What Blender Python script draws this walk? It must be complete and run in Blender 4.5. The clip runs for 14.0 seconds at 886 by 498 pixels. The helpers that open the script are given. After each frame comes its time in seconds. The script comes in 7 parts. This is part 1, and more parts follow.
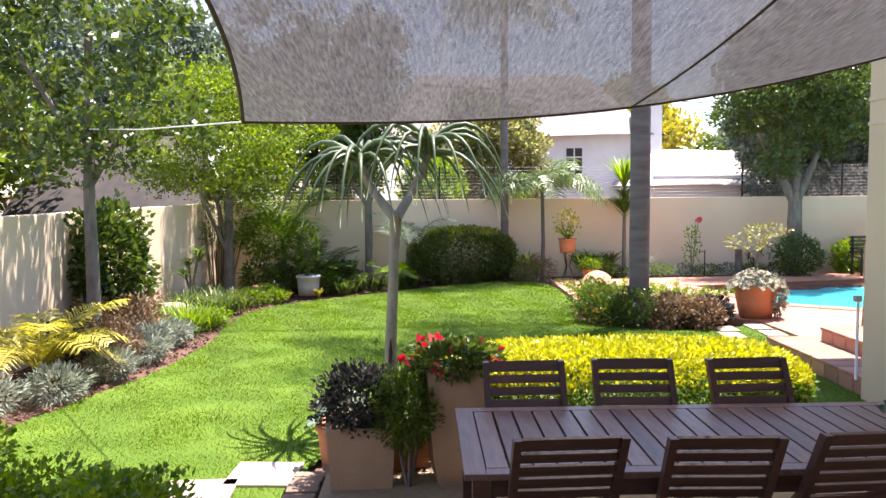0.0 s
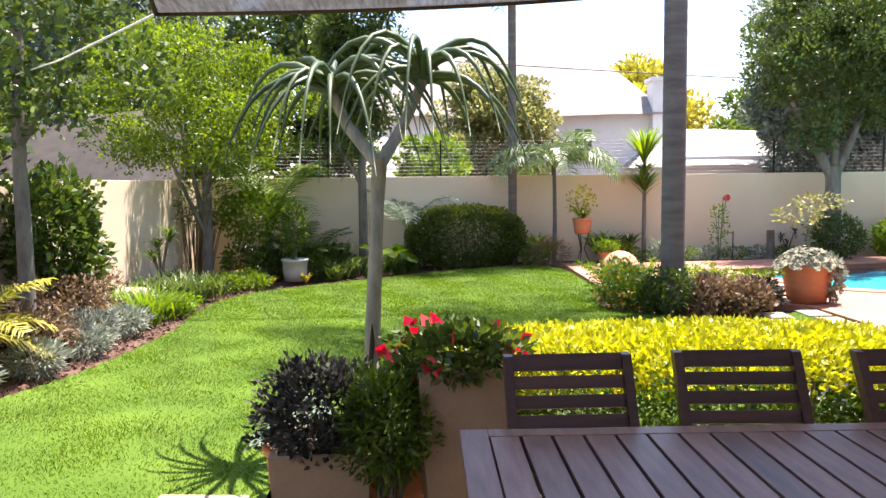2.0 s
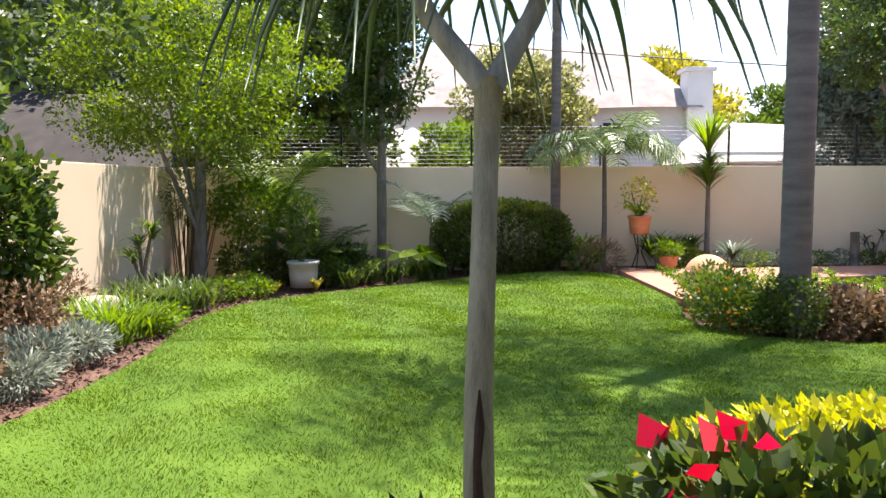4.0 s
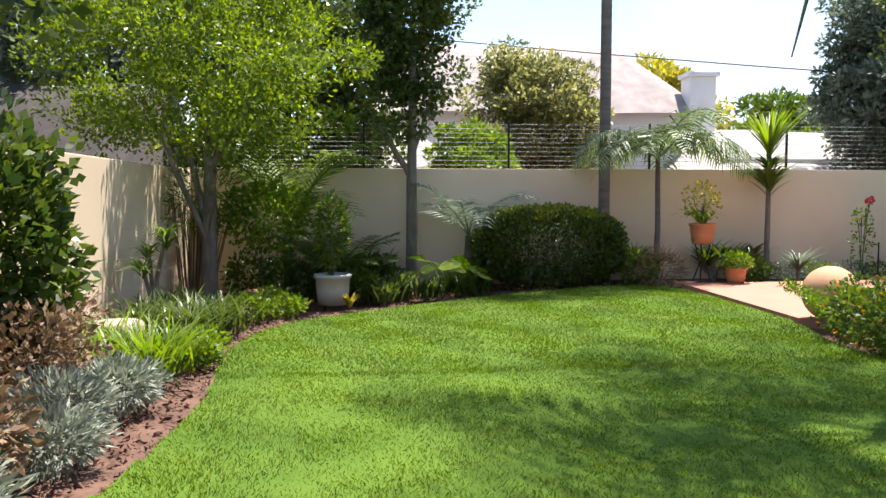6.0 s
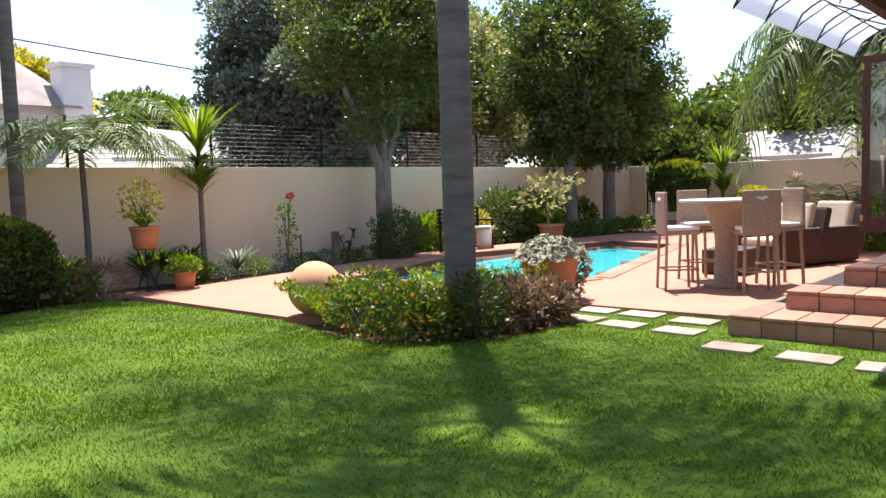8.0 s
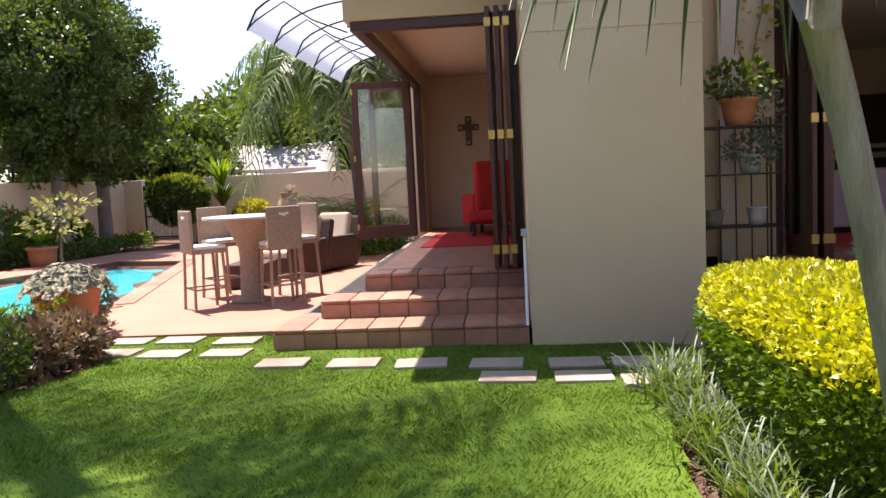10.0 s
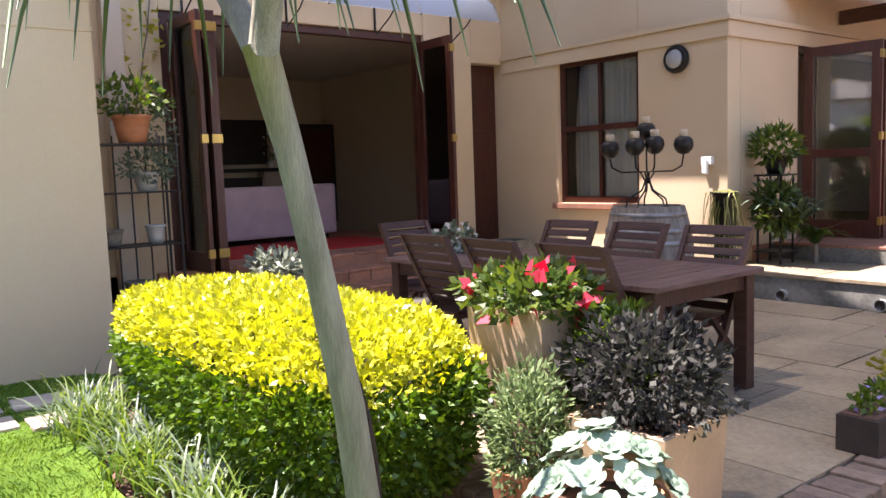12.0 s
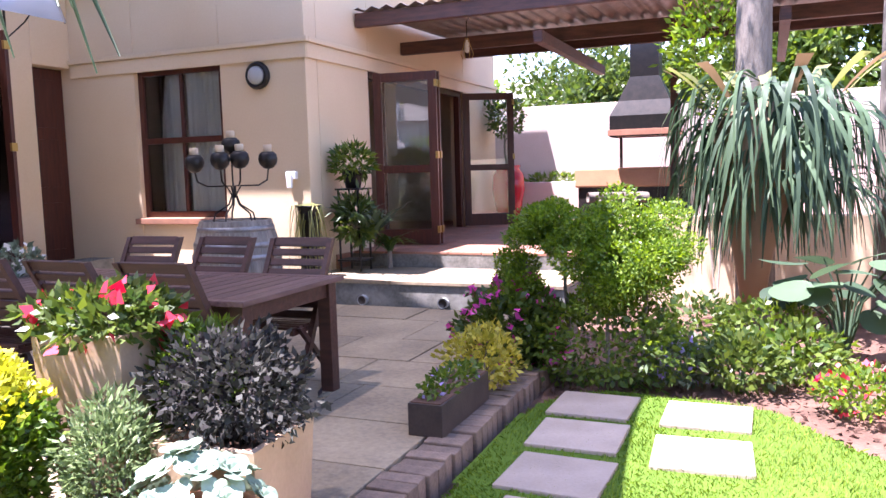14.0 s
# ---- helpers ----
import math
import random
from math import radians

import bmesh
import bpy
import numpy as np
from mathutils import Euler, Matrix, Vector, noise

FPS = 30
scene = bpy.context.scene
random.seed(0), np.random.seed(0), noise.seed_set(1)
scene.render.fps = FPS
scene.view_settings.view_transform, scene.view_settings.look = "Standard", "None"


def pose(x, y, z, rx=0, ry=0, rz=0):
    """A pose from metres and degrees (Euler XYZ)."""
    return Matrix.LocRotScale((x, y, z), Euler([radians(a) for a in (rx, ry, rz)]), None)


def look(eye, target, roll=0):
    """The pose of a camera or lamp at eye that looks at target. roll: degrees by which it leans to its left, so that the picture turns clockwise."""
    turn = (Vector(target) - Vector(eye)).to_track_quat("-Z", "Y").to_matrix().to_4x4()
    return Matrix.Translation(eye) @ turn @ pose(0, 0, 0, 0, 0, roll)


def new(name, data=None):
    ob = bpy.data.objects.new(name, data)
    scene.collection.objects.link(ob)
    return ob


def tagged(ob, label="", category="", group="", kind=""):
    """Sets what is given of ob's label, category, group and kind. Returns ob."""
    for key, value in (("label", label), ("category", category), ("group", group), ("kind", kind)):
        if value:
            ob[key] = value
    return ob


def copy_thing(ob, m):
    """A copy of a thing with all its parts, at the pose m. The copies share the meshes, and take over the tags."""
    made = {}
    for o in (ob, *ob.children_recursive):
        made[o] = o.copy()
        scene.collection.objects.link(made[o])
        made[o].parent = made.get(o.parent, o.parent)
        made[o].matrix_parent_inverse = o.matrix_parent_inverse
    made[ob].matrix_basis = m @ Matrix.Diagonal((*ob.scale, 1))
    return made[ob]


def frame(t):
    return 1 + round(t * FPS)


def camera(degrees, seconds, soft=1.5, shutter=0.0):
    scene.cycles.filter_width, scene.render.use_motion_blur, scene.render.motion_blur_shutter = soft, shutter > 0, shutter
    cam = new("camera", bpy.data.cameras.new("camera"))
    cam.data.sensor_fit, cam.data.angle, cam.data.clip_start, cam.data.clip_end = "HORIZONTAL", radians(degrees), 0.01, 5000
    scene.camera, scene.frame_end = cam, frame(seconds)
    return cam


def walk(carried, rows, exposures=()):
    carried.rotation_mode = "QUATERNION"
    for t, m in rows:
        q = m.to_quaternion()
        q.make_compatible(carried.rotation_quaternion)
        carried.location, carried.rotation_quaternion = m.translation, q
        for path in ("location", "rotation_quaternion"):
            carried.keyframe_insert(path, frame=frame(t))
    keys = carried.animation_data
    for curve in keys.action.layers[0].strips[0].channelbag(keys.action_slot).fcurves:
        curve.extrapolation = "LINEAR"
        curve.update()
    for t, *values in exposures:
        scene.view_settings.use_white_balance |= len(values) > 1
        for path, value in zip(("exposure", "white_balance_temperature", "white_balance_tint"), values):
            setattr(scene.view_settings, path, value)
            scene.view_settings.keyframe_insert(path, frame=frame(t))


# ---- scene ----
cam = camera(58.6, 14.0)
METRES, EYE, TURN = 9.0, 2.12, -1.4
ROWS = [
    (0.0, 0.0, 0.0, 0.0, -0.04, -4.31, 0.48),
    (0.5, -0.0011, 0.038, -0.0063, 0.02, -4.62, 0.49),
    (1.0, 0.0005, 0.0806, -0.0209, 0.07, -4.67, 0.52),
    (1.5, 0.0037, 0.1308, -0.0341, 0.12, -4.79, 0.59),
    (2.0, 0.002, 0.1899, -0.0414, 0.14, -4.83, 0.63),
    (4.5, -0.0931, 0.5082, -0.0702, 0.27, -4.47, 0.12),
    (5.0, -0.1295, 0.553, -0.0759, 0.32, -3.95, 0.17),
    (5.5, -0.1719, 0.5935, -0.0821, 0.31, -3.79, 0.04),
    (6.0, -0.2155, 0.6363, -0.0807, -3.03, -3.77, -0.04),
    (6.5, -0.2519, 0.6787, -0.0809, -14.35, -3.87, 0.16),
    (7.0, -0.2761, 0.7245, -0.0805, -26.4, -4.08, 1.2),
    (7.5, -0.2944, 0.7691, -0.0805, -37.82, -4.32, 1.56),
    (10.0, -0.3026, 0.8571, -0.0678, -84.07, -5.14, 2.75),
    (10.5, -0.2998, 0.8573, -0.0686, -94.96, -5.43, 2.6),
    (11.0, -0.29, 0.862, -0.0699, -105.85, -5.7, 2.33),
    (11.5, -0.2847, 0.8688, -0.0671, -116.21, -5.77, 2.15),
    (12.0, -0.2844, 0.8764, -0.0665, -127.28, -5.75, 2.04),
    (12.5, -0.2868, 0.8788, -0.0662, -136.16, -5.81, 1.98),
    (13.0, -0.2888, 0.8777, -0.0657, -143.34, -5.82, 1.92),
    (13.5, -0.2897, 0.8765, -0.0658, -148.58, -5.75, 1.75),
    (14.0, -0.2899, 0.8744, -0.066, -156.2, -5.71, 1.6),
]
walk(cam, [(t, pose(0, 0, EYE, 0, 0, TURN) @ pose(METRES * x, METRES * y, METRES * z, 90 + pitch, roll, yaw)) for t, x, y, z, yaw, pitch, roll in ROWS],
     exposures=[(0.0, 1.9, 6500, 22), (2.0, 1.85, 6500, 21), (4.5, 1.5, 6450, 17), (7.5, 1.3, 6450, 17), (10.0, 1.35, 6650, 23), (11.0, 1.85, 6600, 25), (12.0, 2.2, 6350, 26), (13.0, 2.6, 5950, 30), (14.0, 2.6, 5700, 35)])

# ---------- world and sun ----------
SUN_ELEV, SUN_DIR = 72.0, Vector((0.72, 0.69, 0))
world = bpy.data.worlds.new("sky")
scene.world = world
world.use_nodes = True
wn = world.node_tree.nodes
sky = wn.new("ShaderNodeTexSky")
sky.sky_type, sky.sun_disc = 'NISHITA', False
sky.dust_density = 0.3
sky.sun_elevation = radians(SUN_ELEV)
sky.sun_rotation = math.atan2(SUN_DIR.x, SUN_DIR.y)
wn["Background"].inputs[1].default_value = 0.12
# thin fair-weather clouds drawn over the blue
cloud, veil, over = wn.new("ShaderNodeTexNoise"), wn.new("ShaderNodeMapRange"), wn.new("ShaderNodeMix")
cloud.inputs["Scale"].default_value, cloud.inputs["Detail"].default_value = 3.2, 7
veil.inputs[1].default_value, veil.inputs[2].default_value, veil.inputs[4].default_value = 0.5, 0.72, 0.75
over.data_type = 'RGBA'
over.inputs[7].default_value = (3.6, 3.7, 3.9, 1)
world.node_tree.links.new(cloud.outputs[0], veil.inputs[0])
world.node_tree.links.new(veil.outputs[0], over.inputs[0])
world.node_tree.links.new(sky.outputs[0], over.inputs[6])
world.node_tree.links.new(over.outputs[2], wn["Background"].inputs[0])
sun = new("sun", bpy.data.lights.new("sun", 'SUN'))
sun.data.energy, sun.data.angle, sun.data.color = 5.0, radians(0.55), (1.0, 0.95, 0.86)
d = SUN_DIR.normalized() * math.cos(radians(SUN_ELEV)) + Vector((0, 0, math.sin(radians(SUN_ELEV))))
sun.matrix_world = look(d * 60, (0, 0, 0))


# ---------- materials ----------
def material(name, base, base2=None, rough=0.7, metal=0.0, scale=4.0, fine=60.0, bump=0.2, streak=None, island=0.0, objrand=0.0, spec=0.5):
    """Two colours mixed by noise at two scales, with bump; streak stretches the grain; island/objrand vary the value."""
    m = bpy.data.materials.new(name)
    m.use_nodes = True
    n, l = m.node_tree.nodes, m.node_tree.links
    b = n["Principled BSDF"]
    b.inputs["Roughness"].default_value, b.inputs["Metallic"].default_value = rough, metal
    b.inputs["Specular IOR Level"].default_value = spec
    tc = n.new("ShaderNodeTexCoord")
    mp = n.new("ShaderNodeMapping")
    mp.inputs["Scale"].default_value = streak or (1, 1, 1)
    l.new(tc.outputs["Object"], mp.inputs[0])
    big, small = n.new("ShaderNodeTexNoise"), n.new("ShaderNodeTexNoise")
    big.inputs["Scale"].default_value, big.inputs["Detail"].default_value = scale, 5
    small.inputs["Scale"].default_value, small.inputs["Detail"].default_value = fine, 3
    l.new(mp.outputs[0], big.inputs[0]), l.new(mp.outputs[0], small.inputs[0])
    add = n.new("ShaderNodeMath")
    add.operation = 'MULTIPLY_ADD'
    add.inputs[1].default_value = 0.45
    l.new(small.outputs[0], add.inputs[0]), l.new(big.outputs[0], add.inputs[2])
    ramp = n.new("ShaderNodeMapRange")
    ramp.inputs[1].default_value, ramp.inputs[2].default_value = 0.5, 0.95
    l.new(add.outputs[0], ramp.inputs[0])
    mix = n.new("ShaderNodeMix")
    mix.data_type = 'RGBA'
    base2 = base2 or tuple(c * 0.75 for c in base)
    mix.inputs[6].default_value, mix.inputs[7].default_value = (*base, 1), (*base2, 1)
    l.new(ramp.outputs[0], mix.inputs[0])
    out = mix.outputs[2]
    if island or objrand:
        src = n.new("ShaderNodeNewGeometry").outputs["Random Per Island"] if island else n.new("ShaderNodeObjectInfo").outputs["Random"]
        k = island or objrand
        mr = n.new("ShaderNodeMapRange")
        mr.inputs[3].default_value, mr.inputs[4].default_value = 1 - k, 1 + k
        l.new(src, mr.inputs[0])
        hs = n.new("ShaderNodeHueSaturation")
        l.new(mr.outputs[0], hs.inputs["Value"]), l.new(out, hs.inputs["Color"])
        out = hs.outputs[0]
    l.new(out, b.inputs["Base Color"])
    if bump:
        bp = n.new("ShaderNodeBump")
        bp.inputs["Strength"].default_value, bp.inputs["Distance"].default_value = bump, 0.01
        l.new(add.outputs[0], bp.inputs["Height"]), l.new(bp.outputs[0], b.inputs["Normal"])
    return m


def leaf_material(name, base, rough=0.45, trans=0.35, vary=0.45, tint=None, spec=0.5):
    """Leaf: glossy face with light passing through; each leaf its own shade."""
    m = bpy.data.materials.new(name)
    m.use_nodes = True
    n, l = m.node_tree.nodes, m.node_tree.links
    b = n["Principled BSDF"]
    b.inputs["Roughness"].default_value = rough
    b.inputs["Specular IOR Level"].default_value = spec
    g = n.new("ShaderNodeNewGeometry")
    mix = n.new("ShaderNodeMix")
    mix.data_type = 'RGBA'
    tint = tint or (min(1, base[0] * 1.7 + 0.01), base[1] * 1.25, base[2] * 0.8)
    mix.inputs[6].default_value, mix.inputs[7].default_value = (*[c * (1 - vary) for c in base], 1), (*tint, 1)
    oi, ad, fr = n.new("ShaderNodeObjectInfo"), n.new("ShaderNodeMath"), n.new("ShaderNodeMath")
    fr.operation = 'FRACT'
    l.new(g.outputs["Random Per Island"], ad.inputs[0]), l.new(oi.outputs["Random"], ad.inputs[1])
    l.new(ad.outputs[0], fr.inputs[0]), l.new(fr.outputs[0], mix.inputs[0])
    l.new(mix.outputs[2], b.inputs["Base Color"])
    t = n.new("ShaderNodeBsdfTranslucent")
    gain = n.new("ShaderNodeHueSaturation")
    gain.inputs["Value"].default_value, gain.inputs["Saturation"].default_value = 1.5, 1.1
    l.new(mix.outputs[2], gain.inputs["Color"]), l.new(gain.outputs[0], t.inputs[0])
    ms = n.new("ShaderNodeMixShader")
    ms.inputs[0].default_value = trans
    l.new(b.outputs[0], ms.inputs[1]), l.new(t.outputs[0], ms.inputs[2])
    l.new(ms.outputs[0], n["Material Output"].inputs[0])
    return m


def glass_material(name, tint=(1, 1, 1), rough=0.02, clear=0.85):
    m = bpy.data.materials.new(name)
    m.use_nodes = True
    n, l = m.node_tree.nodes, m.node_tree.links
    n.remove(n["Principled BSDF"])
    gl, tr, ms = n.new("ShaderNodeBsdfGlossy"), n.new("ShaderNodeBsdfTransparent"), n.new("ShaderNodeMixShader")
    gl.inputs["Roughness"].default_value = rough
    tr.inputs[0].default_value = (*tint, 1)
    fr = n.new("ShaderNodeFresnel")
    fr.inputs[0].default_value = 1.5
    ad = n.new("ShaderNodeMath")
    ad.inputs[1].default_value = 1 - clear - 0.04
    l.new(fr.outputs[0], ad.inputs[0]), l.new(ad.outputs[0], ms.inputs[0])
    l.new(tr.outputs[0], ms.inputs[1]), l.new(gl.outputs[0], ms.inputs[2])
    l.new(ms.outputs[0], n["Material Output"].inputs[0])
    return m


PLASTER = material("cream_plaster", (0.66, 0.52, 0.34), (0.60, 0.46, 0.29), 0.85, scale=0.9, fine=45, bump=0.25)
WALLP = material("garden_wall_plaster", (0.77, 0.62, 0.43), (0.68, 0.53, 0.36), 0.9, scale=0.7, fine=40, bump=0.3)
PALEWALL = material("pale_yard_plaster", (0.62, 0.53, 0.47), (0.5, 0.42, 0.36), 0.9, scale=1.0, fine=40, bump=0.3)
INNER = material("interior_plaster", (0.62, 0.52, 0.40), (0.58, 0.48, 0.36), 0.9, scale=1.5, bump=0.1)
WHITE = material("white_paint", (0.78, 0.77, 0.74), (0.7, 0.69, 0.66), 0.6, scale=1.5, bump=0.1)
THATCH = material("weathered_thatch", (0.36, 0.31, 0.28), (0.22, 0.19, 0.17), 0.95, scale=2, fine=30, bump=0.8, streak=(1, 1, 0.25))
ROOFWHITE = material("pale_roof_coating", (0.42, 0.39, 0.37), (0.3, 0.27, 0.25), 0.8, scale=1.2, bump=0.2)
DARKROOF = material("dark_roof_boards", (0.045, 0.036, 0.03), (0.02, 0.017, 0.015), 0.85, scale=4)
MAHOG = material("mahogany_wood", (0.085, 0.023, 0.012), (0.045, 0.012, 0.008), 0.38, scale=5, fine=40, bump=0.15, streak=(6, 6, 0.6))
TEAK = material("dark_stained_hardwood", (0.085, 0.036, 0.026), (0.04, 0.017, 0.013), 0.42, scale=4, fine=50, bump=0.2, streak=(1, 8, 8), objrand=0.25)
TABLEW = material("weathered_table_slats", (0.17, 0.10, 0.085), (0.085, 0.045, 0.04), 0.4, scale=4, fine=50, bump=0.2, streak=(8, 1, 8), objrand=0.2)
SOIL = material("red_brown_soil", (0.16, 0.085, 0.055), (0.07, 0.035, 0.022), 0.95, scale=5, fine=50, bump=1.0)
LAWN = material("mown_lawn", (0.1, 0.165, 0.02), (0.05, 0.1, 0.012), 0.9, scale=1.1, fine=90, bump=0.8, spec=0.1)
BLADE = leaf_material("grass_blades", (0.08, 0.17, 0.016), 0.6, 0.3, 0.4, tint=(0.2, 0.275, 0.028), spec=0.2)
FLAG = material("worn_flagstone", (0.4, 0.31, 0.19), (0.17, 0.13, 0.085), 0.75, scale=1.3, fine=35, bump=0.5, objrand=0.15)
SLAB = material("stepping_slab", (0.42, 0.33, 0.26), (0.32, 0.25, 0.19), 0.85, scale=4, fine=60, bump=0.4, objrand=0.1)
BRICK = material("old_edging_brick", (0.25, 0.17, 0.12), (0.11, 0.08, 0.06), 0.9, scale=8, fine=60, bump=0.6, objrand=0.25)
TERRA = material("terracotta_pool_deck", (0.44, 0.2, 0.13), (0.37, 0.165, 0.105), 0.75, scale=1.5, fine=60, bump=0.25)
TILE = material("terracotta_step_tile", (0.43, 0.20, 0.125), (0.27, 0.135, 0.085), 0.6, scale=5, fine=50, bump=0.3, objrand=0.22)
GROUT = material("sandy_mortar", (0.24, 0.19, 0.14), (0.15, 0.12, 0.09), 0.95, scale=8)
POT = material("terracotta_pot", (0.52, 0.21, 0.10), (0.42, 0.17, 0.085), 0.75, scale=5, fine=50, bump=0.25, streak=(1, 1, 4))
SANDPOT = material("sandstone_planter", (0.47, 0.32, 0.2), (0.37, 0.25, 0.15), 0.85, scale=4, fine=60, bump=0.3)
BALLM = material("fired_clay_ball", (0.62, 0.34, 0.18), (0.52, 0.27, 0.14), 0.8, scale=4, fine=50, bump=0.3)
GREYPOT = material("pale_grey_plastic", (0.42, 0.43, 0.42), (0.34, 0.35, 0.34), 0.5, scale=3, bump=0.05)
CONC = material("mossy_concrete", (0.24, 0.23, 0.20), (0.07, 0.07, 0.055), 0.9, scale=3, fine=30, bump=0.6)
IRON = material("black_iron", (0.02, 0.02, 0.02), (0.035, 0.03, 0.028), 0.45, 0.6, scale=10, bump=0.1)
BRASS = material("brass", (0.6, 0.4, 0.12), (0.4, 0.26, 0.08), 0.35, 1.0, scale=10, bump=0.05)
BARK = material("grey_bark", (0.24, 0.205, 0.165), (0.12, 0.10, 0.08), 0.9, scale=5, fine=40, bump=1.0, streak=(3, 3, 0.7))
PALMBARK = material("ringed_palm_bark", (0.20, 0.17, 0.155), (0.11, 0.09, 0.08), 0.85, scale=3, fine=50, bump=0.8, streak=(0.7, 0.7, 4))
BARKWOUND = material("split_bark", (0.06, 0.035, 0.022), (0.02, 0.013, 0.01), 0.95, scale=9, fine=60, bump=1.0, streak=(4, 4, 0.5))
ALOEBARK = material("grey_green_aloe_bark", (0.30, 0.275, 0.20), (0.16, 0.145, 0.10), 0.8, scale=6, fine=45, bump=0.7, streak=(4, 4, 0.6))
WICKER = material("pale_wicker", (0.42, 0.31, 0.22), (0.28, 0.2, 0.14), 0.7, scale=30, fine=150, bump=0.8)
DARKWICKER = material("dark_wicker", (0.06, 0.03, 0.022), (0.03, 0.016, 0.012), 0.6, scale=30, fine=150, bump=0.8)
CUSHION = material("beige_cushion", (0.6, 0.5, 0.38), (0.54, 0.44, 0.32), 0.9, scale=6, fine=200, bump=0.2)
RED = material("red_upholstery", (0.55, 0.025, 0.02), (0.42, 0.015, 0.012), 0.75, scale=6, fine=200, bump=0.2)
REDGLAZE = material("red_glaze", (0.5, 0.02, 0.03), (0.38, 0.012, 0.02), 0.2, scale=4, bump=0.05)
SOFA = material("mauve_sofa_fabric", (0.5, 0.38, 0.40), (0.42, 0.31, 0.33), 0.9, scale=5, fine=200, bump=0.2)
DARKINT = material("dark_furniture_and_hollows", (0.025, 0.018, 0.015), (0.015, 0.011, 0.01), 0.45, scale=5)
OAKGREY = material("weathered_barrel_oak", (0.27, 0.25, 0.22), (0.15, 0.13, 0.11), 0.8, scale=6, fine=50, bump=0.5, streak=(5, 5, 0.6), objrand=0.2)
HOOP = material("dull_hoop_steel", (0.35, 0.35, 0.36), (0.2, 0.19, 0.19), 0.5, 0.8, scale=8)
CURTAIN = material("white_curtain", (0.75, 0.73, 0.70), (0.68, 0.66, 0.63), 0.9, scale=4, fine=100, bump=0.1)
STEELBOX = material("rusty_brown_metal", (0.075, 0.055, 0.045), (0.035, 0.027, 0.024), 0.6, 0.3, scale=6, bump=0.2)
RUSTWOOD = material("red_brown_roof_timber", (0.13, 0.05, 0.03), (0.05, 0.022, 0.016), 0.6, scale=4, streak=(1, 6, 6))
SHEET = material("corrugated_sheet", (0.33, 0.29, 0.26), (0.2, 0.15, 0.12), 0.5, 0.5, scale=3)
GLASS = glass_material("window_glass", (0.93, 0.95, 0.94), 0.01, 0.93)
POLY = glass_material("clear_canopy_sheet", (0.7, 0.76, 0.84), 0.15, 0.92)
_pn, _pl = POLY.node_tree.nodes, POLY.node_tree.links
_frost, _blend = _pn.new("ShaderNodeBsdfTranslucent"), _pn.new("ShaderNodeMixShader")
_frost.inputs[0].default_value, _blend.inputs[0].default_value = (0.7, 0.74, 0.8, 1), 0.3
_pl.new(_pn["Material Output"].inputs[0].links[0].from_socket, _blend.inputs[1])
_pl.new(_frost.outputs[0], _blend.inputs[2])
_pl.new(_blend.outputs[0], _pn["Material Output"].inputs[0])

WATER = bpy.data.materials.new("pool_water")
WATER.use_nodes = True
_b = WATER.node_tree.nodes["Principled BSDF"]
_b.inputs["Base Color"].default_value = (0.05, 0.52, 0.58, 1)
_b.inputs["Roughness"].default_value = 0.06
_n, _u = WATER.node_tree.nodes.new("ShaderNodeTexNoise"), WATER.node_tree.nodes.new("ShaderNodeBump")
_n.inputs["Scale"].default_value, _u.inputs["Strength"].default_value, _u.inputs["Distance"].default_value = 5, 0.25, 0.02
WATER.node_tree.links.new(_n.outputs[0], _u.inputs["Height"])
WATER.node_tree.links.new(_u.outputs[0], _b.inputs["Normal"])


def sail_material():
    """Knitted grey shade cloth: streaked weave that lets part of the light through."""
    m = material("grey_shade_cloth", (0.115, 0.112, 0.113), (0.038, 0.036, 0.038), 0.9, scale=22, fine=110, bump=0.3, streak=(3, 0.35, 1))
    n, l = m.node_tree.nodes, m.node_tree.links
    tl, tr = n.new("ShaderNodeBsdfTranslucent"), n.new("ShaderNodeBsdfTransparent")
    tl.inputs[0].default_value = (0.2, 0.195, 0.2, 1)
    m1, m2 = n.new("ShaderNodeMixShader"), n.new("ShaderNodeMixShader")
    m1.inputs[0].default_value = 0.4
    l.new(n["Principled BSDF"].outputs[0], m1.inputs[1]), l.new(tl.outputs[0], m1.inputs[2])
    l.new(n["Principled BSDF"].inputs[0].links[0].from_socket, tl.inputs[0])
    weave, gap = n.new("ShaderNodeTexNoise"), n.new("ShaderNodeMapRange")
    weave.inputs["Scale"].default_value, weave.inputs["Detail"].default_value = 160, 2
    gap.inputs[1].default_value, gap.inputs[2].default_value, gap.inputs[3].default_value, gap.inputs[4].default_value = 0.45, 0.7, 0.01, 0.2
    l.new(n["Mapping"].outputs[0], weave.inputs[0]), l.new(weave.outputs[0], gap.inputs[0]), l.new(gap.outputs[0], m2.inputs[0])
    l.new(m1.outputs[0], m2.inputs[1]), l.new(tr.outputs[0], m2.inputs[2])
    l.new(m2.outputs[0], n["Material Output"].inputs[0])
    return m


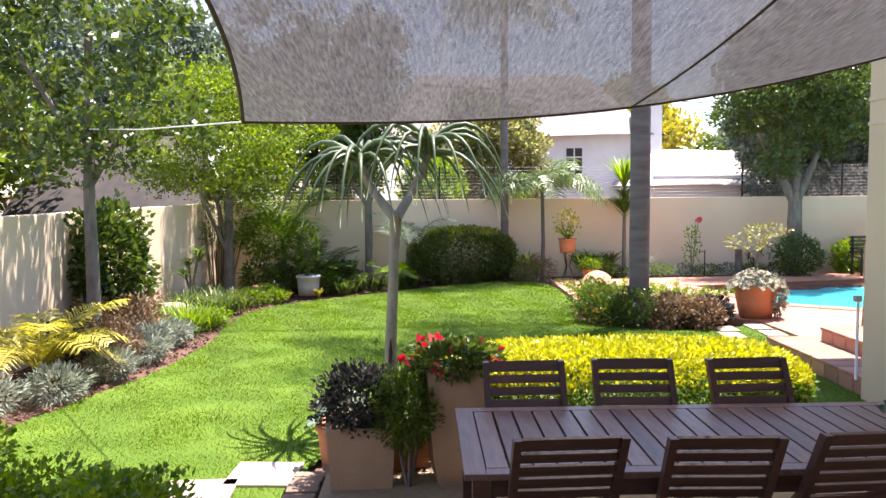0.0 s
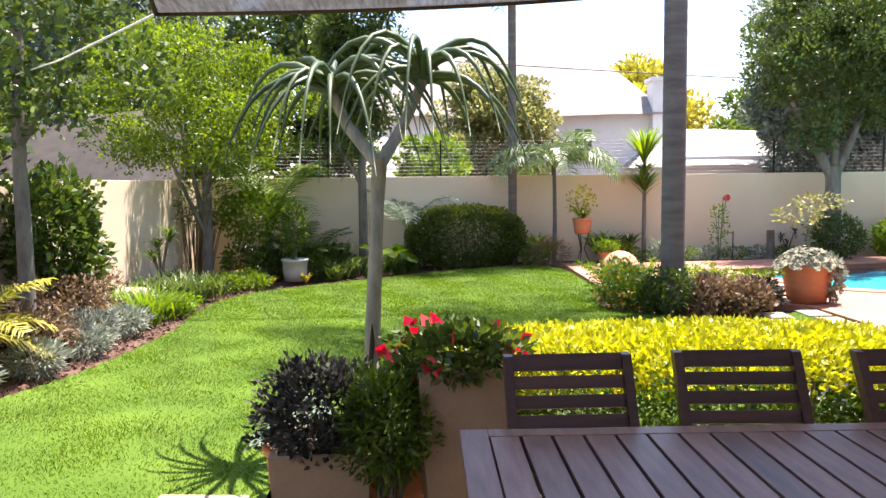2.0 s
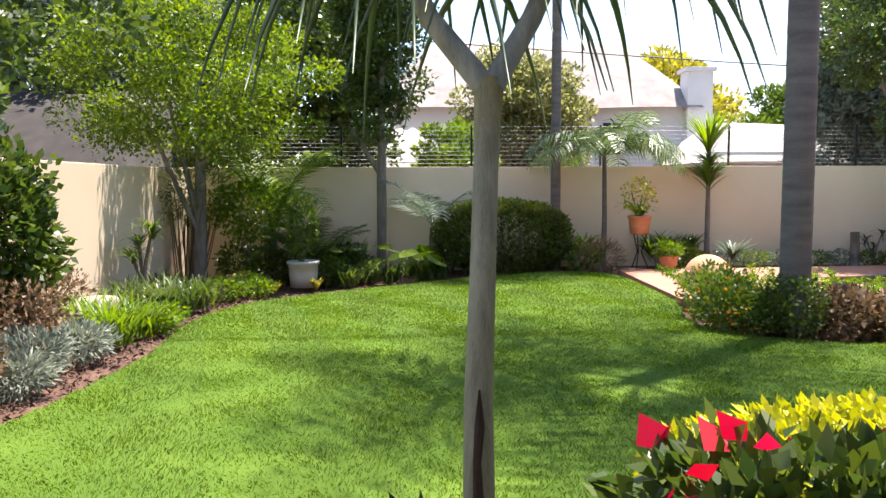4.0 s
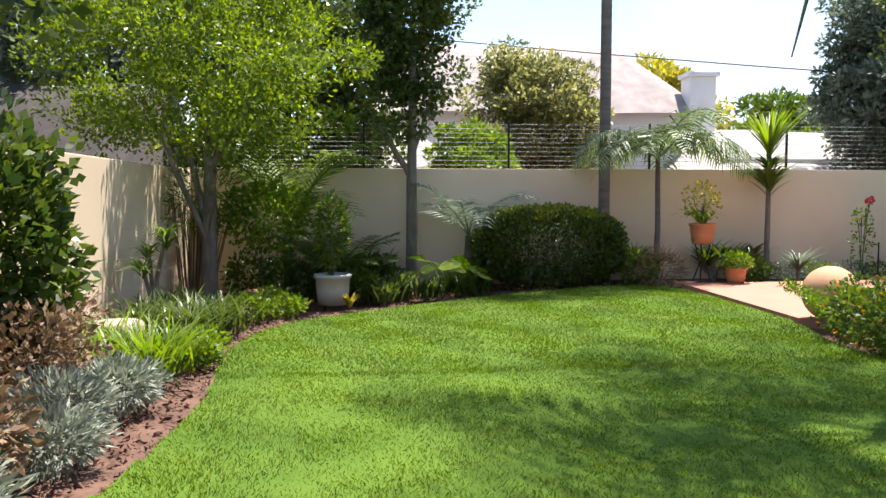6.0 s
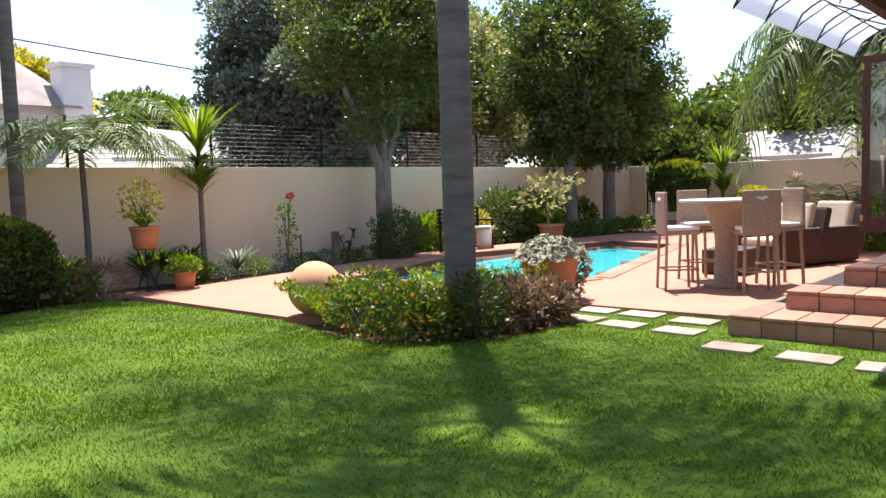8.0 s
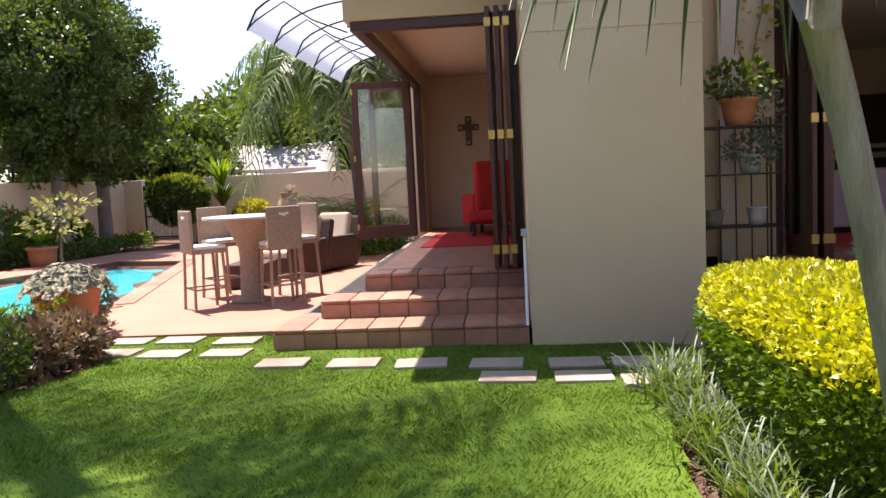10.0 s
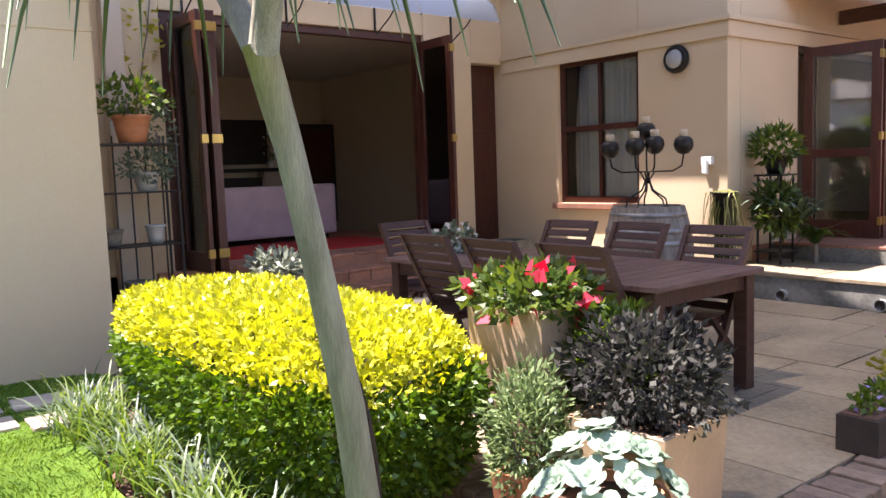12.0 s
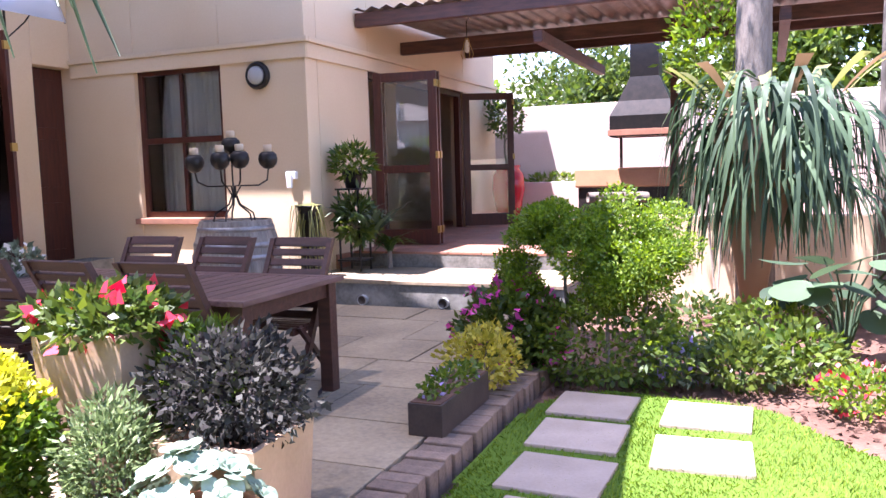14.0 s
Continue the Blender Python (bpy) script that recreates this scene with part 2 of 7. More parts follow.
SAIL = sail_material()
L_DARK = leaf_material("dark_green_leaf", (0.06, 0.12, 0.028), 0.38, 0.35)
L_MID = leaf_material("mid_green_leaf", (0.085, 0.17, 0.03), 0.45, 0.4)
L_FRESH2 = leaf_material("tree_fresh_leaf", (0.12, 0.22, 0.03), 0.45, 0.5)
L_FRESH = leaf_material("fresh_green_leaf", (0.12, 0.24, 0.03), 0.45, 0.45)
L_LIME = leaf_material("golden_hedge_leaf", (0.42, 0.46, 0.02), 0.45, 0.3, 0.3, tint=(0.62, 0.58, 0.03))
L_HEDGE = leaf_material("hedge_side_leaf", (0.075, 0.175, 0.018), 0.4, 0.3)
# box shrub leaves: darker on the sides, paler on the top
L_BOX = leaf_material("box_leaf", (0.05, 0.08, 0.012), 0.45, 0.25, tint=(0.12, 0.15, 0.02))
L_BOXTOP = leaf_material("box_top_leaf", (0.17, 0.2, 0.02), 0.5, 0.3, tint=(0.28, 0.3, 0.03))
L_SILVER = leaf_material("silver_leaf", (0.2, 0.24, 0.18), 0.7, 0.2, 0.3, tint=(0.34, 0.37, 0.28))
L_YELLOW = leaf_material("yellow_green_leaf", (0.36, 0.34, 0.04), 0.5, 0.35, 0.35, tint=(0.55, 0.48, 0.07))
L_PURPLE = leaf_material("purple_leaf", (0.03, 0.024, 0.026), 0.55, 0.15, tint=(0.085, 0.085, 0.07), spec=0.08)
L_BRONZE = leaf_material("bronze_dry_leaf", (0.17, 0.1, 0.055), 0.6, 0.2, tint=(0.3, 0.2, 0.11))
L_OLIVE = leaf_material("olive_tree_leaf", (0.16, 0.19, 0.06), 0.5, 0.4, tint=(0.36, 0.35, 0.12))
L_HERB = leaf_material("aromatic_herb_leaf", (0.13, 0.2, 0.075), 0.6, 0.35, tint=(0.24, 0.31, 0.13), spec=0.3)
L_GREY = leaf_material("grey_green_leaf", (0.13, 0.18, 0.11), 0.5, 0.35, tint=(0.2, 0.25, 0.17))
L_STAG = leaf_material("staghorn_frond", (0.045, 0.085, 0.045), 0.55, 0.2, 0.45, tint=(0.095, 0.15, 0.075), spec=0.25)
L_ALOE = leaf_material("aloe_leaf", (0.06, 0.1, 0.035), 0.45, 0.12, 0.3, tint=(0.1, 0.14, 0.05))
L_PALM = leaf_material("palm_leaflet", (0.07, 0.13, 0.03), 0.4, 0.3, tint=(0.17, 0.24, 0.06))
L_PALESUCC = leaf_material("pale_pot_succulent", (0.22, 0.22, 0.13), 0.65, 0.15, 0.35, tint=(0.38, 0.35, 0.24), spec=0.3)
L_SUCC = leaf_material("blue_grey_succulent", (0.2, 0.29, 0.2), 0.65, 0.1, 0.35, tint=(0.34, 0.43, 0.31), spec=0.15)
F_RED = leaf_material("red_petal", (0.6, 0.03, 0.05), 0.5, 0.3, 0.2, tint=(0.7, 0.06, 0.1))
F_PINK = leaf_material("pink_petal", (0.65, 0.05, 0.35), 0.5, 0.3, 0.2, tint=(0.75, 0.14, 0.45))
F_ORANGE = leaf_material("orange_petal", (0.7, 0.22, 0.03), 0.5, 0.3, 0.2, tint=(0.75, 0.3, 0.05))
F_WHITE = leaf_material("white_petal", (0.7, 0.68, 0.66), 0.5, 0.3, 0.1, tint=(0.8, 0.78, 0.76))
F_LILAC = leaf_material("lilac_petal", (0.35, 0.25, 0.6), 0.5, 0.3, 0.1, tint=(0.5, 0.4, 0.7))
F_YELLOW = leaf_material("yellow_petal", (0.75, 0.55, 0.03), 0.5, 0.3, 0.1, tint=(0.8, 0.65, 0.06))

# ---------- mesh helpers ----------
rng = np.random.default_rng(7)


def ground(x, y):
    """Height of the soil and lawn: nearly level, dipping to the far left corner."""
    return -0.17 * min(1, max(0, (y - 10) / 7)) * min(1, max(0, (1.6 - x) / 4))


def mesh_from(name, verts, faces, mat, smooth=False):
    me = bpy.data.meshes.new(name)
    me.from_pydata([tuple(v) for v in verts], [], faces)
    me.materials.append(mat)
    if smooth:
        me.polygons.foreach_set("use_smooth", [True] * len(me.polygons))
    return me


def quads_mesh(name, v, mat):
    """v: (n, 4, 3) corners of n loose quads."""
    n = len(v)
    me = bpy.data.meshes.new(name)
    me.vertices.add(n * 4), me.loops.add(n * 4), me.polygons.add(n)
    me.vertices.foreach_set("co", np.ascontiguousarray(v, dtype=np.float32).ravel())
    me.loops.foreach_set("vertex_index", np.arange(n * 4, dtype=np.int32))
    me.polygons.foreach_set("loop_start", np.arange(0, n * 4, 4, dtype=np.int32))
    me.update(calc_edges=True)
    me.materials.append(mat)
    return me


def part(name, data, material_=None, parent=None, label=""):
    """Links a bmesh or mesh as one object under a thing or part."""
    if isinstance(data, bmesh.types.BMesh):
        me = bpy.data.meshes.new(name)
        data.to_mesh(me), data.free()
        me.materials.append(material_)
        data = me
    ob = new(name, data)
    if parent:
        ob.parent = parent
    if label:
        ob["label"] = label
    return ob


def thing(name, label, category, at=(0, 0, 0), rz=0, group=""):
    e = new(name)
    e.matrix_basis = pose(*at, 0, 0, rz)
    e.empty_display_size = 0.1
    return tagged(e, label, category, group)


def structure(ob, label=""):
    return tagged(ob, label, "", "", "structure")


def box(x0, y0, z0, x1, y1, z1, bevel=0.0, bm=None, m=None):
    bm = bm or bmesh.new()
    mat = Matrix.Translation(((x0 + x1) / 2, (y0 + y1) / 2, (z0 + z1) / 2)) @ Matrix.Diagonal((x1 - x0, y1 - y0, z1 - z0, 1))
    if m is not None:
        mat = m @ mat
    r = bmesh.ops.create_cube(bm, size=1, matrix=mat)
    if bevel:
        es = list({e for v in r["verts"] for e in v.link_edges})
        bmesh.ops.bevel(bm, geom=es, offset=bevel, segments=2, affect='EDGES', profile=0.6)
    return bm


def lathe(profile, segs=28, wob=0.0):
    """profile: (radius, z) from bottom to top."""
    vs, fs = [], []
    for r, z in profile:
        for i in range(segs):
            a = 2 * math.pi * i / segs
            vs.append((r * math.cos(a), r * math.sin(a), z))
    for j in range(len(profile) - 1):
        for i in range(segs):
            k = (i + 1) % segs
            fs.append((j * segs + i, j * segs + k, (j + 1) * segs + k, (j + 1) * segs + i))
    fs.append(tuple(range(segs))[::-1])
    fs.append(tuple((len(profile) - 1) * segs + i for i in range(segs)))
    return vs, fs


def lathed(name, profile, mat, parent, segs=28, label=""):
    return part(name, mesh_from(name, *lathe(profile, segs), mat, True), None, parent, label)


def tube(name, path, radii, mat, sides=10, rings=0.0):
    """A bent tapered tube along path; rings: relative bulge of every second ring."""
    path = [Vector(p) for p in path]
    vs, fs = [], []
    for i, p in enumerate(path):
        t = (path[min(i + 1, len(path) - 1)] - path[max(i - 1, 0)]).normalized()
        a = t.cross(Vector((0.31, 0.95, 0.07))).normalized()
        b = t.cross(a)
        r = radii[i] * (1 + (rings if i % 2 else 0))
        for k in range(sides):
            c = 2 * math.pi * k / sides
            vs.append(p + (a * math.cos(c) + b * math.sin(c)) * r)
    for i in range(len(path) - 1):
        for k in range(sides):
            j = (k + 1) % sides
            fs.append((i * sides + k, i * sides + j, (i + 1) * sides + j, (i + 1) * sides + k))
    fs.append(tuple(range(sides)))
    fs.append(tuple(reversed(range((len(path) - 1) * sides, len(path) * sides))))
    return mesh_from(name, vs, fs, mat, True)


def bend(p0, p1, n, wob, seed=0):
    r = random.Random(seed)
    p0, p1 = Vector(p0), Vector(p1)
    out = []
    off = Vector((0, 0, 0))
    for i in range(n + 1):
        f = i / n
        out.append(p0.lerp(p1, f) + off * math.sin(f * math.pi))
        off += Vector((r.uniform(-wob, wob), r.uniform(-wob, wob), 0))
    return out


def unit(v):
    return v / np.maximum(np.linalg.norm(v, axis=-1, keepdims=True), 1e-6)


def leaf_quads(p, d, length, width, spread=0.5):
    """Diamond leaves at points p along directions d."""
    n = len(p)
    L = (length * rng.uniform(0.65, 1.25, n))[:, None]
    W = (width * rng.uniform(0.7, 1.2, n))[:, None]
    d = unit(d + rng.normal(0, spread, (n, 3)))
    s = unit(np.cross(d, rng.normal(0, 1, (n, 3))))
    nn = np.cross(d, s)
    mid = p + d * L * 0.45 + nn * W * 0.12
    return np.stack([p, mid + s * W / 2, p + d * L - nn * L * 0.1, mid - s * W / 2], axis=1)


def blob_points(c, r, n, shell=0.55, seed_lump=0.25):
    """Points in an uneven ellipsoid, mostly near its skin, with their outward directions."""
    u = unit(rng.normal(0, 1, (n, 3)))
    lump = np.array([noise.noise(Vector(q) * 2.3 + Vector(c)) for q in u]) * seed_lump
    rad = rng.uniform(shell ** 3, 1, n) ** (1 / 3) * (1 + lump)
    return np.array(c) + u * rad[:, None] * np.array(r), u


def foliage(name, blobs, length, width, mat, parent, spread=0.6, shell=0.5, up=0.2, label="", lump=0.3):
    """blobs: (centre, radii, count)."""
    qs = []
    for c, r, n in blobs:
        p, u = blob_points(c, r, n, shell, lump)
        qs.append(leaf_quads(p, u + np.array([0, 0, up]), length, width, spread))
    return tagged(part(name, quads_mesh(name, np.concatenate(qs), mat), None, parent, label), kind="stuff")


def clumps(c, r, k, rk, n, flat=0.7):
    """k small leaf clumps spread through an ellipsoid c, r."""
    p, _ = blob_points(c, r, k, 0.35, 0.3)
    return [(tuple(q), (rk * s, rk * s, rk * flat * s), n) for q, s in zip(p, rng.uniform(0.65, 1.3, k))]


def strap_quads(bases, dirs, length, width, droop, segs=5, up=1.0):
    """Strap leaves that rise from bases, lean along dirs and bend down; tapered strips."""
    n = len(bases)
    L = length * rng.uniform(0.7, 1.15, (n, 1))
    D = droop * rng.uniform(0.7, 1.3, (n, 1))
    s = unit(np.cross(unit(dirs), np.array([0, 0, 1.0])) + 1e-4)
    pts = []
    for i in range(segs + 1):
        f = i / segs
        pts.append(bases + dirs * L * f + np.array([0, 0, 1.0]) * L * (up * f - D * f * f))
    out = []
    prof = [0.75, 1.0, 0.95, 0.75, 0.45, 0.06] if segs == 5 else list(np.linspace(1, 0.08, segs + 1))
    for i in range(segs):
        a, b = prof[i] * width / 2, prof[i + 1] * width / 2
        out.append(np.stack([pts[i] - s * a, pts[i] + s * a, pts[i + 1] + s * b, pts[i + 1] - s * b], axis=1))
    q = np.stack(out, axis=1)
    return q.reshape(-1, 4, 3), n, segs


def strap_mesh(name, bases, dirs, length, width, droop, mat, segs=5, up=1.0):
    """Joined strips, so that every blade is one island."""
    q, n, k = strap_quads(bases, dirs, length, width, droop, segs, up)
    q = q.reshape(n, k, 4, 3)
    v = np.concatenate([q[:, :, 0:2].reshape(n, k * 2, 3), q[:, -1, [3, 2]].reshape(n, 2, 3)], axis=1)
    m = 2 * (k + 1)
    idx = []
    for i in range(k):
        idx.append(np.stack([np.arange(n) * m + 2 * i, np.arange(n) * m + 2 * i + 1, np.arange(n) * m + 2 * i + 3, np.arange(n) * m + 2 * i + 2], axis=1))
    f = np.stack(idx, axis=1).reshape(-1)
    me = bpy.data.meshes.new(name)
    me.vertices.add(n * m), me.loops.add(len(f)), me.polygons.add(n * k)
    me.vertices.foreach_set("co", v.astype(np.float32).ravel())
    me.loops.foreach_set("vertex_index", f.astype(np.int32))
    me.polygons.foreach_set("loop_start", np.arange(0, len(f), 4, dtype=np.int32))
    me.update(calc_edges=True)
    me.materials.append(mat)
    return me


def ring_dirs(n, lift=0.0):
    a = rng.uniform(0, 2 * math.pi, n)
    return np.stack([np.cos(a), np.sin(a), np.full(n, lift)], axis=1)


def tuft(name, at, n, length, width, droop, mat, label, category="plant", spread=0.05, up=1.45, group="", flower=None):
    t = thing(name, label, category, at, 0, group)
    b = rng.normal(0, spread, (n, 3)) * np.array([1, 1, 0])
    part("leaves", strap_mesh("leaves", b, ring_dirs(n) * rng.uniform(0.3, 1.0, (n, 1)), length, width, droop, mat, up=up), None, t)
    if flower:
        foliage("blossom", [((0, 0, length * 0.75), (spread * 4, spread * 4, length * 0.15), 30)], 0.05, 0.04, flower, t)
    return t


def frond(path, n, leaflet, width, hang=0.4, fold=0.6):
    """Leaflet strips on both sides of a frond's rib; returns quads."""
    path = [Vector(p) for p in path]
    qs = []
    for i in range(n):
        f = 0.12 + 0.88 * i / (n - 1)
        x = f * (len(path) - 1)
        k = min(int(x), len(path) - 2)
        p = path[k].lerp(path[k + 1], x - k)
        t = (path[k + 1] - path[k]).normalized()
        s = t.cross(Vector((0, 0, 1)))
        if s.length < 0.05:
            s = Vector((1, 0, 0))
        s.normalize()
        ln = leaflet * (0.45 + 0.9 * math.sin(math.pi * min(1, f * 0.85 + 0.12))) * random.uniform(0.85, 1.1)
        for sg in (1, -1):
            dd = (s * sg + t * fold + Vector((0, 0, random.uniform(-hang, 0.15)))).normalized()
            e = p + dd * ln + Vector((0, 0, -hang * ln * 0.5))
            w = t * width / 2
            m = p + dd * ln * 0.5 + Vector((0, 0, 0.02))
            qs.append([p - w * 0.5, p + w * 0.5, m + w, m - w])
            qs.append([m - w, m + w, e + w * 0.1, e - w * 0.1])
    return np.array([[list(v) for v in q] for q in qs])


def arch(base, a, length, rise, droop, n=8):
    return [Vector(base) + Vector((math.cos(a) * length * f, math.sin(a) * length * f, length * (rise * f - droop * f * f))) for f in [i / n for i in range(n + 1)]]


def fronds(parent, base, n, length, rise, droop, leaflet, width, mat, leaflets=26, hang=0.4, ribmat=None, jitter=0.3):
    for i in range(n):
        a = 2 * math.pi * i / n + random.uniform(-0.25, 0.25)
        rr = rise * random.uniform(1 - jitter, 1 + jitter)
        path = arch(base, a, length * random.uniform(0.85, 1.1), rr, droop * random.uniform(0.8, 1.2))
        f = tagged(part("frond", quads_mesh("frond", frond(path, leaflets, leaflet, width, hang), mat), None, parent), kind="stuff")
        part("rib", tube("rib", path, [0.014 * (1 - 0.8 * k / 8) + 0.002 for k in range(9)], ribmat or mat, 5), None, f)


def palm(at, height, r0, r1, label, crown_n, crown_len, leaflet, bulge=0.0, lean=(0, 0)):
    t = thing("palm_tree", label, "palm tree", at)
    n = int(height / 0.09)
    path = [(lean[0] * i / n, lean[1] * i / n, -0.1 + (height + 0.1) * i / n) for i in range(n + 1)]
    rad = [(r1 + (r0 - r1) * (1 - i / n) ** 0.8 + bulge * math.exp(-(i / n * height / 0.35) ** 2)) for i in range(n + 1)]
    part("trunk", tube("trunk", path, rad, PALMBARK, 18, 0.018), None, t)
    fronds(t, (lean[0], lean[1], height), crown_n, crown_len, 0.75, 1.05, leaflet, 0.04, L_PALM, 34, 0.6)
    return t


def tree(at, label, trunks, crown, leaf, mat, bark=BARK, category="tree", length=0.09, width=0.05, spread=0.7, name="tree", shell=0.3):
    """trunks: (p0, p1, r0, r1); crown: blobs relative to the base."""
    t = thing(name, label, category, at)
    for i, (p0, p1, r0, r1) in enumerate(trunks):
        pth = bend(p0, p1, 9, 0.012, i + int(at[0] * 10))
        part("trunk" if i == 0 else "limb", tube("trunk", pth, [r0 + (r1 - r0) * k / 9 for k in range(10)], bark, 10), None, t)
    foliage("crown", crown, length, width, mat, t, spread, shell)
    return t


def shrub(at, radii, n, mat, label, length=0.06, width=0.035, name="shrub", flower=None, nf=0, fsize=0.05, z=None, spread=0.6, category="shrub", stems=5, group="", blobs=None, lump=0.35, shell=0.45):
    t = thing(name, label, category, at, 0, group)
    zc = radii[2] * 0.95 if z is None else z
    for i in range(stems):
        a = 2.4 * i
        part("stem", tube("stem", bend((0, 0, -0.03), (math.cos(a) * radii[0] * 0.5, math.sin(a) * radii[1] * 0.5, zc * 1.1), 4, 0.01, i), [0.012, 0.011, 0.009, 0.007, 0.004], BARK, 5), None, t)
    foliage("foliage", blobs or [((0, 0, zc), radii, n)], length, width, mat, t, spread, shell, lump=lump)
    if flower:
        foliage("blossom", [((0, 0, zc), tuple(r * 1.04 for r in radii), nf)], fsize, fsize * 0.9, flower, t, 0.9, 0.9)
    return t


# ---------- ground, lawn, hard surfaces ----------
def grid_sheet(name, xs, ys, zf, mat):
    vs = [(x, y, zf(x, y)) for y in ys for x in xs]
    w = len(xs)
    fs = [(j * w + i, j * w + i + 1, (j + 1) * w + i + 1, (j + 1) * w + i) for j in range(len(ys) - 1) for i in range(w - 1)]
    return mesh_from(name, vs, fs, mat, True)


def soil_z(x, y):
    if -0.5 < y < 22 and -8 < x < 24:
        return ground(x, y) - 0.05 + 0.03 * noise.noise(Vector((x * 1.7, y * 1.7, 0)))
    return -0.05


xs = [-600, -200, -60, -20] + [-8 + 0.4 * i for i in range(81)] + [40, 90, 250, 600]
ys = [-600, -200, -60, -20, -8] + [-0.6 + 0.4 * i for i in range(57)] + [30, 50, 90, 250, 900]
# the pool's basin is cut out of the sheet
POOL = [(5.6, 16.4), (6.3, 13.75), (7.4, 13.0), (13.3, 14.5), (13.9, 16.2), (10.2, 17.5)]


def inside(x, y, poly):
    c = False
    for (x0, y0), (x1, y1) in zip(poly, poly[1:] + poly[:1]):
        if (y0 > y) != (y1 > y) and x < (x1 - x0) * (y - y0) / (y1 - y0) + x0:
            c = not c
    return c


ground_ob = structure(part("ground", grid_sheet("ground", xs, ys, lambda x, y: soil_z(x, y) - (1.6 if inside(x, y, [(5.9, 16.0), (6.6, 14.1), (7.6, 13.5), (13.0, 14.9), (13.4, 16.0), (10.2, 17.0)]) else 0), SOIL)), "red-brown garden soil with scattered bark and stones")

LAWN_EDGE = [(-2.4, 2.75), (-2.75, 3.3), (-3.3, 3.9), (-4.2, 4.7), (-3.95, 6.4), (-3.5, 8.0), (-3.15, 9.2), (-3.05, 10.2), (-3.05, 11.6), (-3.3, 13.2), (-3.15, 14.8), (-2.6, 15.8), (-1.9, 16.4), (-0.2, 17.3), (1.2, 17.75), (2.8, 17.8),
             (2.82, 14.2), (2.55, 13.3), (2.45, 12.3), (3.05, 11.65), (4.1, 11.4), (5.2, 11.9), (5.24, 10.0), (4.4, 9.95), (4.38, 6.2), (3.2, 6.3), (2.8, 6.75), (0.9, 7.0), (-0.1, 7.0), (-0.75, 6.3), (-1.05, 5.5), (-0.98, 2.7)]


def smooth_loop(pts, k=3, passes=1):
    out = pts
    for _ in range(passes):
        nxt = []
        for a, b in zip(out, out[1:] + out[:1]):
            nxt += [(a[0] * 0.8 + b[0] * 0.2, a[1] * 0.8 + b[1] * 0.2), (a[0] * 0.2 + b[0] * 0.8, a[1] * 0.2 + b[1] * 0.8)]
        out = nxt
    return out


def slab_from(poly, top, thick, mat, name, zf=None, cell=0.5):
    """A flat piece of ground cover over a polygon, with its edge turned down."""
    bm = bmesh.new()
    vs = [bm.verts.new((x, y, top)) for x, y in poly]
    f = bm.faces.new(vs)
    if f.normal.z < 0:
        f.normal_flip()
    bm.normal_update()
    if f.normal.z < 0:
        f.normal_flip()
    r = bmesh.ops.extrude_face_region(bm, geom=[f])
    for v in [g for g in r["geom"] if isinstance(g, bmesh.types.BMVert)]:
        v.co.z -= thick
    bmesh.ops.triangulate(bm, faces=[g for g in bm.faces if len(g.verts) > 4])
    if zf:
        bmesh.ops.subdivide_edges(bm, edges=[e for e in bm.edges if e.calc_length() > 1.2], cuts=3, use_grid_fill=True)
        for v in bm.verts:
            v.co.z += zf(v.co.x, v.co.y)
    bmesh.ops.recalc_face_normals(bm, faces=bm.faces)
    return part(name, bm, mat)


LAWN_POLY = smooth_loop(LAWN_EDGE, passes=2)
lawn_v, lawn_f = [], []
_step, _ix = 0.05, {}
for j in range(30, 364):
    for i in range(-100, 108):
        x, y = i * _step, j * _step
        if inside(x + 0.025, y + 0.025, LAWN_POLY):
            q = []
            for a, b in ((i, j), (i + 1, j), (i + 1, j + 1), (i, j + 1)):
                if (a, b) not in _ix:
                    _ix[(a, b)] = len(lawn_v)
                    px, py = a * _step, b * _step
                    lawn_v.append((px, py, ground(px, py) + 0.012 + 0.012 * noise.noise(Vector((px * 2, py * 2, 3)))))
                q.append(_ix[(a, b)])
            lawn_f.append(tuple(q))
lawn = structure(part("lawn", mesh_from("lawn", lawn_v, lawn_f, LAWN, True)), "freshly mown green lawn with faint mowing stripes")


def terrace():
    outer = [(2.88, 17.75), (2.85, 14.2), (5.2, 11.95), (5.24, 9.0), (15.5, 9.0), (17.5, 12), (16.5, 17.2), (10.5, 18.6), (5.5, 18.0)]
    bm = bmesh.new()
    edges = []
    for loop in (outer, POOL):
        vs = [bm.verts.new((x, y, 0.045)) for x, y in loop]
        edges += [bm.edges.new((a, b)) for a, b in zip(vs, vs[1:] + vs[:1])]
    bmesh.ops.triangle_fill(bm, edges=edges, use_beauty=True, use_dissolve=False)
    rim = [e for e in bm.edges if len(e.link_faces) == 1]
    r = bmesh.ops.extrude_edge_only(bm, edges=rim)
    for v in [g for g in r["geom"] if isinstance(g, bmesh.types.BMVert)]:
        v.co.z -= 0.3
    bmesh.ops.recalc_face_normals(bm, faces=bm.faces)
    for f in bm.faces:
        if abs(f.normal.z) > 0.9 and f.normal.z < 0:
            f.normal_flip()
    return structure(part("pool_terrace", bm, TERRA), "salmon-pink brushed concrete pool terrace")


terrace()
pw = bmesh.new()
pw.faces.new([pw.verts.new((x, y, -0.09)) for x, y in POOL[::-1]])
bmesh.ops.recalc_face_normals(pw, faces=pw.faces)
for f in pw.faces:
    if f.normal.z < 0:
        f.normal_flip()
structure(part("water", pw, WATER), "clear turquoise swimming pool water")
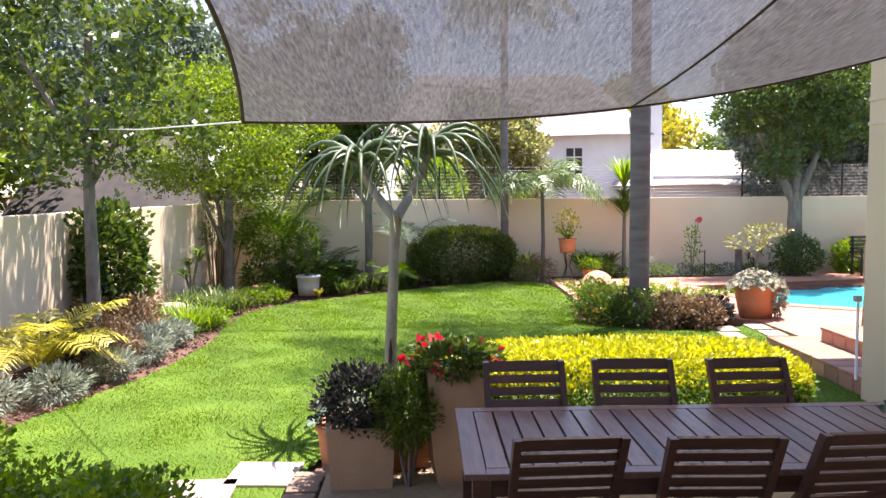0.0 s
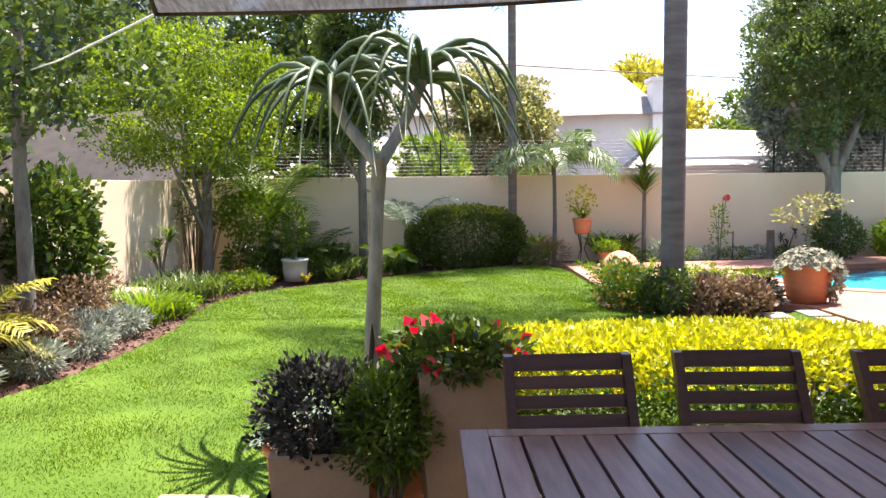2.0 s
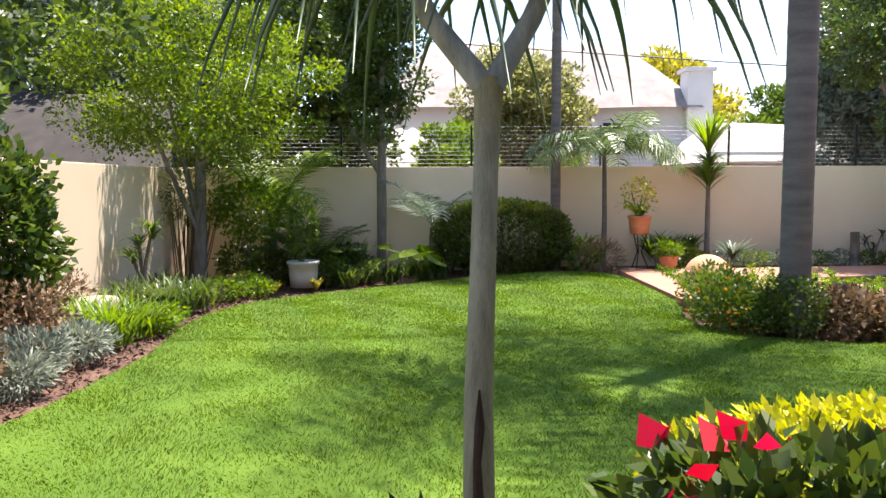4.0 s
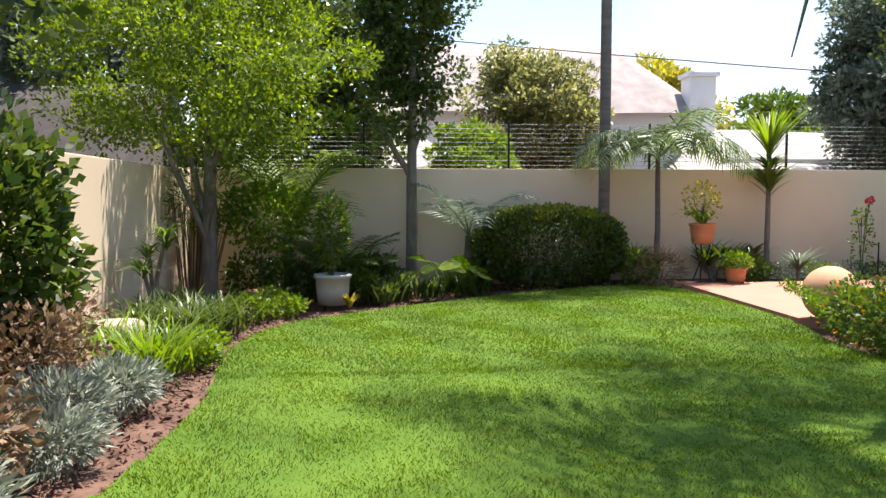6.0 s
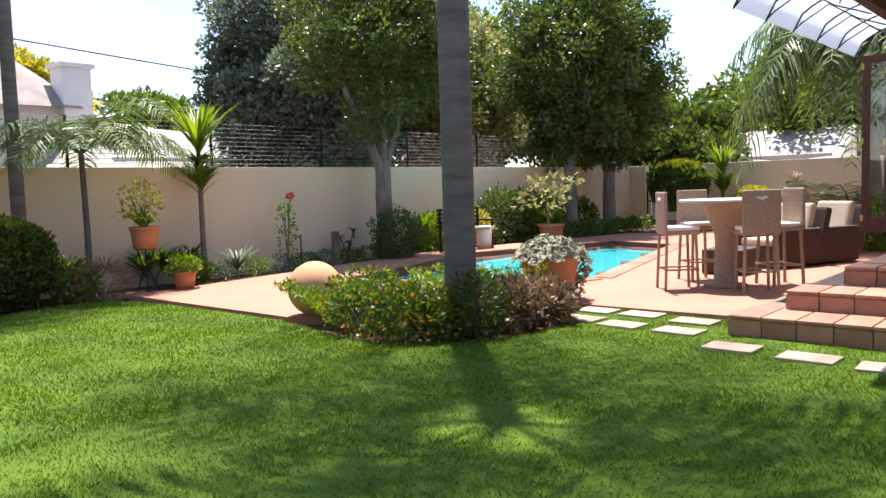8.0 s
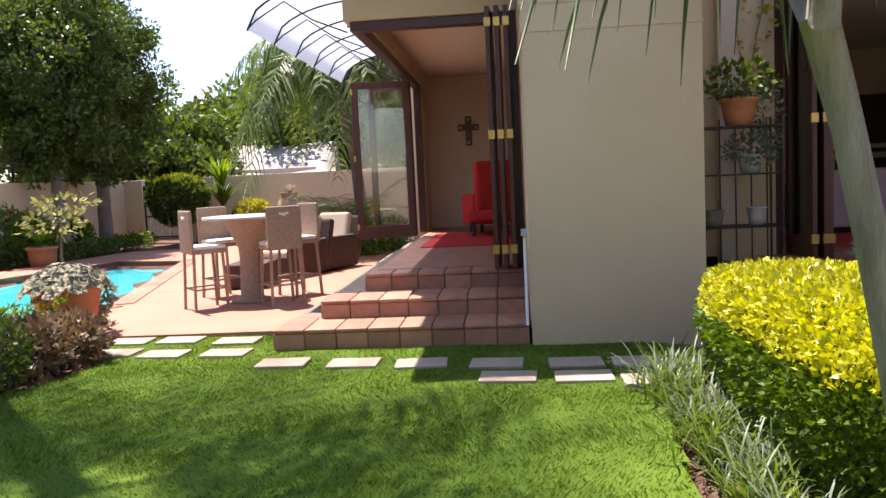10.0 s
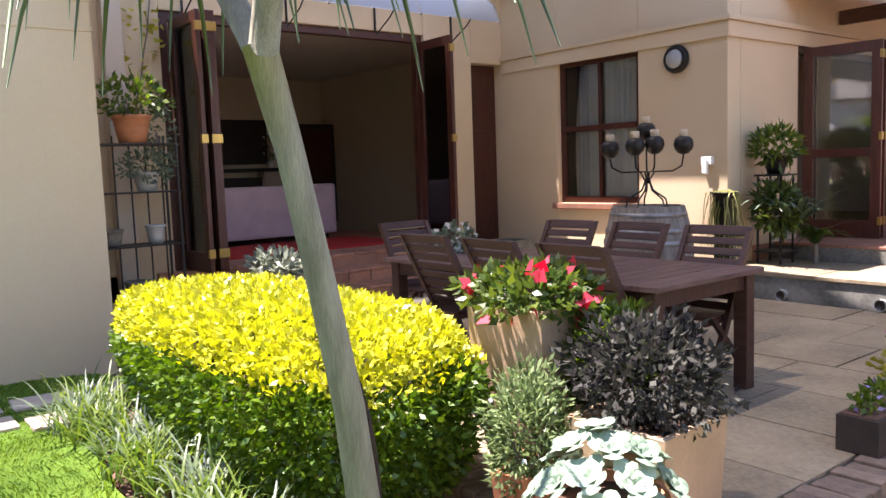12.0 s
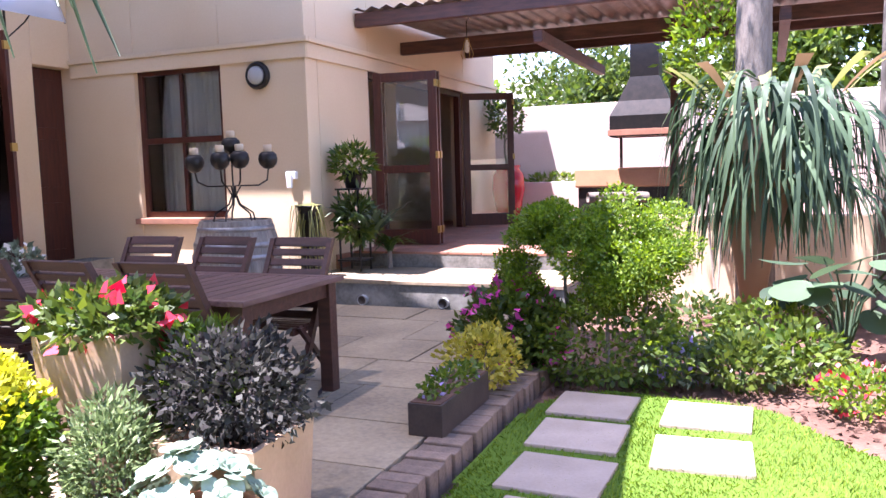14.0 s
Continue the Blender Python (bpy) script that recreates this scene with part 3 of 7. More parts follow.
# coping of terracotta bricks round the pool
cop = new("pool_coping")
structure(cop, "brick coping round the pool edge")
for (x0, y0), (x1, y1) in zip(POOL, POOL[1:] + POOL[:1]):
    ln, a = math.hypot(x1 - x0, y1 - y0), math.atan2(y1 - y0, x1 - x0)
    n = int(ln / 0.46)
    me = None
    for i in range(n):
        f = (i + 0.5) / n
        if me is None:
            o = part("brick", box(-ln / n / 2 + 0.006, -0.05, 0, ln / n / 2 - 0.006, 0.25, 0.03, 0.006), TILE, cop)
            me = o.data
        else:
            o = part("brick", me, None, cop)
        # the coping lies on the land side of the edge
        px, py = x0 + (x1 - x0) * f, y0 + (y1 - y0) * f
        flip = inside(px - math.sin(a) * 0.1, py + math.cos(a) * 0.1, POOL)
        o.matrix_basis = pose(px, py, 0.03, 0, 0, math.degrees(a) + (180 if flip else 0))

# ---------- garden walls ----------
WALL_TOP = 1.88


def wall(name, x0, y0, x1, y1, z0, z1, mat, label):
    return structure(part(name, box(x0, y0, z0, x1, y1, z1, 0.012), mat), label)


wall("wall_north", -5.2, 19.3, 20.9, 19.55, -0.4, WALL_TOP, WALLP, "cream plastered garden wall topped by electric fence")
wall("wall_west", -5.2, -12, -4.97, 19.297, -0.4, WALL_TOP - 0.04, WALLP, "cream plastered side garden wall")
# east wall with a gate opening
wall("wall_east", 20.6, -12, 20.85, 17.6, -0.4, WALL_TOP, WALLP, "cream plastered garden wall beside the pool")
wall("wall_east_pier", 20.6, 18.75, 20.85, 19.297, -0.4, WALL_TOP, WALLP, "short wall pier beside the gate")
gate = thing("garden_gate", "black metal garden gate with pale infill boards", "gate", (20.7, 17.6, 0))
for i in range(9):
    part("board", box(-0.01, 0.06 + i * 0.118, 0.1, 0.012, 0.16 + i * 0.118, 1.45, 0.004), WHITE, gate)
for y in (0.0, 1.1):
    part("gate_post", box(-0.025, y, -0.1, 0.025, y + 0.05, 1.7, 0.004), IRON, gate)
for z in (0.12, 0.75, 1.4):
    part("rail", box(-0.04, 0.05, z, -0.012, 1.1, z + 0.04, 0.003), IRON, gate)

# electric fence
fence = thing("electric_fence", "black steel posts with many thin electric wires", "fence", (0, 19.42, WALL_TOP - 0.003))
for i in range(11):
    x = -4.6 + 2.5 * i
    part("post", box(x - 0.018, -0.018, 0, x + 0.018, 0.018, 0.8, 0.003), IRON, fence)
for k in range(10):
    part("wire", tube("wire", [(-4.9, 0, 0.07 + 0.078 * k), (8, 0, 0.065 + 0.078 * k), (20.7, 0, 0.07 + 0.078 * k)], [0.0035] * 3, HOOP, 4), None, fence)

# ---------- house ----------
# protruding block
blk = structure(part("wall_block", box(4.32, 6.1, -0.2, 5.75, 7.6, 4.2, 0.012), PLASTER), "cream plastered wall block with a shallow band")
structure(part("trim", box(4.312, 6.092, 2.70, 5.7, 7.608, 2.735, 0.004), PLASTER), "narrow plaster band on the wall block")
structure(part("trim", box(4.312, 6.092, 2.93, 5.7, 7.608, 2.97, 0.004), PLASTER), "narrow plaster band on the wall block")
# living room front: opening y 1.3..4.65, z 0.55..3.2
X1 = 5.9
wall("wall_living_1", X1, 5.0, X1 + 0.25, 6.098, -0.2, 4.2, PLASTER, "cream plastered house wall beside the folding doors")
wall("wall_living_2", X1, 0.78, X1 + 0.25, 1.58, -0.2, 4.2, PLASTER, "cream plastered pier beside the folding doors")
wall("wall_living_head", X1 + 0.003, 1.582, X1 + 0.247, 4.998, 3.26, 4.2, PLASTER, "cream plastered lintel above the folding doors")
wall("wall_recess_head", X1 + 0.003, 0.2, X1 + 0.247, 0.778, 2.95, 4.2, PLASTER, "cream plastered lintel above a side door")
# window wall: y = 0.2, opening x 3.9..5.2, z 1.1..2.95
Y1, XC = 0.2, 2.4
WX0, WX1, WZ0, WZ1 = 3.57, 4.87, 1.03, 2.86
wall("wall_window_right", XC, Y1 - 0.25, WX0, Y1, -0.2, 4.2, PLASTER, "cream plastered house wall beside the sash window")
wall("wall_window_left", WX1, Y1 - 0.25, X1 + 0.6, Y1, -0.2, 4.2, PLASTER, "cream plastered house wall beside the sash window")
wall("wall_window_low", WX0 + 0.001, Y1 - 0.247, WX1 - 0.001, Y1 - 0.003, -0.2, WZ0 - 0.001, PLASTER, "cream plastered wall below the window")
wall("wall_window_head", WX0 + 0.001, Y1 - 0.247, WX1 - 0.001, Y1 - 0.003, WZ1, 4.2, PLASTER, "cream plastered wall above the window")
# double-door wall: x = XC, opening y -4.75..-1.3, z .55..2.82
DY0, DY1, DZ = -4.75, -1.3, 2.84
wall("wall_door_near", XC, DY1, XC + 0.25, Y1 - 0.252, -0.2, 4.2, PLASTER, "cream plastered house wall beside the double doors")
wall("wall_door_far", XC, -6.4, XC + 0.25, DY0, -0.2, 4.2, PLASTER, "cream plastered house wall beyond the double doors")
wall("wall_door_head", XC + 0.003, DY0 + 0.001, XC + 0.247, DY1 - 0.001, DZ, 4.2, PLASTER, "cream plastered lintel above the double doors")
for z, k, h in ((2.82, 0.03, 0.17), (2.992, 0.06, 0.06)):
    structure(part("trim", box(XC - k, Y1 + 0.003, z, X1 - 0.003, Y1 + k, z + h, 0.012), PLASTER), "moulded plaster band round the house")
    structure(part("trim", box(XC - k, -6.4, z, XC - 0.003, Y1 + 0.002, z + h, 0.012), PLASTER), "moulded plaster band round the house")
# out of view; eave depth chosen to keep sun off the window wall
structure(part("house_roof", box(XC - 0.3, -6.6, 4.2, 16, 0.85, 4.45), THATCH), "flat roof over the house, unseen eave lengthened to shade the window wall")
structure(part("house_roof", box(X1 - 0.25, 0.853, 4.2, 16, 6.0, 4.45), THATCH), "flat roof edge over the living room")
structure(part("house_roof", box(4.2, 6.003, 4.2, 16, 9.5, 4.45), THATCH), "flat roof edge over the sun room")
# rooms behind
structure(part("floor_living", box(X1 - 0.1, 0.8, 0.35, 12.2, 5.2, 0.55), TILE), "dark red tiled living room floor")
structure(part("ceiling_living", box(X1 + 0.25, -0.5, 3.4, 12.5, 6.2, 3.5), WHITE), "white living room ceiling")
wall("wall_living_back", 12.0, -0.6, 12.2, 5.4, 0, 3.4, INNER, "tan living room wall")
wall("wall_living_north", X1 + 0.25, 5.2, 12.0, 5.4, 0, 3.4, INNER, "tan living room wall")
wall("wall_living_south", X1 + 0.25, -0.6, 12.0, -0.4, 0, 3.4, INNER, "tan living room wall")
structure(part("floor_hall", box(XC - 0.02, -6.4, 0.3, 8, -0.3, 0.548), TILE), "tiled floor inside the double doors")
wall("wall_hall_back", 7.5, -6.4, 7.7, -0.6, 0, 3.4, INNER, "dim hall wall")
wall("wall_hall_far", XC + 0.25, -6.4, 7.5, -6.2, 0, 3.4, INNER, "dim hall wall")
structure(part("ceiling_hall", box(XC + 0.25, -6.4, 3.3, 7.7, -0.06, 3.4), WHITE), "white hall ceiling")


def timber_frame(t, y0, y1, z0, z1, w=0.09, d=0.1, axis="y", x=0.0):
    """Two posts and a head along y at x."""
    part("jamb", box(x - d / 2, y0, z0, x + d / 2, y0 + w, z1, 0.005), MAHOG, t)
    part("jamb", box(x - d / 2, y1 - w, z0, x + d / 2, y1, z1, 0.005), MAHOG, t)
    part("head", box(x - d / 2 - 0.002, y0 + w, z1 - w, x + d / 2 + 0.002, y1 - w, z1, 0.005), MAHOG, t)


def door_leaf(at, rz, w, h, name="door", rails=(0.0,), parent=None, label="mahogany glazed folding door leaf standing open"):
    """A glazed leaf in its own xz plane, hinged at x = 0; rails: extra mid rails as fractions of the height."""
    t = structure(thing(name, label, "door", at, rz))
    s, k = 0.11, 0.045
    part("stile", box(0, -k / 2, 0, s, k / 2, h, 0.004), MAHOG, t)
    part("stile", box(w - s, -k / 2, 0, w, k / 2, h, 0.004), MAHOG, t)
    part("top_rail", box(s, -k / 2 + 0.002, h - s, w - s, k / 2 - 0.002, h, 0.003), MAHOG, t)
    part("bottom_rail", box(s, -k / 2 + 0.002, 0, w - s, k / 2 - 0.002, 0.2, 0.003), MAHOG, t)
    for r in rails:
        if r:
            part("mid_rail", box(s, -k / 2 + 0.002, h * r, w - s, k / 2 - 0.002, h * r + 0.1, 0.003), MAHOG, t)
    g = part("pane", box(s - 0.005, -0.003, 0.19, w - s + 0.005, 0.003, h - s + 0.005), GLASS, t)
    g.visible_shadow = False
    for z in (0.15, h * 0.5, h - 0.2):
        part("hinge", box(w - 0.025, -k / 2 - 0.012, z, w + 0.012, k / 2 + 0.012, z + 0.09, 0.004), BRASS, t)
    return t


# living folding doors: frame, stack at the north jamb, one leaf turned out at the south jamb
lf = structure(thing("door_frame", "mahogany frame of the living room folding doors", "door frame", (X1 + 0.1, 0, 0)))
timber_frame(lf, 1.59, 4.99, 0.555, 3.255)
door_leaf((X1, 4.88, 0.57), 180, 0.72, 2.58)
door_leaf((X1, 4.8, 0.57), 182, 0.72, 2.58)
door_leaf((X1, 4.72, 0.57), 179, 0.72, 2.58)
door_leaf((X1, 1.68, 0.57), 178, 0.72, 2.58)
# side door in the recess
sd = structure(thing("door_side", "dark mahogany panelled side door, closed", "door", (X1 + 0.16, 0.21, 0.5)))
part("leaf", box(0, 0, 0, 0.05, 0.56, 2.44, 0.004), MAHOG, sd)
for z in (0.15, 0.95, 1.7):
    part("panel", box(-0.012, 0.12, z, 0.0, 0.44, z + 0.6, 0.006), MAHOG, sd)
# double doors
df = structure(thing("door_frame", "mahogany frame of the hall double doors", "door frame", (XC + 0.1, 0, 0)))
timber_frame(df, DY0 + 0.01, DY1 - 0.01, 0.55, DZ - 0.003)
door_leaf((XC - 0.03, -1.38, 0.57), 187, 0.85, 2.22, rails=(0.42,))
door_leaf((XC - 0.03, -1.47, 0.57), 188, 0.85, 2.22, rails=(0.42,))
door_leaf((XC - 0.03, DY0 + 0.12, 0.57), 205, 0.85, 2.22, rails=(0.42,))
# sash window
win = structure(thing("window_1", "mahogany sash window with white gathered curtains", "window", (WX0, Y1, WZ0)))
W, H = WX1 - WX0, WZ1 - WZ0
part("window_frame", box(0.002, -0.13, 0, 0.07, -0.06, H, 0.005), MAHOG, win)
part("window_frame", box(W - 0.07, -0.13, 0, W - 0.002, -0.06, H, 0.005), MAHOG, win)
part("window_frame", box(0.07, -0.128, H - 0.08, W - 0.07, -0.062, H - 0.002, 0.005), MAHOG, win)
part("window_frame", box(0.07, -0.128, 0.002, W - 0.07, -0.062, 0.08, 0.005), MAHOG, win)
part("sash_rail", box(0.07, -0.12, H * 0.5, W - 0.07, -0.05, H * 0.5 + 0.07, 0.005), MAHOG, win)
part("glazing_bar", box(W / 2 - 0.02, -0.115, 0.08, W / 2 + 0.02, -0.07, H * 0.5, 0.004), MAHOG, win)
part("glazing_bar", box(W / 2 - 0.02, -0.115, H * 0.5 + 0.07, W / 2 + 0.02, -0.07, H - 0.08, 0.004), MAHOG, win)
part("window_sill", box(-0.06, -0.06, -0.075, W + 0.06, 0.07, -0.002, 0.008), TILE, win, "terracotta tile sill")
for z0, z1 in ((0.08, H * 0.5), (H * 0.5 + 0.07, H - 0.08)):
    for xa, xb in ((0.07, W / 2 - 0.02), (W / 2 + 0.02, W - 0.07)):
        part("pane", box(xa, -0.096, z0, xb, -0.092, z1), GLASS, win).visible_shadow = False
for x0, x1 in ((0.02, W * 0.48), (W * 0.52, W - 0.02)):
    n = 60
    vs, fs = [], []
    for i in range(n + 1):
        f = i / n
        y = -0.152 + 0.015 * math.sin(f * 40) + 0.008 * math.sin(f * 93 + x0)
        vs += [(x0 + (x1 - x0) * f, y, 0.02), (x0 + (x1 - x0) * f, y * 1.0 + 0.004, H)]
        if i:
            fs.append((2 * i - 2, 2 * i, 2 * i + 1, 2 * i - 1))
    cu = part("curtain", mesh_from("curtain", vs, fs, CURTAIN, True))
    cu.matrix_basis = pose(WX0, Y1, WZ0)
    tagged(cu, "white gathered curtain behind the sash window", "curtain")
wall("wall_bedroom_back", 3.0, -0.36, 5.6, -0.31, 0.6, 3.3, INNER, "dim wall behind the curtained window")


# tiled steps
def tiled_steps(name, label, steps, axis, tile=0.3):
    """steps: (x0, y0, x1, y1, z0, z1); the riser faces -x or +y; tiles on riser and nosing."""
    e = structure(new(name), label)
    for x0, y0, x1, y1, z0, z1 in steps:
        part("core", box(x0 + 0.012, y0 + 0.004, z0, x1, y1 - 0.012, z1 - 0.022), GROUT, e)
        L = y1 - y0
        n = max(1, round(L / tile))
        w = L / n
        rm = tm = None
        for i in range(n):
            yy = y0 + w * (i + 0.5)
            if rm is None:
                o = part("tile", box(0, -w / 2 + 0.006, 0, 0.02, w / 2 - 0.006, z1 - z0 - 0.04, 0.004), TILE, e)
                rm = o.data
                q = part("tile", box(-0.025, -w / 2 + 0.005, -0.035, min(x1 - x0, 0.62), w / 2 - 0.005, 0, 0.012), TILE, e)
                tm = q.data
            else:
                o, q = part("tile", rm, None, e), part("tile", tm, None, e)
            o.matrix_basis, q.matrix_basis = pose(x0 - 0.006, yy, z0), pose(x0, yy, z1)
        m = max(1, round((x1 - x0) / tile))
        for i in range(m):
            wx = (x1 - x0) / m
            part("tile", box(x0 + wx * i + 0.006, y1 - 0.014, z0, x0 + wx * (i + 1) - 0.006, y1 + 0.006, z1 - 0.04, 0.004), TILE, e)
    return e


tiled_steps("pool_steps", "terracotta tiled steps up to the sun room", [(4.42, 7.62, 12.5, 9.95, -0.1, 0.2), (4.95, 7.621, 12.5, 9.62, 0.18, 0.375), (5.55, 7.622, 12.6, 9.28, 0.36, 0.55)], "x")
tiled_steps("living_steps", "terracotta tiled steps up to the living room", [(5.05, 1.3, 6.0, 4.7, 0.0, 0.25), (5.45, 1.31, 6.0, 4.69, 0.24, 0.4), (5.8, 1.3, 6.2, 4.7, 0.39, 0.556)], "x")

# sun room
structure(part("floor_sun_room", box(5.9, 5.5, 0.3, 12.6, 9.2, 0.556), TILE), "terracotta tiled sun room floor")
wall("wall_sun_back", 12.6, 5.3, 12.8, 9.6, 0, 3.5, INNER, "cream sun room wall with a small cross")
wall("wall_sun_south", 5.76, 5.41, 12.6, 5.6, 0, 3.5, INNER, "cream sun room wall")
structure(part("ceiling_sun_room", box(5.76, 5.6, 3.42, 12.6, 9.2, 3.5), INNER), "cream sun room ceiling")
wall("wall_sun_fascia_front", 5.85, 7.602, 6.1, 9.42, 3.2, 4.19, PLASTER, "cream fascia beam over the sun room doors")
wall("wall_sun_fascia_side", 6.102, 9.2, 12.8, 9.42, 3.2, 4.19, PLASTER, "cream fascia beam along the sun room")
sf = structure(thing("door_frame", "mahogany head and post of the sun room doors", "door frame"))
part("head", box(5.9, 7.61, 3.1, 6.05, 9.36, 3.198, 0.006), MAHOG, sf)
part("head", box(6.052, 9.24, 3.1, 12.5, 9.36, 3.198, 0.006), MAHOG, sf)
part("post", box(11.6, 9.24, 0.56, 11.75, 9.36, 3.1, 0.006), MAHOG, sf)
part("post", box(5.8, 7.61, 0.56, 5.95, 7.7, 3.1, 0.006), MAHOG, sf)
for i in range(3):
    door_leaf((5.86, 7.72 + 0.075 * i, 0.57), 180 - 2 * i, 0.46, 2.6)
door_leaf((10.5, 9.3, 0.57), 98, 0.95, 2.55)
door_leaf((10.62, 9.3, 0.57), 60, 0.9, 2.55)
wall("wall_sun_far", 11.78, 9.22, 12.6, 9.4, 0.2, 3.2, PLASTER, "cream plastered wall beyond the sun room doors")

# arched clear canopies on iron brackets
def canopy(at, rz, length, reach, n, name="door_canopy"):
    t = thing(name, "clear arched door canopy on black scrolled iron brackets", "canopy", at, rz)
    prof = [(reach * f, 0.55 * (1 - f ** 2) ** 0.5 * 0.9 if f < 1 else 0) for f in [i / 10 for i in range(11)]]
    vs, fs = [], []
    for i, (r, z) in enumerate(prof):
        for dz in (0, 0.008):
            vs += [(0, r, z + dz), (length, r, z + dz)]
        if i:
            a, b = 4 * (i - 1), 4 * i
            fs += [(a, b, b + 1, a + 1), (a + 2, a + 3, b + 3, b + 2)]
    part("sheet", mesh_from("sheet", vs, fs, POLY, True), None, t)
    for k in range(n):
        x = length * (k + 0.02) / (n - 1) * 0.98
        br = part("bracket", tube("bracket", [(x, r, z - 0.012) for r, z in prof], [0.012] * 11, IRON, 6), None, t)
        part("scroll", tube("scroll", [(x, 0.02, -0.1), (x, reach * 0.35, 0.06), (x, reach * 0.62, 0.28), (x, reach * 0.9, 0.1), (x, reach, 0)], [0.009] * 5, IRON, 5), None, br)
        part("stay", box(x - 0.01, 0, -0.05, x + 0.01, 0.02, 0.5), IRON, br)
    return t


canopy((6.2, 9.425, 3.25), 0, 5.2, 1.15, 6)
canopy((X1 - 0.004, 1.1, 3.3), 90, 3.7, 0.95, 4)

# ---------- patio ----------
structure(part("patio_base", box(-0.72, 0.5, -0.15, 5.9, 5.55, 0.07), GROUT), "sandy bedding of the stone patio")
flag = structure(new("patio"), "worn sandstone patio flags with dark damp patches")
ry = random.Random(4)
y = 0.5
while y < 5.5:
    h = min(ry.uniform(0.55, 0.85), 5.55 - y)
    x = -0.72
    while x < 5.0:
        w = min(ry.uniform(0.7, 1.3), 5.05 - x)
        part("flagstone", box(x + 0.006, y + 0.006, 0.04, x + w - 0.006, y + h - 0.006, 0.1 + ry.uniform(-0.003, 0.003), 0.006), FLAG, flag)
        x += w
    y += h
edge = structure(new("patio_edging"), "old soldier-course brick edging along the patio")
bme = None
for i in range(33):
    if bme is None:
        o = part("brick", box(-0.11, -0.048, -0.12, 0.11, 0.048, 0.1, 0.008), BRICK, edge)
        bme = o.data
    else:
        o = part("brick", bme, None, edge)
    o.matrix_basis = pose(-0.84 + ry.uniform(-0.012, 0.012), 2.2 + 0.105 * i, ry.uniform(-0.008, 0.006), 0, 0, ry.uniform(-3, 3))
for i in range(14):
    o = part("brick", bme, None, edge)
    o.matrix_basis = pose(-0.7 + 0.105 * i, 5.67 + 0.01 * math.sin(i), ry.uniform(-0.008, 0.004), 0, 0, 90 + ry.uniform(-3, 3))
# raised platforms before the double doors
structure(part("platform_low", box(-0.6, -0.65, -0.1, 5.0, 0.48, 0.34, 0.01), CONC), "mossy concrete platform edge with drain pipes")
pl = structure(new("platform_paving"), "dark stone flags on the low platform")
for i in range(6):
    part("flagstone", box(-0.6 + 0.95 * i + 0.006, -0.64, 0.335, -0.6 + 0.95 * (i + 1) - 0.006, 0.5, 0.375, 0.006), FLAG, pl)
structure(part("platform_high", box(-0.6, -9, -0.1, 2.38, -0.66, 0.53, 0.01), CONC), "mossy concrete upper platform")
ph = structure(new("platform_paving"), "terracotta tiles on the upper platform")
tm = None
for j in range(16):
    for i in range(7):
        if tm is None:
            o = part("tile", box(-0.205, -0.205, -0.03, 0.205, 0.205, 0, 0.005), TILE, ph)
            tm = o.data
        else:
            o = part("tile", tm, None, ph)
        o.matrix_basis = pose(-0.38 + 0.42 * i, -0.86 - 0.42 * j, 0.56)
for x in (1.62, 0.68):
    dp = thing("drain_pipe", "grey plastic drain pipe end in the platform", "pipe", (x, 0.5, 0.16))
    part("ring", tube("ring", [(0, -0.03, 0), (0, 0.035, 0)], [0.055, 0.055], GREYPOT, 14), None, dp)
    # near-black disc painted as the shade inside the pipe
    part("bore", tube("bore", [(0, 0.03, 0), (0, 0.037, 0)], [0.044, 0.044], DARKINT, 14), None, dp)

# ---------- shade sail ----------
def shade_sail():
    A, B, C, D = Vector((-1.32, 5.9, 2.63)), Vector((4.28, 6.2, 3.3)), Vector((-1.05, 1.2, 3.4)), Vector((4.6, 0.75, 3.9))
    t = thing("shade_sail", "grey knitted shade cloth sail with dark hems", "shade sail")
    n = 24

    def pt(u, v):
        p = A.lerp(B, u).lerp(C.lerp(D, u), v)
        p.y -= 0.42 * math.sin(math.pi * u) * (1 - v) - 0.3 * math.sin(math.pi * u) * v
        p.x += 0.22 * math.sin(math.pi * v) * (1 - 2 * u)
        p.z -= 0.16 * math.sin(math.pi * u) * math.sin(math.pi * v) + 0.27 * math.sin(math.pi * u) * (1 - v)
        return p
    vs = [pt(i / n, j / n) for j in range(n + 1) for i in range(n + 1)]
    fs = [(j * (n + 1) + i, j * (n + 1) + i + 1, (j + 1) * (n + 1) + i + 1, (j + 1) * (n + 1) + i) for j in range(n) for i in range(n)]
    part("cloth", mesh_from("cloth", vs, fs, SAIL, True), None, t)
    for path in ([pt(i / n, 0) for i in range(n + 1)], [pt(0, i / n) for i in range(n + 1)], [pt(1, i / n) for i in range(n + 1)], [pt(i / n, 1) for i in range(n + 1)]):
        part("hem", tube("hem", path, [0.014] * (n + 1), DARKWICKER, 6), None, t)
    part("seam", tube("seam", [pt(0.5, i / n) - Vector((0, 0, 0.006)) for i in range(n + 1)], [0.008] * (n + 1), DARKWICKER, 5), None, t)
    part("rope", tube("rope", [A, A.lerp(Vector((-4.45, 10.6, 2.95)), 0.5) - Vector((0, 0, 0.03)), (-4.45, 10.55, 2.95)], [0.007] * 3, WHITE, 5), None, t, "white rope")
    part("rope", tube("rope", [B, (4.4, 6.3, 3.55)], [0.007] * 2, WHITE, 5), None, t)
    return t


shade_sail()


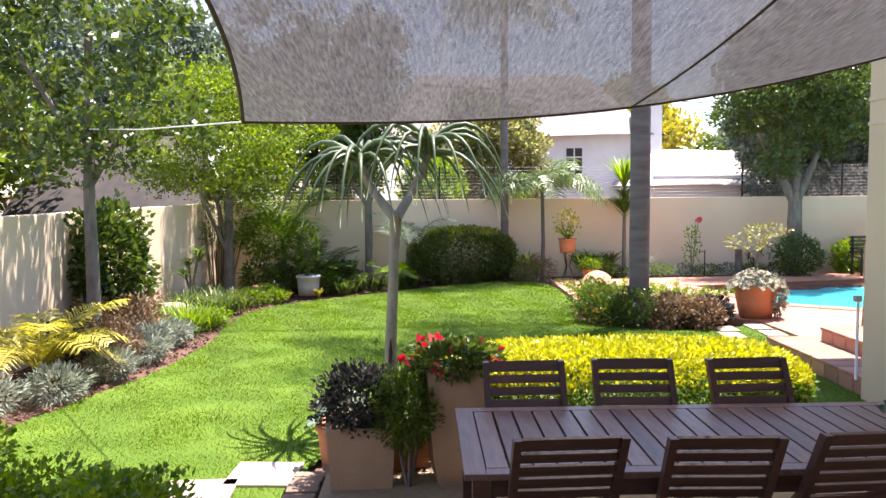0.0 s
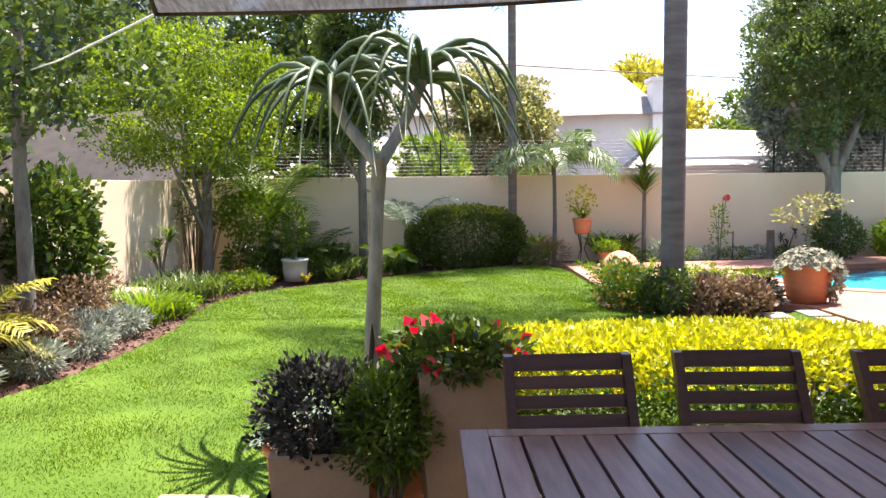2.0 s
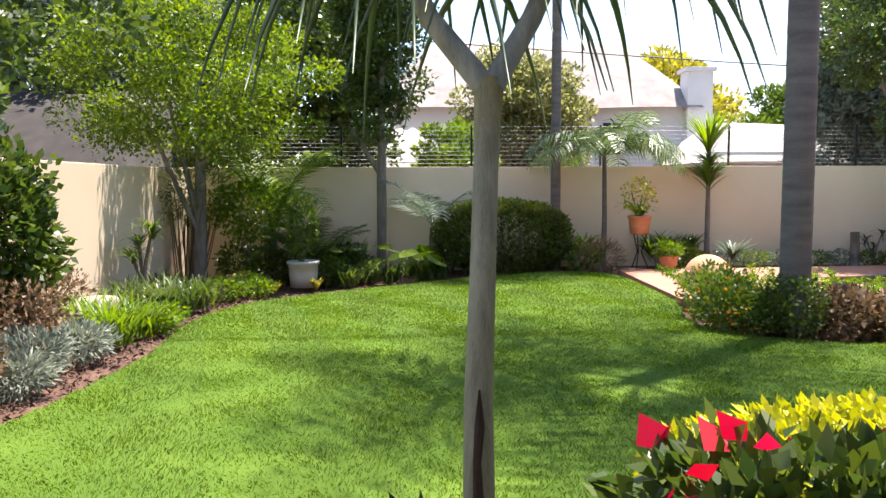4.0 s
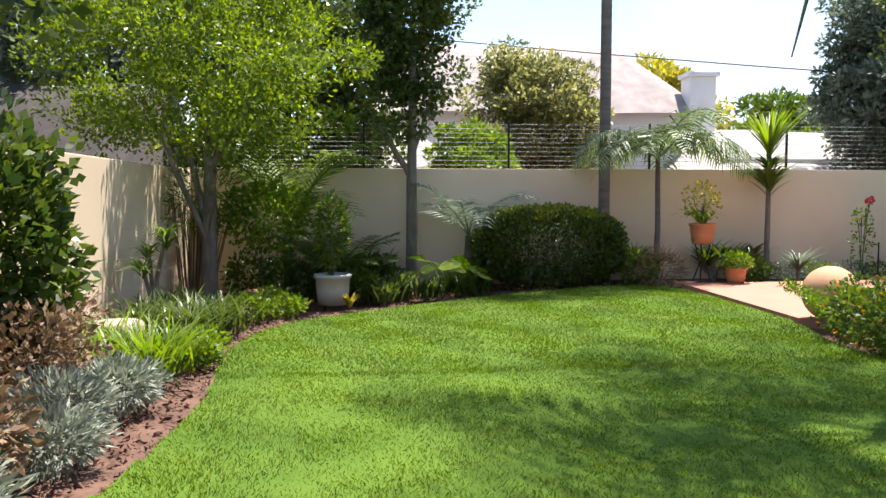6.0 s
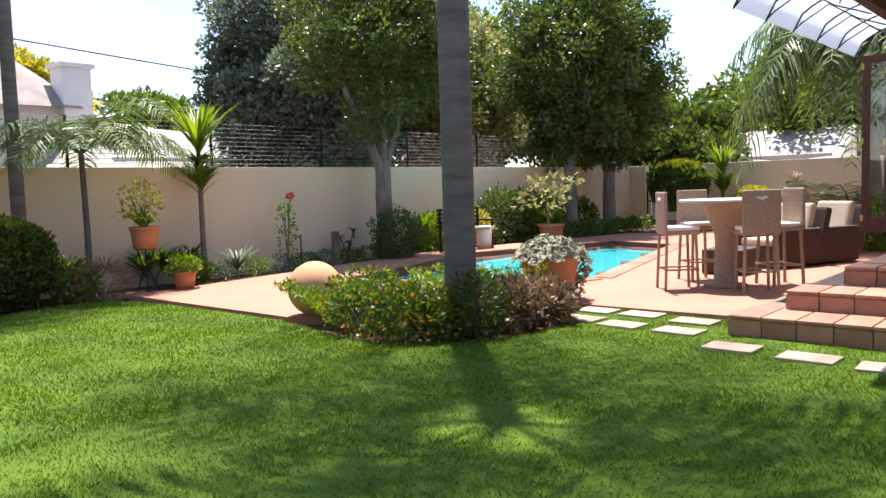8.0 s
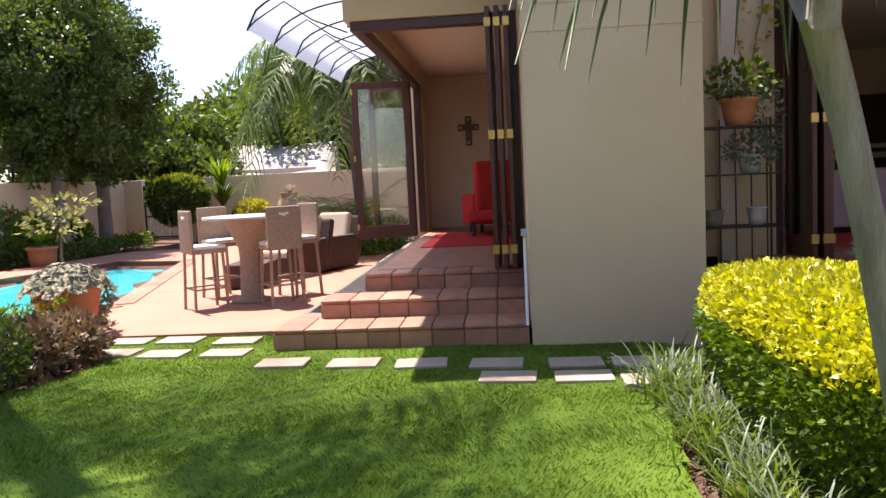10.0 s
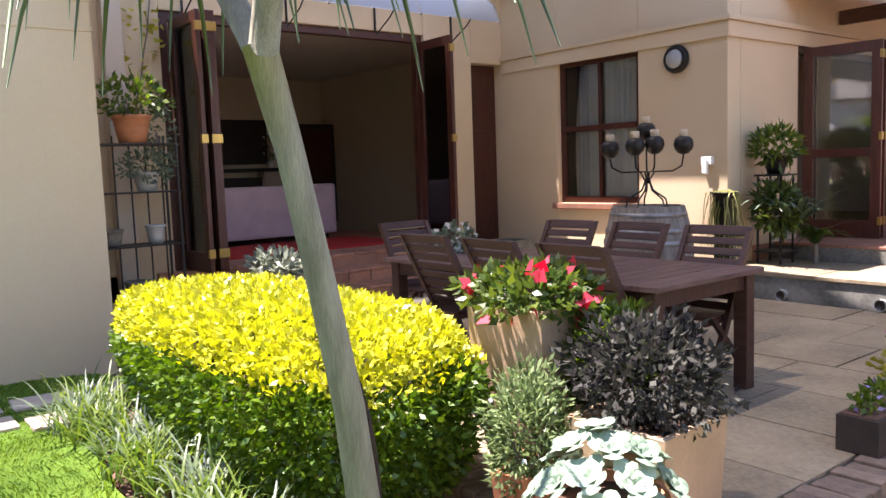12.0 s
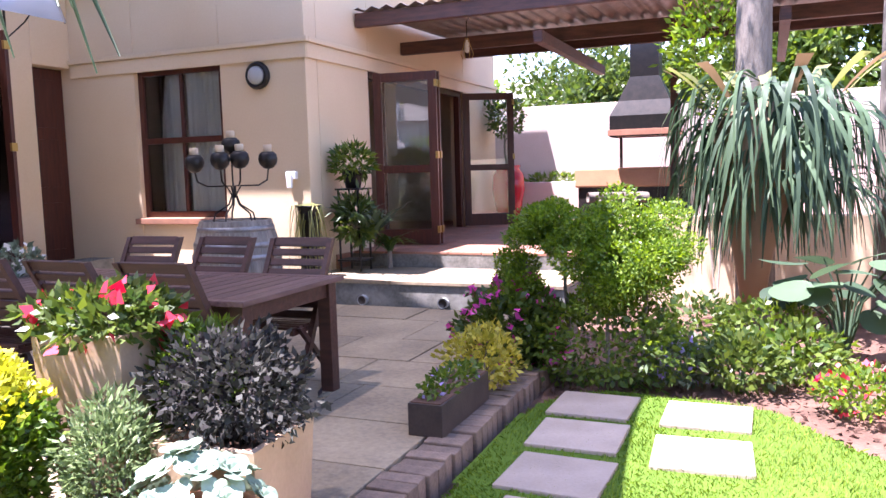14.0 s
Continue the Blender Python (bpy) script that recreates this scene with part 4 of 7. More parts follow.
# ---------- dining table and chairs ----------
def dining_table():
    t = thing("dining_table", "long dark slatted hardwood outdoor dining table", "table", (0.17, 3.42, 0.1))
    L, Wd, h = 2.55, 1.08, 0.755
    n = 21
    part("end_board", box(0, 0, h - 0.03, 0.1, Wd, h, 0.004), TABLEW, t)
    part("end_board", box(L - 0.1, 0, h - 0.03, L, Wd, h, 0.004), TABLEW, t)
    w = (L - 0.2) / n
    me = None
    for i in range(n):
        if me is None:
            o = part("slat", box(0.006, 0.085, h - 0.03, w - 0.006, Wd - 0.085, h - 0.001, 0.003), TABLEW, t)
            me = o.data
        else:
            o = part("slat", me, None, t)
        o.matrix_basis = pose(0.1 + w * i, 0, 0)
    for y in (0, Wd - 0.08):
        part("side_board", box(0.1, y, h - 0.031, L - 0.1, y + 0.08, h - 0.0005, 0.004), TABLEW, t)
    for y in (0.06, Wd - 0.085):
        part("apron", box(0.1, y, h - 0.13, L - 0.1, y + 0.025, h - 0.032, 0.003), TEAK, t)
    for x in (0.06, L - 0.085):
        part("apron", box(x, 0.1, h - 0.13, x + 0.025, Wd - 0.1, h - 0.032, 0.003), TEAK, t)
    for x in (0.04, L - 0.13):
        for y in (0.04, Wd - 0.13):
            part("leg", box(x, y, 0, x + 0.09, y + 0.09, h - 0.031, 0.006), TEAK, t)
    return t


def folding_chair():
    """Faces +y in its own frame: seat in front of a leaning slatted back."""
    t = thing("folding_chair", "dark hardwood slatted outdoor folding chair", "chair", (0, 0, 0), 0, "chairs round the table")
    w = 0.49
    for x in (-w / 2, w / 2 - 0.035):
        part("back_post", mesh_from("back_post", *beam((x, 0.25, 0), (x, -0.27, 0.98), 0.035, 0.05), TEAK), None, t)
        part("front_leg", mesh_from("front_leg", *beam((x + 0.002, -0.24, 0), (x + 0.002, 0.2, 0.44), 0.03, 0.045), TEAK), None, t)
    m = None
    for i in range(8):
        f = 0.5 + 0.47 * i / 7
        y, z = 0.25 - 0.52 * f, 0.98 * f
        o = part("back_slat", box(-w / 2 + 0.035, -0.009, -0.026 if i < 7 else -0.03, w / 2 - 0.035, 0.009, 0.024 if i < 7 else 0.036, 0.003), TEAK, t) if m is None or i == 7 else part("back_slat", m, None, t)
        m = m or o.data
        o.matrix_basis = pose(0, y, z, 28)
    m = None
    for i in range(7):
        o = part("seat_slat", box(-w / 2 + 0.036, -0.026, 0, w / 2 - 0.036, 0.026, 0.018, 0.003), TEAK, t) if m is None else part("seat_slat", m, None, t)
        m = o.data
        o.matrix_basis = pose(0, -0.16 + 0.063 * i, 0.43)
    part("stretcher", box(-w / 2 + 0.03, 0.16, 0.1, w / 2 - 0.03, 0.185, 0.135, 0.003), TEAK, t)
    for x in (-w / 2 + 0.036, w / 2 - 0.066):
        part("seat_rail", box(x, -0.2, 0.395, x + 0.03, 0.25, 0.43, 0.003), TEAK, t)
    return t


def beam(p0, p1, w, d):
    """A rectangular bar from p0 to p1 (its section at the two ends is level)."""
    vs = []
    for p in (p0, p1):
        vs += [(p[0], p[1] - d / 2, p[2]), (p[0] + w, p[1] - d / 2, p[2]), (p[0] + w, p[1] + d / 2, p[2]), (p[0], p[1] + d / 2, p[2])]
    return vs, [(3, 2, 1, 0), (4, 5, 6, 7), (0, 1, 5, 4), (1, 2, 6, 5), (2, 3, 7, 6), (3, 0, 4, 7)]


dining_table()
chair = folding_chair()
chair.matrix_basis = pose(0.6, 3.48, 0.1, 0, 0, 2)
for x, y, a in ((1.27, 3.46, -2), (1.9, 3.49, 3), (0.6, 4.43, 181), (1.25, 4.45, 178), (1.96, 4.43, 182), (2.95, 3.95, 88)):
    copy_thing(chair, pose(x, y, 0.1, 0, 0, a))


# ---------- large plants ----------
def aloe_tree():
    t = thing("tree_aloe", "tall tree aloe with a pale trunk forking into two", "tree", (-0.29, 6.62, 0.0))
    path = [(0, 0.0, -0.1), (0, 0.03, 0.4), (0.0, 0.075, 0.8), (0.02, 0.15, 1.25), (0.035, 0.215, 1.6), (0.05, 0.285, 1.9)]
    part("trunk", tube("trunk", path, [0.062, 0.056, 0.05, 0.045, 0.044, 0.052], ALOEBARK, 16), None, t)
    scar = [(0.02, 0.02, 0.36), (0.025, 0.035, 0.5), (0.02, 0.04, 0.62), (0.03, 0.055, 0.74), (0.03, 0.07, 0.86)]
    part("scar", tube("scar", [(x - 0.03, y - 0.042, z) for x, y, z in scar], [0.004, 0.02, 0.014, 0.018, 0.003], BARKWOUND, 7), None, t, "dark split scar in the bark")
    for tip in ((-0.26, 0.38, 2.33), (0.34, 0.44, 2.42)):
        part("limb", tube("limb", [(0.05, 0.275, 1.86), (tip[0] * 0.6, 0.33, 2.12), tip], [0.045, 0.038, 0.034], ALOEBARK, 12), None, t)
        for k in range(23):
            a, lift = 2.4 * k, random.uniform(0.1, 1.0)
            n = 8
            L = random.uniform(0.85, 1.3)
            pth = [Vector(tip) + Vector((math.cos(a) * L * f * (0.9 - 0.25 * f), math.sin(a) * L * f * (0.9 - 0.25 * f), 0.15 * k / 30 + L * (lift * f - (0.6 + lift * 0.75) * f * f))) for f in [i / n for i in range(n + 1)]]
            part("leaf", tube("leaf", pth, [0.024, 0.026, 0.024, 0.021, 0.018, 0.014, 0.01, 0.006, 0.002], L_ALOE, 6), None, t)
    return t


aloe_tree()
palm((3.35, 12.15, 0.0), 9.3, 0.155, 0.135, "tall palm with a ringed grey trunk", 30, 3.3, 0.62, 0.06)
palm((1.95, 18.9, 0.0), 6.6, 0.095, 0.085, "slender tall palm against the garden wall", 11, 1.6, 0.45, 0.02)


# golden hedge
def clipped(name, label, x0, y0, x1, y1, z0, z1, topmat, sidemat, n, leaf, top_from, rot=0, rnd=4.0):
    """A clipped hedge: superellipsoid skin of leaves, golden above and greener below."""
    c = ((x0 + x1) / 2, (y0 + y1) / 2, z0)
    t = thing(name, label, "hedge", c, rot)
    hx, hy, hz = (x1 - x0) / 2, (y1 - y0) / 2, z1 - z0
    u = rng.uniform(-1, 1, (n * 2, 3))
    k = (np.abs(u) ** rnd).sum(1) ** (1 / rnd)
    u = u / k[:, None]
    u *= (rng.uniform(0.84, 1.02, len(u)) ** 1)[:, None]
    lump = np.array([noise.noise(Vector(q) * 3.1) for q in u])
    u *= (1 + 0.05 * lump)[:, None]
    p = np.stack([u[:, 0] * hx, u[:, 1] * hy, (u[:, 2] * 0.5 + 0.5) * hz], axis=1)
    squeeze = 0.8 + 0.2 * np.clip(p[:, 2] / hz / 0.6, 0, 1)
    p[:, 0] *= squeeze ** 0.3
    p[:, 1] *= squeeze
    d = unit(u * np.array([1, 1, 1]) + np.array([0, 0, 0.3]))
    # leaves above top_from take the top colour, the rest the side colour
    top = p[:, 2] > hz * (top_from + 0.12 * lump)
    part("top_growth", quads_mesh("top_growth", leaf_quads(p[top], d[top], leaf, leaf * 0.6, 0.6), topmat), None, t, "brighter leaves on the clipped top")
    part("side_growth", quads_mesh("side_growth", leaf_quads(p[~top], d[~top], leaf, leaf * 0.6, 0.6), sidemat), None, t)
    for i in range(7):
        part("stem", tube("stem", bend((-hx * 0.8 + hx * 1.6 * i / 6, 0, -0.05), (-hx * 0.8 + hx * 1.6 * i / 6, 0.1, hz * 0.8), 4, 0.02, i), [0.02, 0.018, 0.015, 0.012, 0.008], BARK, 6), None, t)
    return t


clipped("hedge", "clipped hedge with bright golden-yellow top growth", 0.12, 5.55, 2.95, 6.62, 0.0, 0.9, L_LIME, L_HEDGE, 22000, 0.043, 0.72)
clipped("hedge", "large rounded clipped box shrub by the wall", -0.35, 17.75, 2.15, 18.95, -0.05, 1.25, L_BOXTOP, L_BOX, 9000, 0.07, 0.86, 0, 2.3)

# garden trees
tree((-4.4, 10.5, 0.0), "slim pale tree with glossy dark leaves", [((0, 0, -0.2), (0.05, 0.1, 4.2), 0.1, 0.05), ((0.03, 0, 2.2), (0.8, 0.3, 3.6), 0.05, 0.02), ((0.03, 0, 2.5), (-0.7, -0.4, 4.0), 0.05, 0.02)],
     clumps((0.1, -0.3, 3.9), (1.8, 1.7, 1.4), 46, 0.4, 150), None, L_DARK, length=0.12, width=0.07)
tree((-4.35, 17.6, -0.2), "multi-stemmed garden tree with fine fresh leaves", [((0, 0, -0.2), (0.1, 0.1, 3.4), 0.13, 0.06), ((0.02, 0, 1.0), (-0.5, 0.2, 3.2), 0.06, 0.03), ((0.02, 0, 0.9), (-0.8, -0.3, 3.0), 0.05, 0.03), ((0.05, 0, 2.0), (1.0, -0.3, 3.4), 0.05, 0.02), ((0.05, 0, 2.2), (0.5, 0.3, 4.4), 0.05, 0.02)],
     clumps((0.0, -0.2, 3.5), (2.3, 1.8, 1.5), 110, 0.45, 260), None, L_FRESH2, length=0.085, width=0.045)
tree((-1.3, 18.85, -0.1), "upright columnar tree with dark leaves", [((0, 0, -0.2), (0.02, 0, 4.0), 0.12, 0.05), ((0.0, 0, 1.8), (-0.55, 0, 2.7), 0.06, 0.03), ((0.02, 0, 2.2), (0.4, 0.1, 3.4), 0.04, 0.02)],
     clumps((0.05, 0, 4.6), (0.85, 0.8, 1.9), 70, 0.36, 260), None, L_DARK, length=0.1, width=0.06)
tree((8.9, 18.7, 0), "garden tree with a pale forked trunk and dense dark crown", [((0, 0, -0.2), (0.0, 0, 2.0), 0.2, 0.15), ((0, 0, 1.7), (-0.9, 0.1, 3.4), 0.12, 0.05), ((0, 0, 1.7), (0.6, 0, 3.2), 0.11, 0.05), ((0, 0, 1.8), (0.05, 0, 3.6), 0.1, 0.05)],
     clumps((0, 0, 4.4), (1.8, 1.7, 1.8), 120, 0.44, 280), None, L_DARK, length=0.1, width=0.055)
for x, y, h, r in ((15.9, 18.6, 4.6, 1.8), (17.95, 18.6, 4.5, 1.75)):
    tree((x, y, 0), "tall poolside tree with a dense rounded crown", [((0, 0, -0.2), (0.0, 0, 2.6), 0.2, 0.14), ((0, 0, 1.6), (0.7, 0.1, 3.4), 0.1, 0.05), ((0, 0, 2.2), (-0.6, 0, 3.6), 0.1, 0.04)],
         clumps((0, 0, h), (r, r, 2.4), 140, 0.52, 260), None, L_DARK, length=0.13, width=0.07)

# neighbour's trees and hedges behind the wall
def far_tree(at, r, mat, label, k=60, leaf=0.25, per=90):
    k, per, leaf = int(k * 1.4), int(per * 2.2), leaf * 1.1
    return tree(at, label, [((0, 0, -0.3), (0, 0, r[2] * 1.2), 0.16, 0.08)], clumps((0, 0, r[2] * 1.25), r, k, min(r) * 0.34, per), None, mat, length=leaf, width=leaf * 0.5)


far_tree((2.2, 27, 0), (1.9, 1.5, 2.3), L_OLIVE, "feathery olive-green tree beyond the wall", 80, 0.14, 150)
far_tree((0.2, 24, 0), (1.0, 0.9, 1.5), L_FRESH, "light green shrub tree beyond the wall", 30, 0.15)
far_tree((11.6, 45, 0), (3.6, 3, 3.6), L_YELLOW, "flat-topped yellow-green tree far beyond the wall", 70, 0.35)
far_tree((20, 36, 0), (2.0, 2, 2.2), L_YELLOW, "yellow flowering tree far beyond the wall", 45, 0.3)
far_tree((19, 46, 0), (3.0, 3, 3.0), L_MID, "green tree far beyond the wall", 50, 0.35)
far_tree((14, 26, 0), (2.6, 2.4, 3.6), L_GREY, "grey-green gum tree beyond the wall", 90, 0.2, 110)
far_tree((12.6, 27.5, 0), (1.7, 1.6, 3.7), L_GREY, "tall feathery gum tree beyond the wall", 90, 0.16, 120)
far_tree((17.5, 25, 0), (3, 2.5, 3.9), L_OLIVE, "tall olive tree beyond the wall", 80, 0.24)
far_tree((22.5, 27, 0), (3, 2.5, 3.9), L_MID, "tall green tree beyond the wall", 80, 0.24)
far_tree((28, 24, 0), (3.5, 3.5, 2.6), L_MID, "broad green tree beyond the wall", 70, 0.28)
far_tree((33, 20, 0), (3.5, 3.5, 2.4), L_DARK, "dark green tree beyond the wall", 70, 0.28)
far_tree((29, 15, 0), (3.4, 3.5, 3.6), L_MID, "broad green tree beyond the wall", 70, 0.28)
far_tree((34, 11, 0), (4, 4, 5.6), L_DARK, "large dark tree beyond the wall", 80, 0.3)
far_tree((25, 19.5, 0), (2.4, 2.4, 1.8), L_DARK, "dark green tree beyond the wall", 60, 0.25)
far_tree((27, 10.5, 0), (3.2, 2.6, 4.6), L_MID, "tall green tree beyond the wall", 70, 0.26)
far_tree((-9, 25, 0), (3.5, 2.5, 3.8), L_GREY, "grey-green tree beyond the wall", 90, 0.22)
far_tree((-4, 24.5, 0), (2.6, 2, 3.3), L_DARK, "dark tree beyond the wall", 80, 0.2)
far_tree((-12, 18, 0), (3, 3, 3.6), L_MID, "green tree beyond the side wall", 80, 0.25)


# ---------- neighbouring houses ----------
def gabled(at, rz, L, W, eave, ridge, over, wallmat, roofmat, label, hip=0.0):
    t = thing("house", label, "house", at, rz)
    part("wall", box(0, 0, -0.1, L, W, eave), wallmat, t)
    n = 16
    vs, fs = [], []
    for j in range(9):
        v = j / 8
        s = abs(2 * v - 1)
        z = eave - 0.35 + (ridge - eave + 0.35) * (1 - s) ** 0.92
        for i in range(n + 1):
            f = i / n
            inset = hip * (1 - s)
            x = -over + inset + (L + 2 * over - 2 * inset) * f
            vs.append((x, -over + (W + 2 * over) * v, z + 0.04 * math.sin(f * 9 + v)))
    for j in range(8):
        for i in range(n):
            a = j * (n + 1) + i
            fs.append((a, a + 1, a + n + 2, a + n + 1))
    fs.append(tuple(j * (n + 1) for j in range(9)))
    fs.append(tuple(j * (n + 1) + n for j in reversed(range(9))))
    part("roof", mesh_from("roof", vs, fs, roofmat, True), None, t)
    return t


def add_window(h, x, z, w, hh):
    wdw = part("window", box(x, -0.05, z, x + w, 0.02, z + hh, 0.01), WHITE, h)
    for i in range(2):
        for j in range(3):
            part("pane", box(x + 0.06 + i * (w - 0.06) / 2, -0.062, z + 0.06 + j * (hh - 0.06) / 3, x + i * (w - 0.06) / 2 + (w - 0.06) / 2, -0.052, z + j * (hh - 0.06) / 3 + (hh - 0.06) / 3), DARKINT, wdw)


h1 = gabled((-1.8, 34, 0), 0, 11.0, 7, 4.7, 7.4, 0.6, WHITE, THATCH, "white neighbour house with a weathered thatched roof", 2.2)
for x in (5.6, 7.9):
    add_window(h1, x, 2.6, 0.8, 1.3)
ch = part("chimney", box(11.0, -0.5, 0, 11.95, 0.4, 5.7, 0.02), WHITE, h1, "white chimney stack")
part("chimney_cap", box(10.9, -0.6, 5.7, 12.05, 0.5, 5.85, 0.02), WHITE, ch)
h2 = gabled((8.5, 29, 0), 0, 9, 5, 2.55, 3.6, 0.4, WHITE, ROOFWHITE, "long low white outbuilding with a pale roof", 1.2)
h3 = gabled((-2.9, 27.5, 0), 0, 3.6, 3.6, 2.0, 3.3, 0.5, WHITE, ROOFWHITE, "small white outbuilding with a pale pointed roof", 2.0)
h4 = gabled((-11.5, 13.0, 0), 90, 8, 5, 1.9, 3.5, 0.5, WHITE, ROOFWHITE, "neighbour building with a pale corrugated roof")
h5 = gabled((-9.6, 19.5, 0), 0, 3.0, 5, 1.8, 3.6, 0.5, DARKROOF, DARKROOF, "dark timber gable beyond the side wall")
h6 = gabled((28, 14.2, 0), 90, 3.2, 4, 2.1, 3.0, 0.4, PALEWALL, ROOFWHITE, "pale-roofed building beyond the pool wall")
ov = thing("overhead_cable", "thin black overhead cable", "cable", (0, 0, 0))
part("strand", tube("strand", [(-12 + 4.2 * i, 29 - 0.15 * i, 6.6 - 0.28 * i + 0.012 * (i - 5) ** 2) for i in range(12)], [0.02] * 12, IRON, 5), None, ov)


# ---------- pots ----------
def pot(at, r, h, mat, label, plant=None, rim=0.03, taper=0.72, category="plant pot", name="plant_pot"):
    """A round pot with a rolled rim and soil; what grows in it is a thing of its own."""
    t = thing(name, label, category, at)
    prof = [(r * taper, 0), (r * (taper + 1) / 2, h * 0.45), (r * 0.97, h * 0.86), (r * 1.06, h * 0.88), (r * 1.08, h * 0.96), (r * 1.04, h), (r * 0.94, h), (r * 0.9, h * 0.9)]
    lathed("body", prof, mat, t, 32)
    lathed("soil", [(r * 0.5, h * 0.88), (r * 0.91, h * 0.9), (r * 0.4, h * 0.92)], SOIL, t, 20)
    return t


def square_planter(at, w, h, mat, label, belly=0.0, base=0.7, rz=0):
    t = thing("planter", label, "planter", at, rz)
    vs, fs = [], []
    n = 12
    for i in range(n + 1):
        f = i / n
        k = w / 2 * (base + (1 - base) * f + belly * math.sin(math.pi * f ** 0.8))
        vs += [(-k, -k, h * f), (k, -k, h * f), (k, k, h * f), (-k, k, h * f)]
        if i:
            for j in range(4):
                a, b = 4 * (i - 1), 4 * i
                fs.append((a + j, a + (j + 1) % 4, b + (j + 1) % 4, b + j))
    k = w / 2 - 0.03
    m = len(vs)
    vs += [(-k, -k, h), (k, -k, h), (k, k, h), (-k, k, h), (-k, -k, h - 0.05), (k, -k, h - 0.05), (k, k, h - 0.05), (-k, k, h - 0.05)]
    for j in range(4):
        fs += [(m - 4 + j, m - 4 + (j + 1) % 4, m + (j + 1) % 4, m + j), (m + j, m + (j + 1) % 4, m + 4 + (j + 1) % 4, m + 4 + j)]
    fs.append((0, 3, 2, 1))
    part("body", mesh_from("body", vs, fs, mat), None, t)
    part("soil", box(-k + 0.001, -k + 0.001, h - 0.1, k - 0.001, k - 0.001, h - 0.048), SOIL, t)
    return t


def rosettes(at, n, spread, r, mat, label, name="succulent", h=0.1):
    t = thing(name, label, "succulent", at)
    for i in range(n):
        a, d = 2.4 * i, spread * math.sqrt((i + 0.5) / n)
        c = Vector((math.cos(a) * d, math.sin(a) * d, h * (1 - (d / spread) ** 2) + random.uniform(-0.02, 0.02)))
        vs, fs = [c], []
        k = 14
        tilt = Matrix.Rotation(0.95 * d / spread, 3, Vector((-math.sin(a), math.cos(a), 0)))
        for j in range(k):
            b, f = 2.4 * j, 1 - 0.75 * j / k
            L, W, up = r * f, r * 0.36 * (0.55 + 0.45 * f), 0.25 + 0.85 * (1 - f)
            dr, sd = tilt @ Vector((math.cos(b), math.sin(b), up)).normalized(), tilt @ Vector((-math.sin(b), math.cos(b), 0))
            nz = dr.cross(sd)
            m = len(vs)
            # spoon-shaped: narrow foot, broad rounded end, a small point, a keel below
            vs += [c + dr * L * 0.4 + sd * W * 0.7, c + dr * L * 0.75 + sd * W, c + dr * L * 0.93 + sd * W * 0.55, c + dr * L * 1.02, c + dr * L * 0.93 - sd * W * 0.55, c + dr * L * 0.75 - sd * W, c + dr * L * 0.4 - sd * W * 0.7, c + dr * L * 0.65 + nz * W * 0.25]
            fs += [(m + q, m + q + 1, m + 7) for q in range(6)] + [(0, m, m + 7), (m + 6, 0, m + 7)]
        part("rosette", mesh_from("rosette", vs, fs, mat), None, t)
    return t


def broadleaf(at, n, size, mat, label, lift=0.5, name="leafy_plant"):
    """Large round-ended leaves on stalks."""
    t = thing(name, label, "plant", at)
    for i in range(n):
        a = 2.4 * i
        d = size * random.uniform(0.5, 1.1)
        top = Vector((math.cos(a) * d, math.sin(a) * d, lift * random.uniform(0.5, 1.1)))
        st = part("stalk", tube("stalk", [(0, 0, 0), (top.x * 0.4, top.y * 0.4, top.z * 0.7), top], [0.01, 0.008, 0.006], mat, 5), None, t)
        r = size * random.uniform(0.35, 0.55)
        rotm = pose(*top, random.uniform(-35, 10), random.uniform(-30, 30), math.degrees(a) - 90)
        vs = [rotm @ Vector((0, 0, 0))] + [rotm @ Vector((math.sin(q) * r * 0.8, r * 0.8 - math.cos(q) * r, 0.06 * r * math.cos(2 * q))) for q in [2 * math.pi * k / 14 for k in range(14)]]
        part("leaf", mesh_from("leaf", vs, [(0, 1 + k, 1 + (k + 1) % 14) for k in range(14)], mat, True), None, t)
    return t


def spiky(at, stem_h, n, length, mat, label, width=0.03, r=0.03, droop=0.55, name="dracaena", heads=1, up=1.2):
    t = thing(name, label, "plant", at)
    for k in range(heads):
        hx, hy = (0, 0) if heads == 1 else (0.16 * math.cos(2.1 * k), 0.16 * math.sin(2.1 * k))
        hh = stem_h * (1 - 0.18 * k)
        if stem_h > 0.05:
            part("stem", tube("stem", [(0, 0, -0.05), (hx * 0.3, hy * 0.3, hh * 0.5), (hx, hy, hh)], [r, r * 0.85, r * 0.7], BARK, 8), None, t)
        b = np.tile(np.array([[hx, hy, hh]]), (n, 1)) - np.abs(rng.normal(0, 0.08, (n, 1))) * np.array([[0, 0, 1.0]]) * min(1, stem_h * 2)
        part("leaves", strap_mesh("leaves", b, ring_dirs(n) * rng.uniform(0.4, 1, (n, 1)), length, width, droop, mat, up=up * 0.6), None, t)
    return t


def cycad(at, n, length, mat, label, rise=0.7, droop=0.6, leaflet=0.2, trunk=0.15, leaflets=28, name="cycad"):
    t = thing(name, label, "plant", at)
    part("trunk", tube("trunk", [(0, 0, -0.1), (0, 0, trunk * 0.5), (0, 0, trunk)], [0.08, 0.09, 0.06], BARK, 10), None, t)
    fronds(t, (0, 0, trunk), n, length, rise, droop, leaflet, 0.025, mat, leaflets, 0.2)
    return t


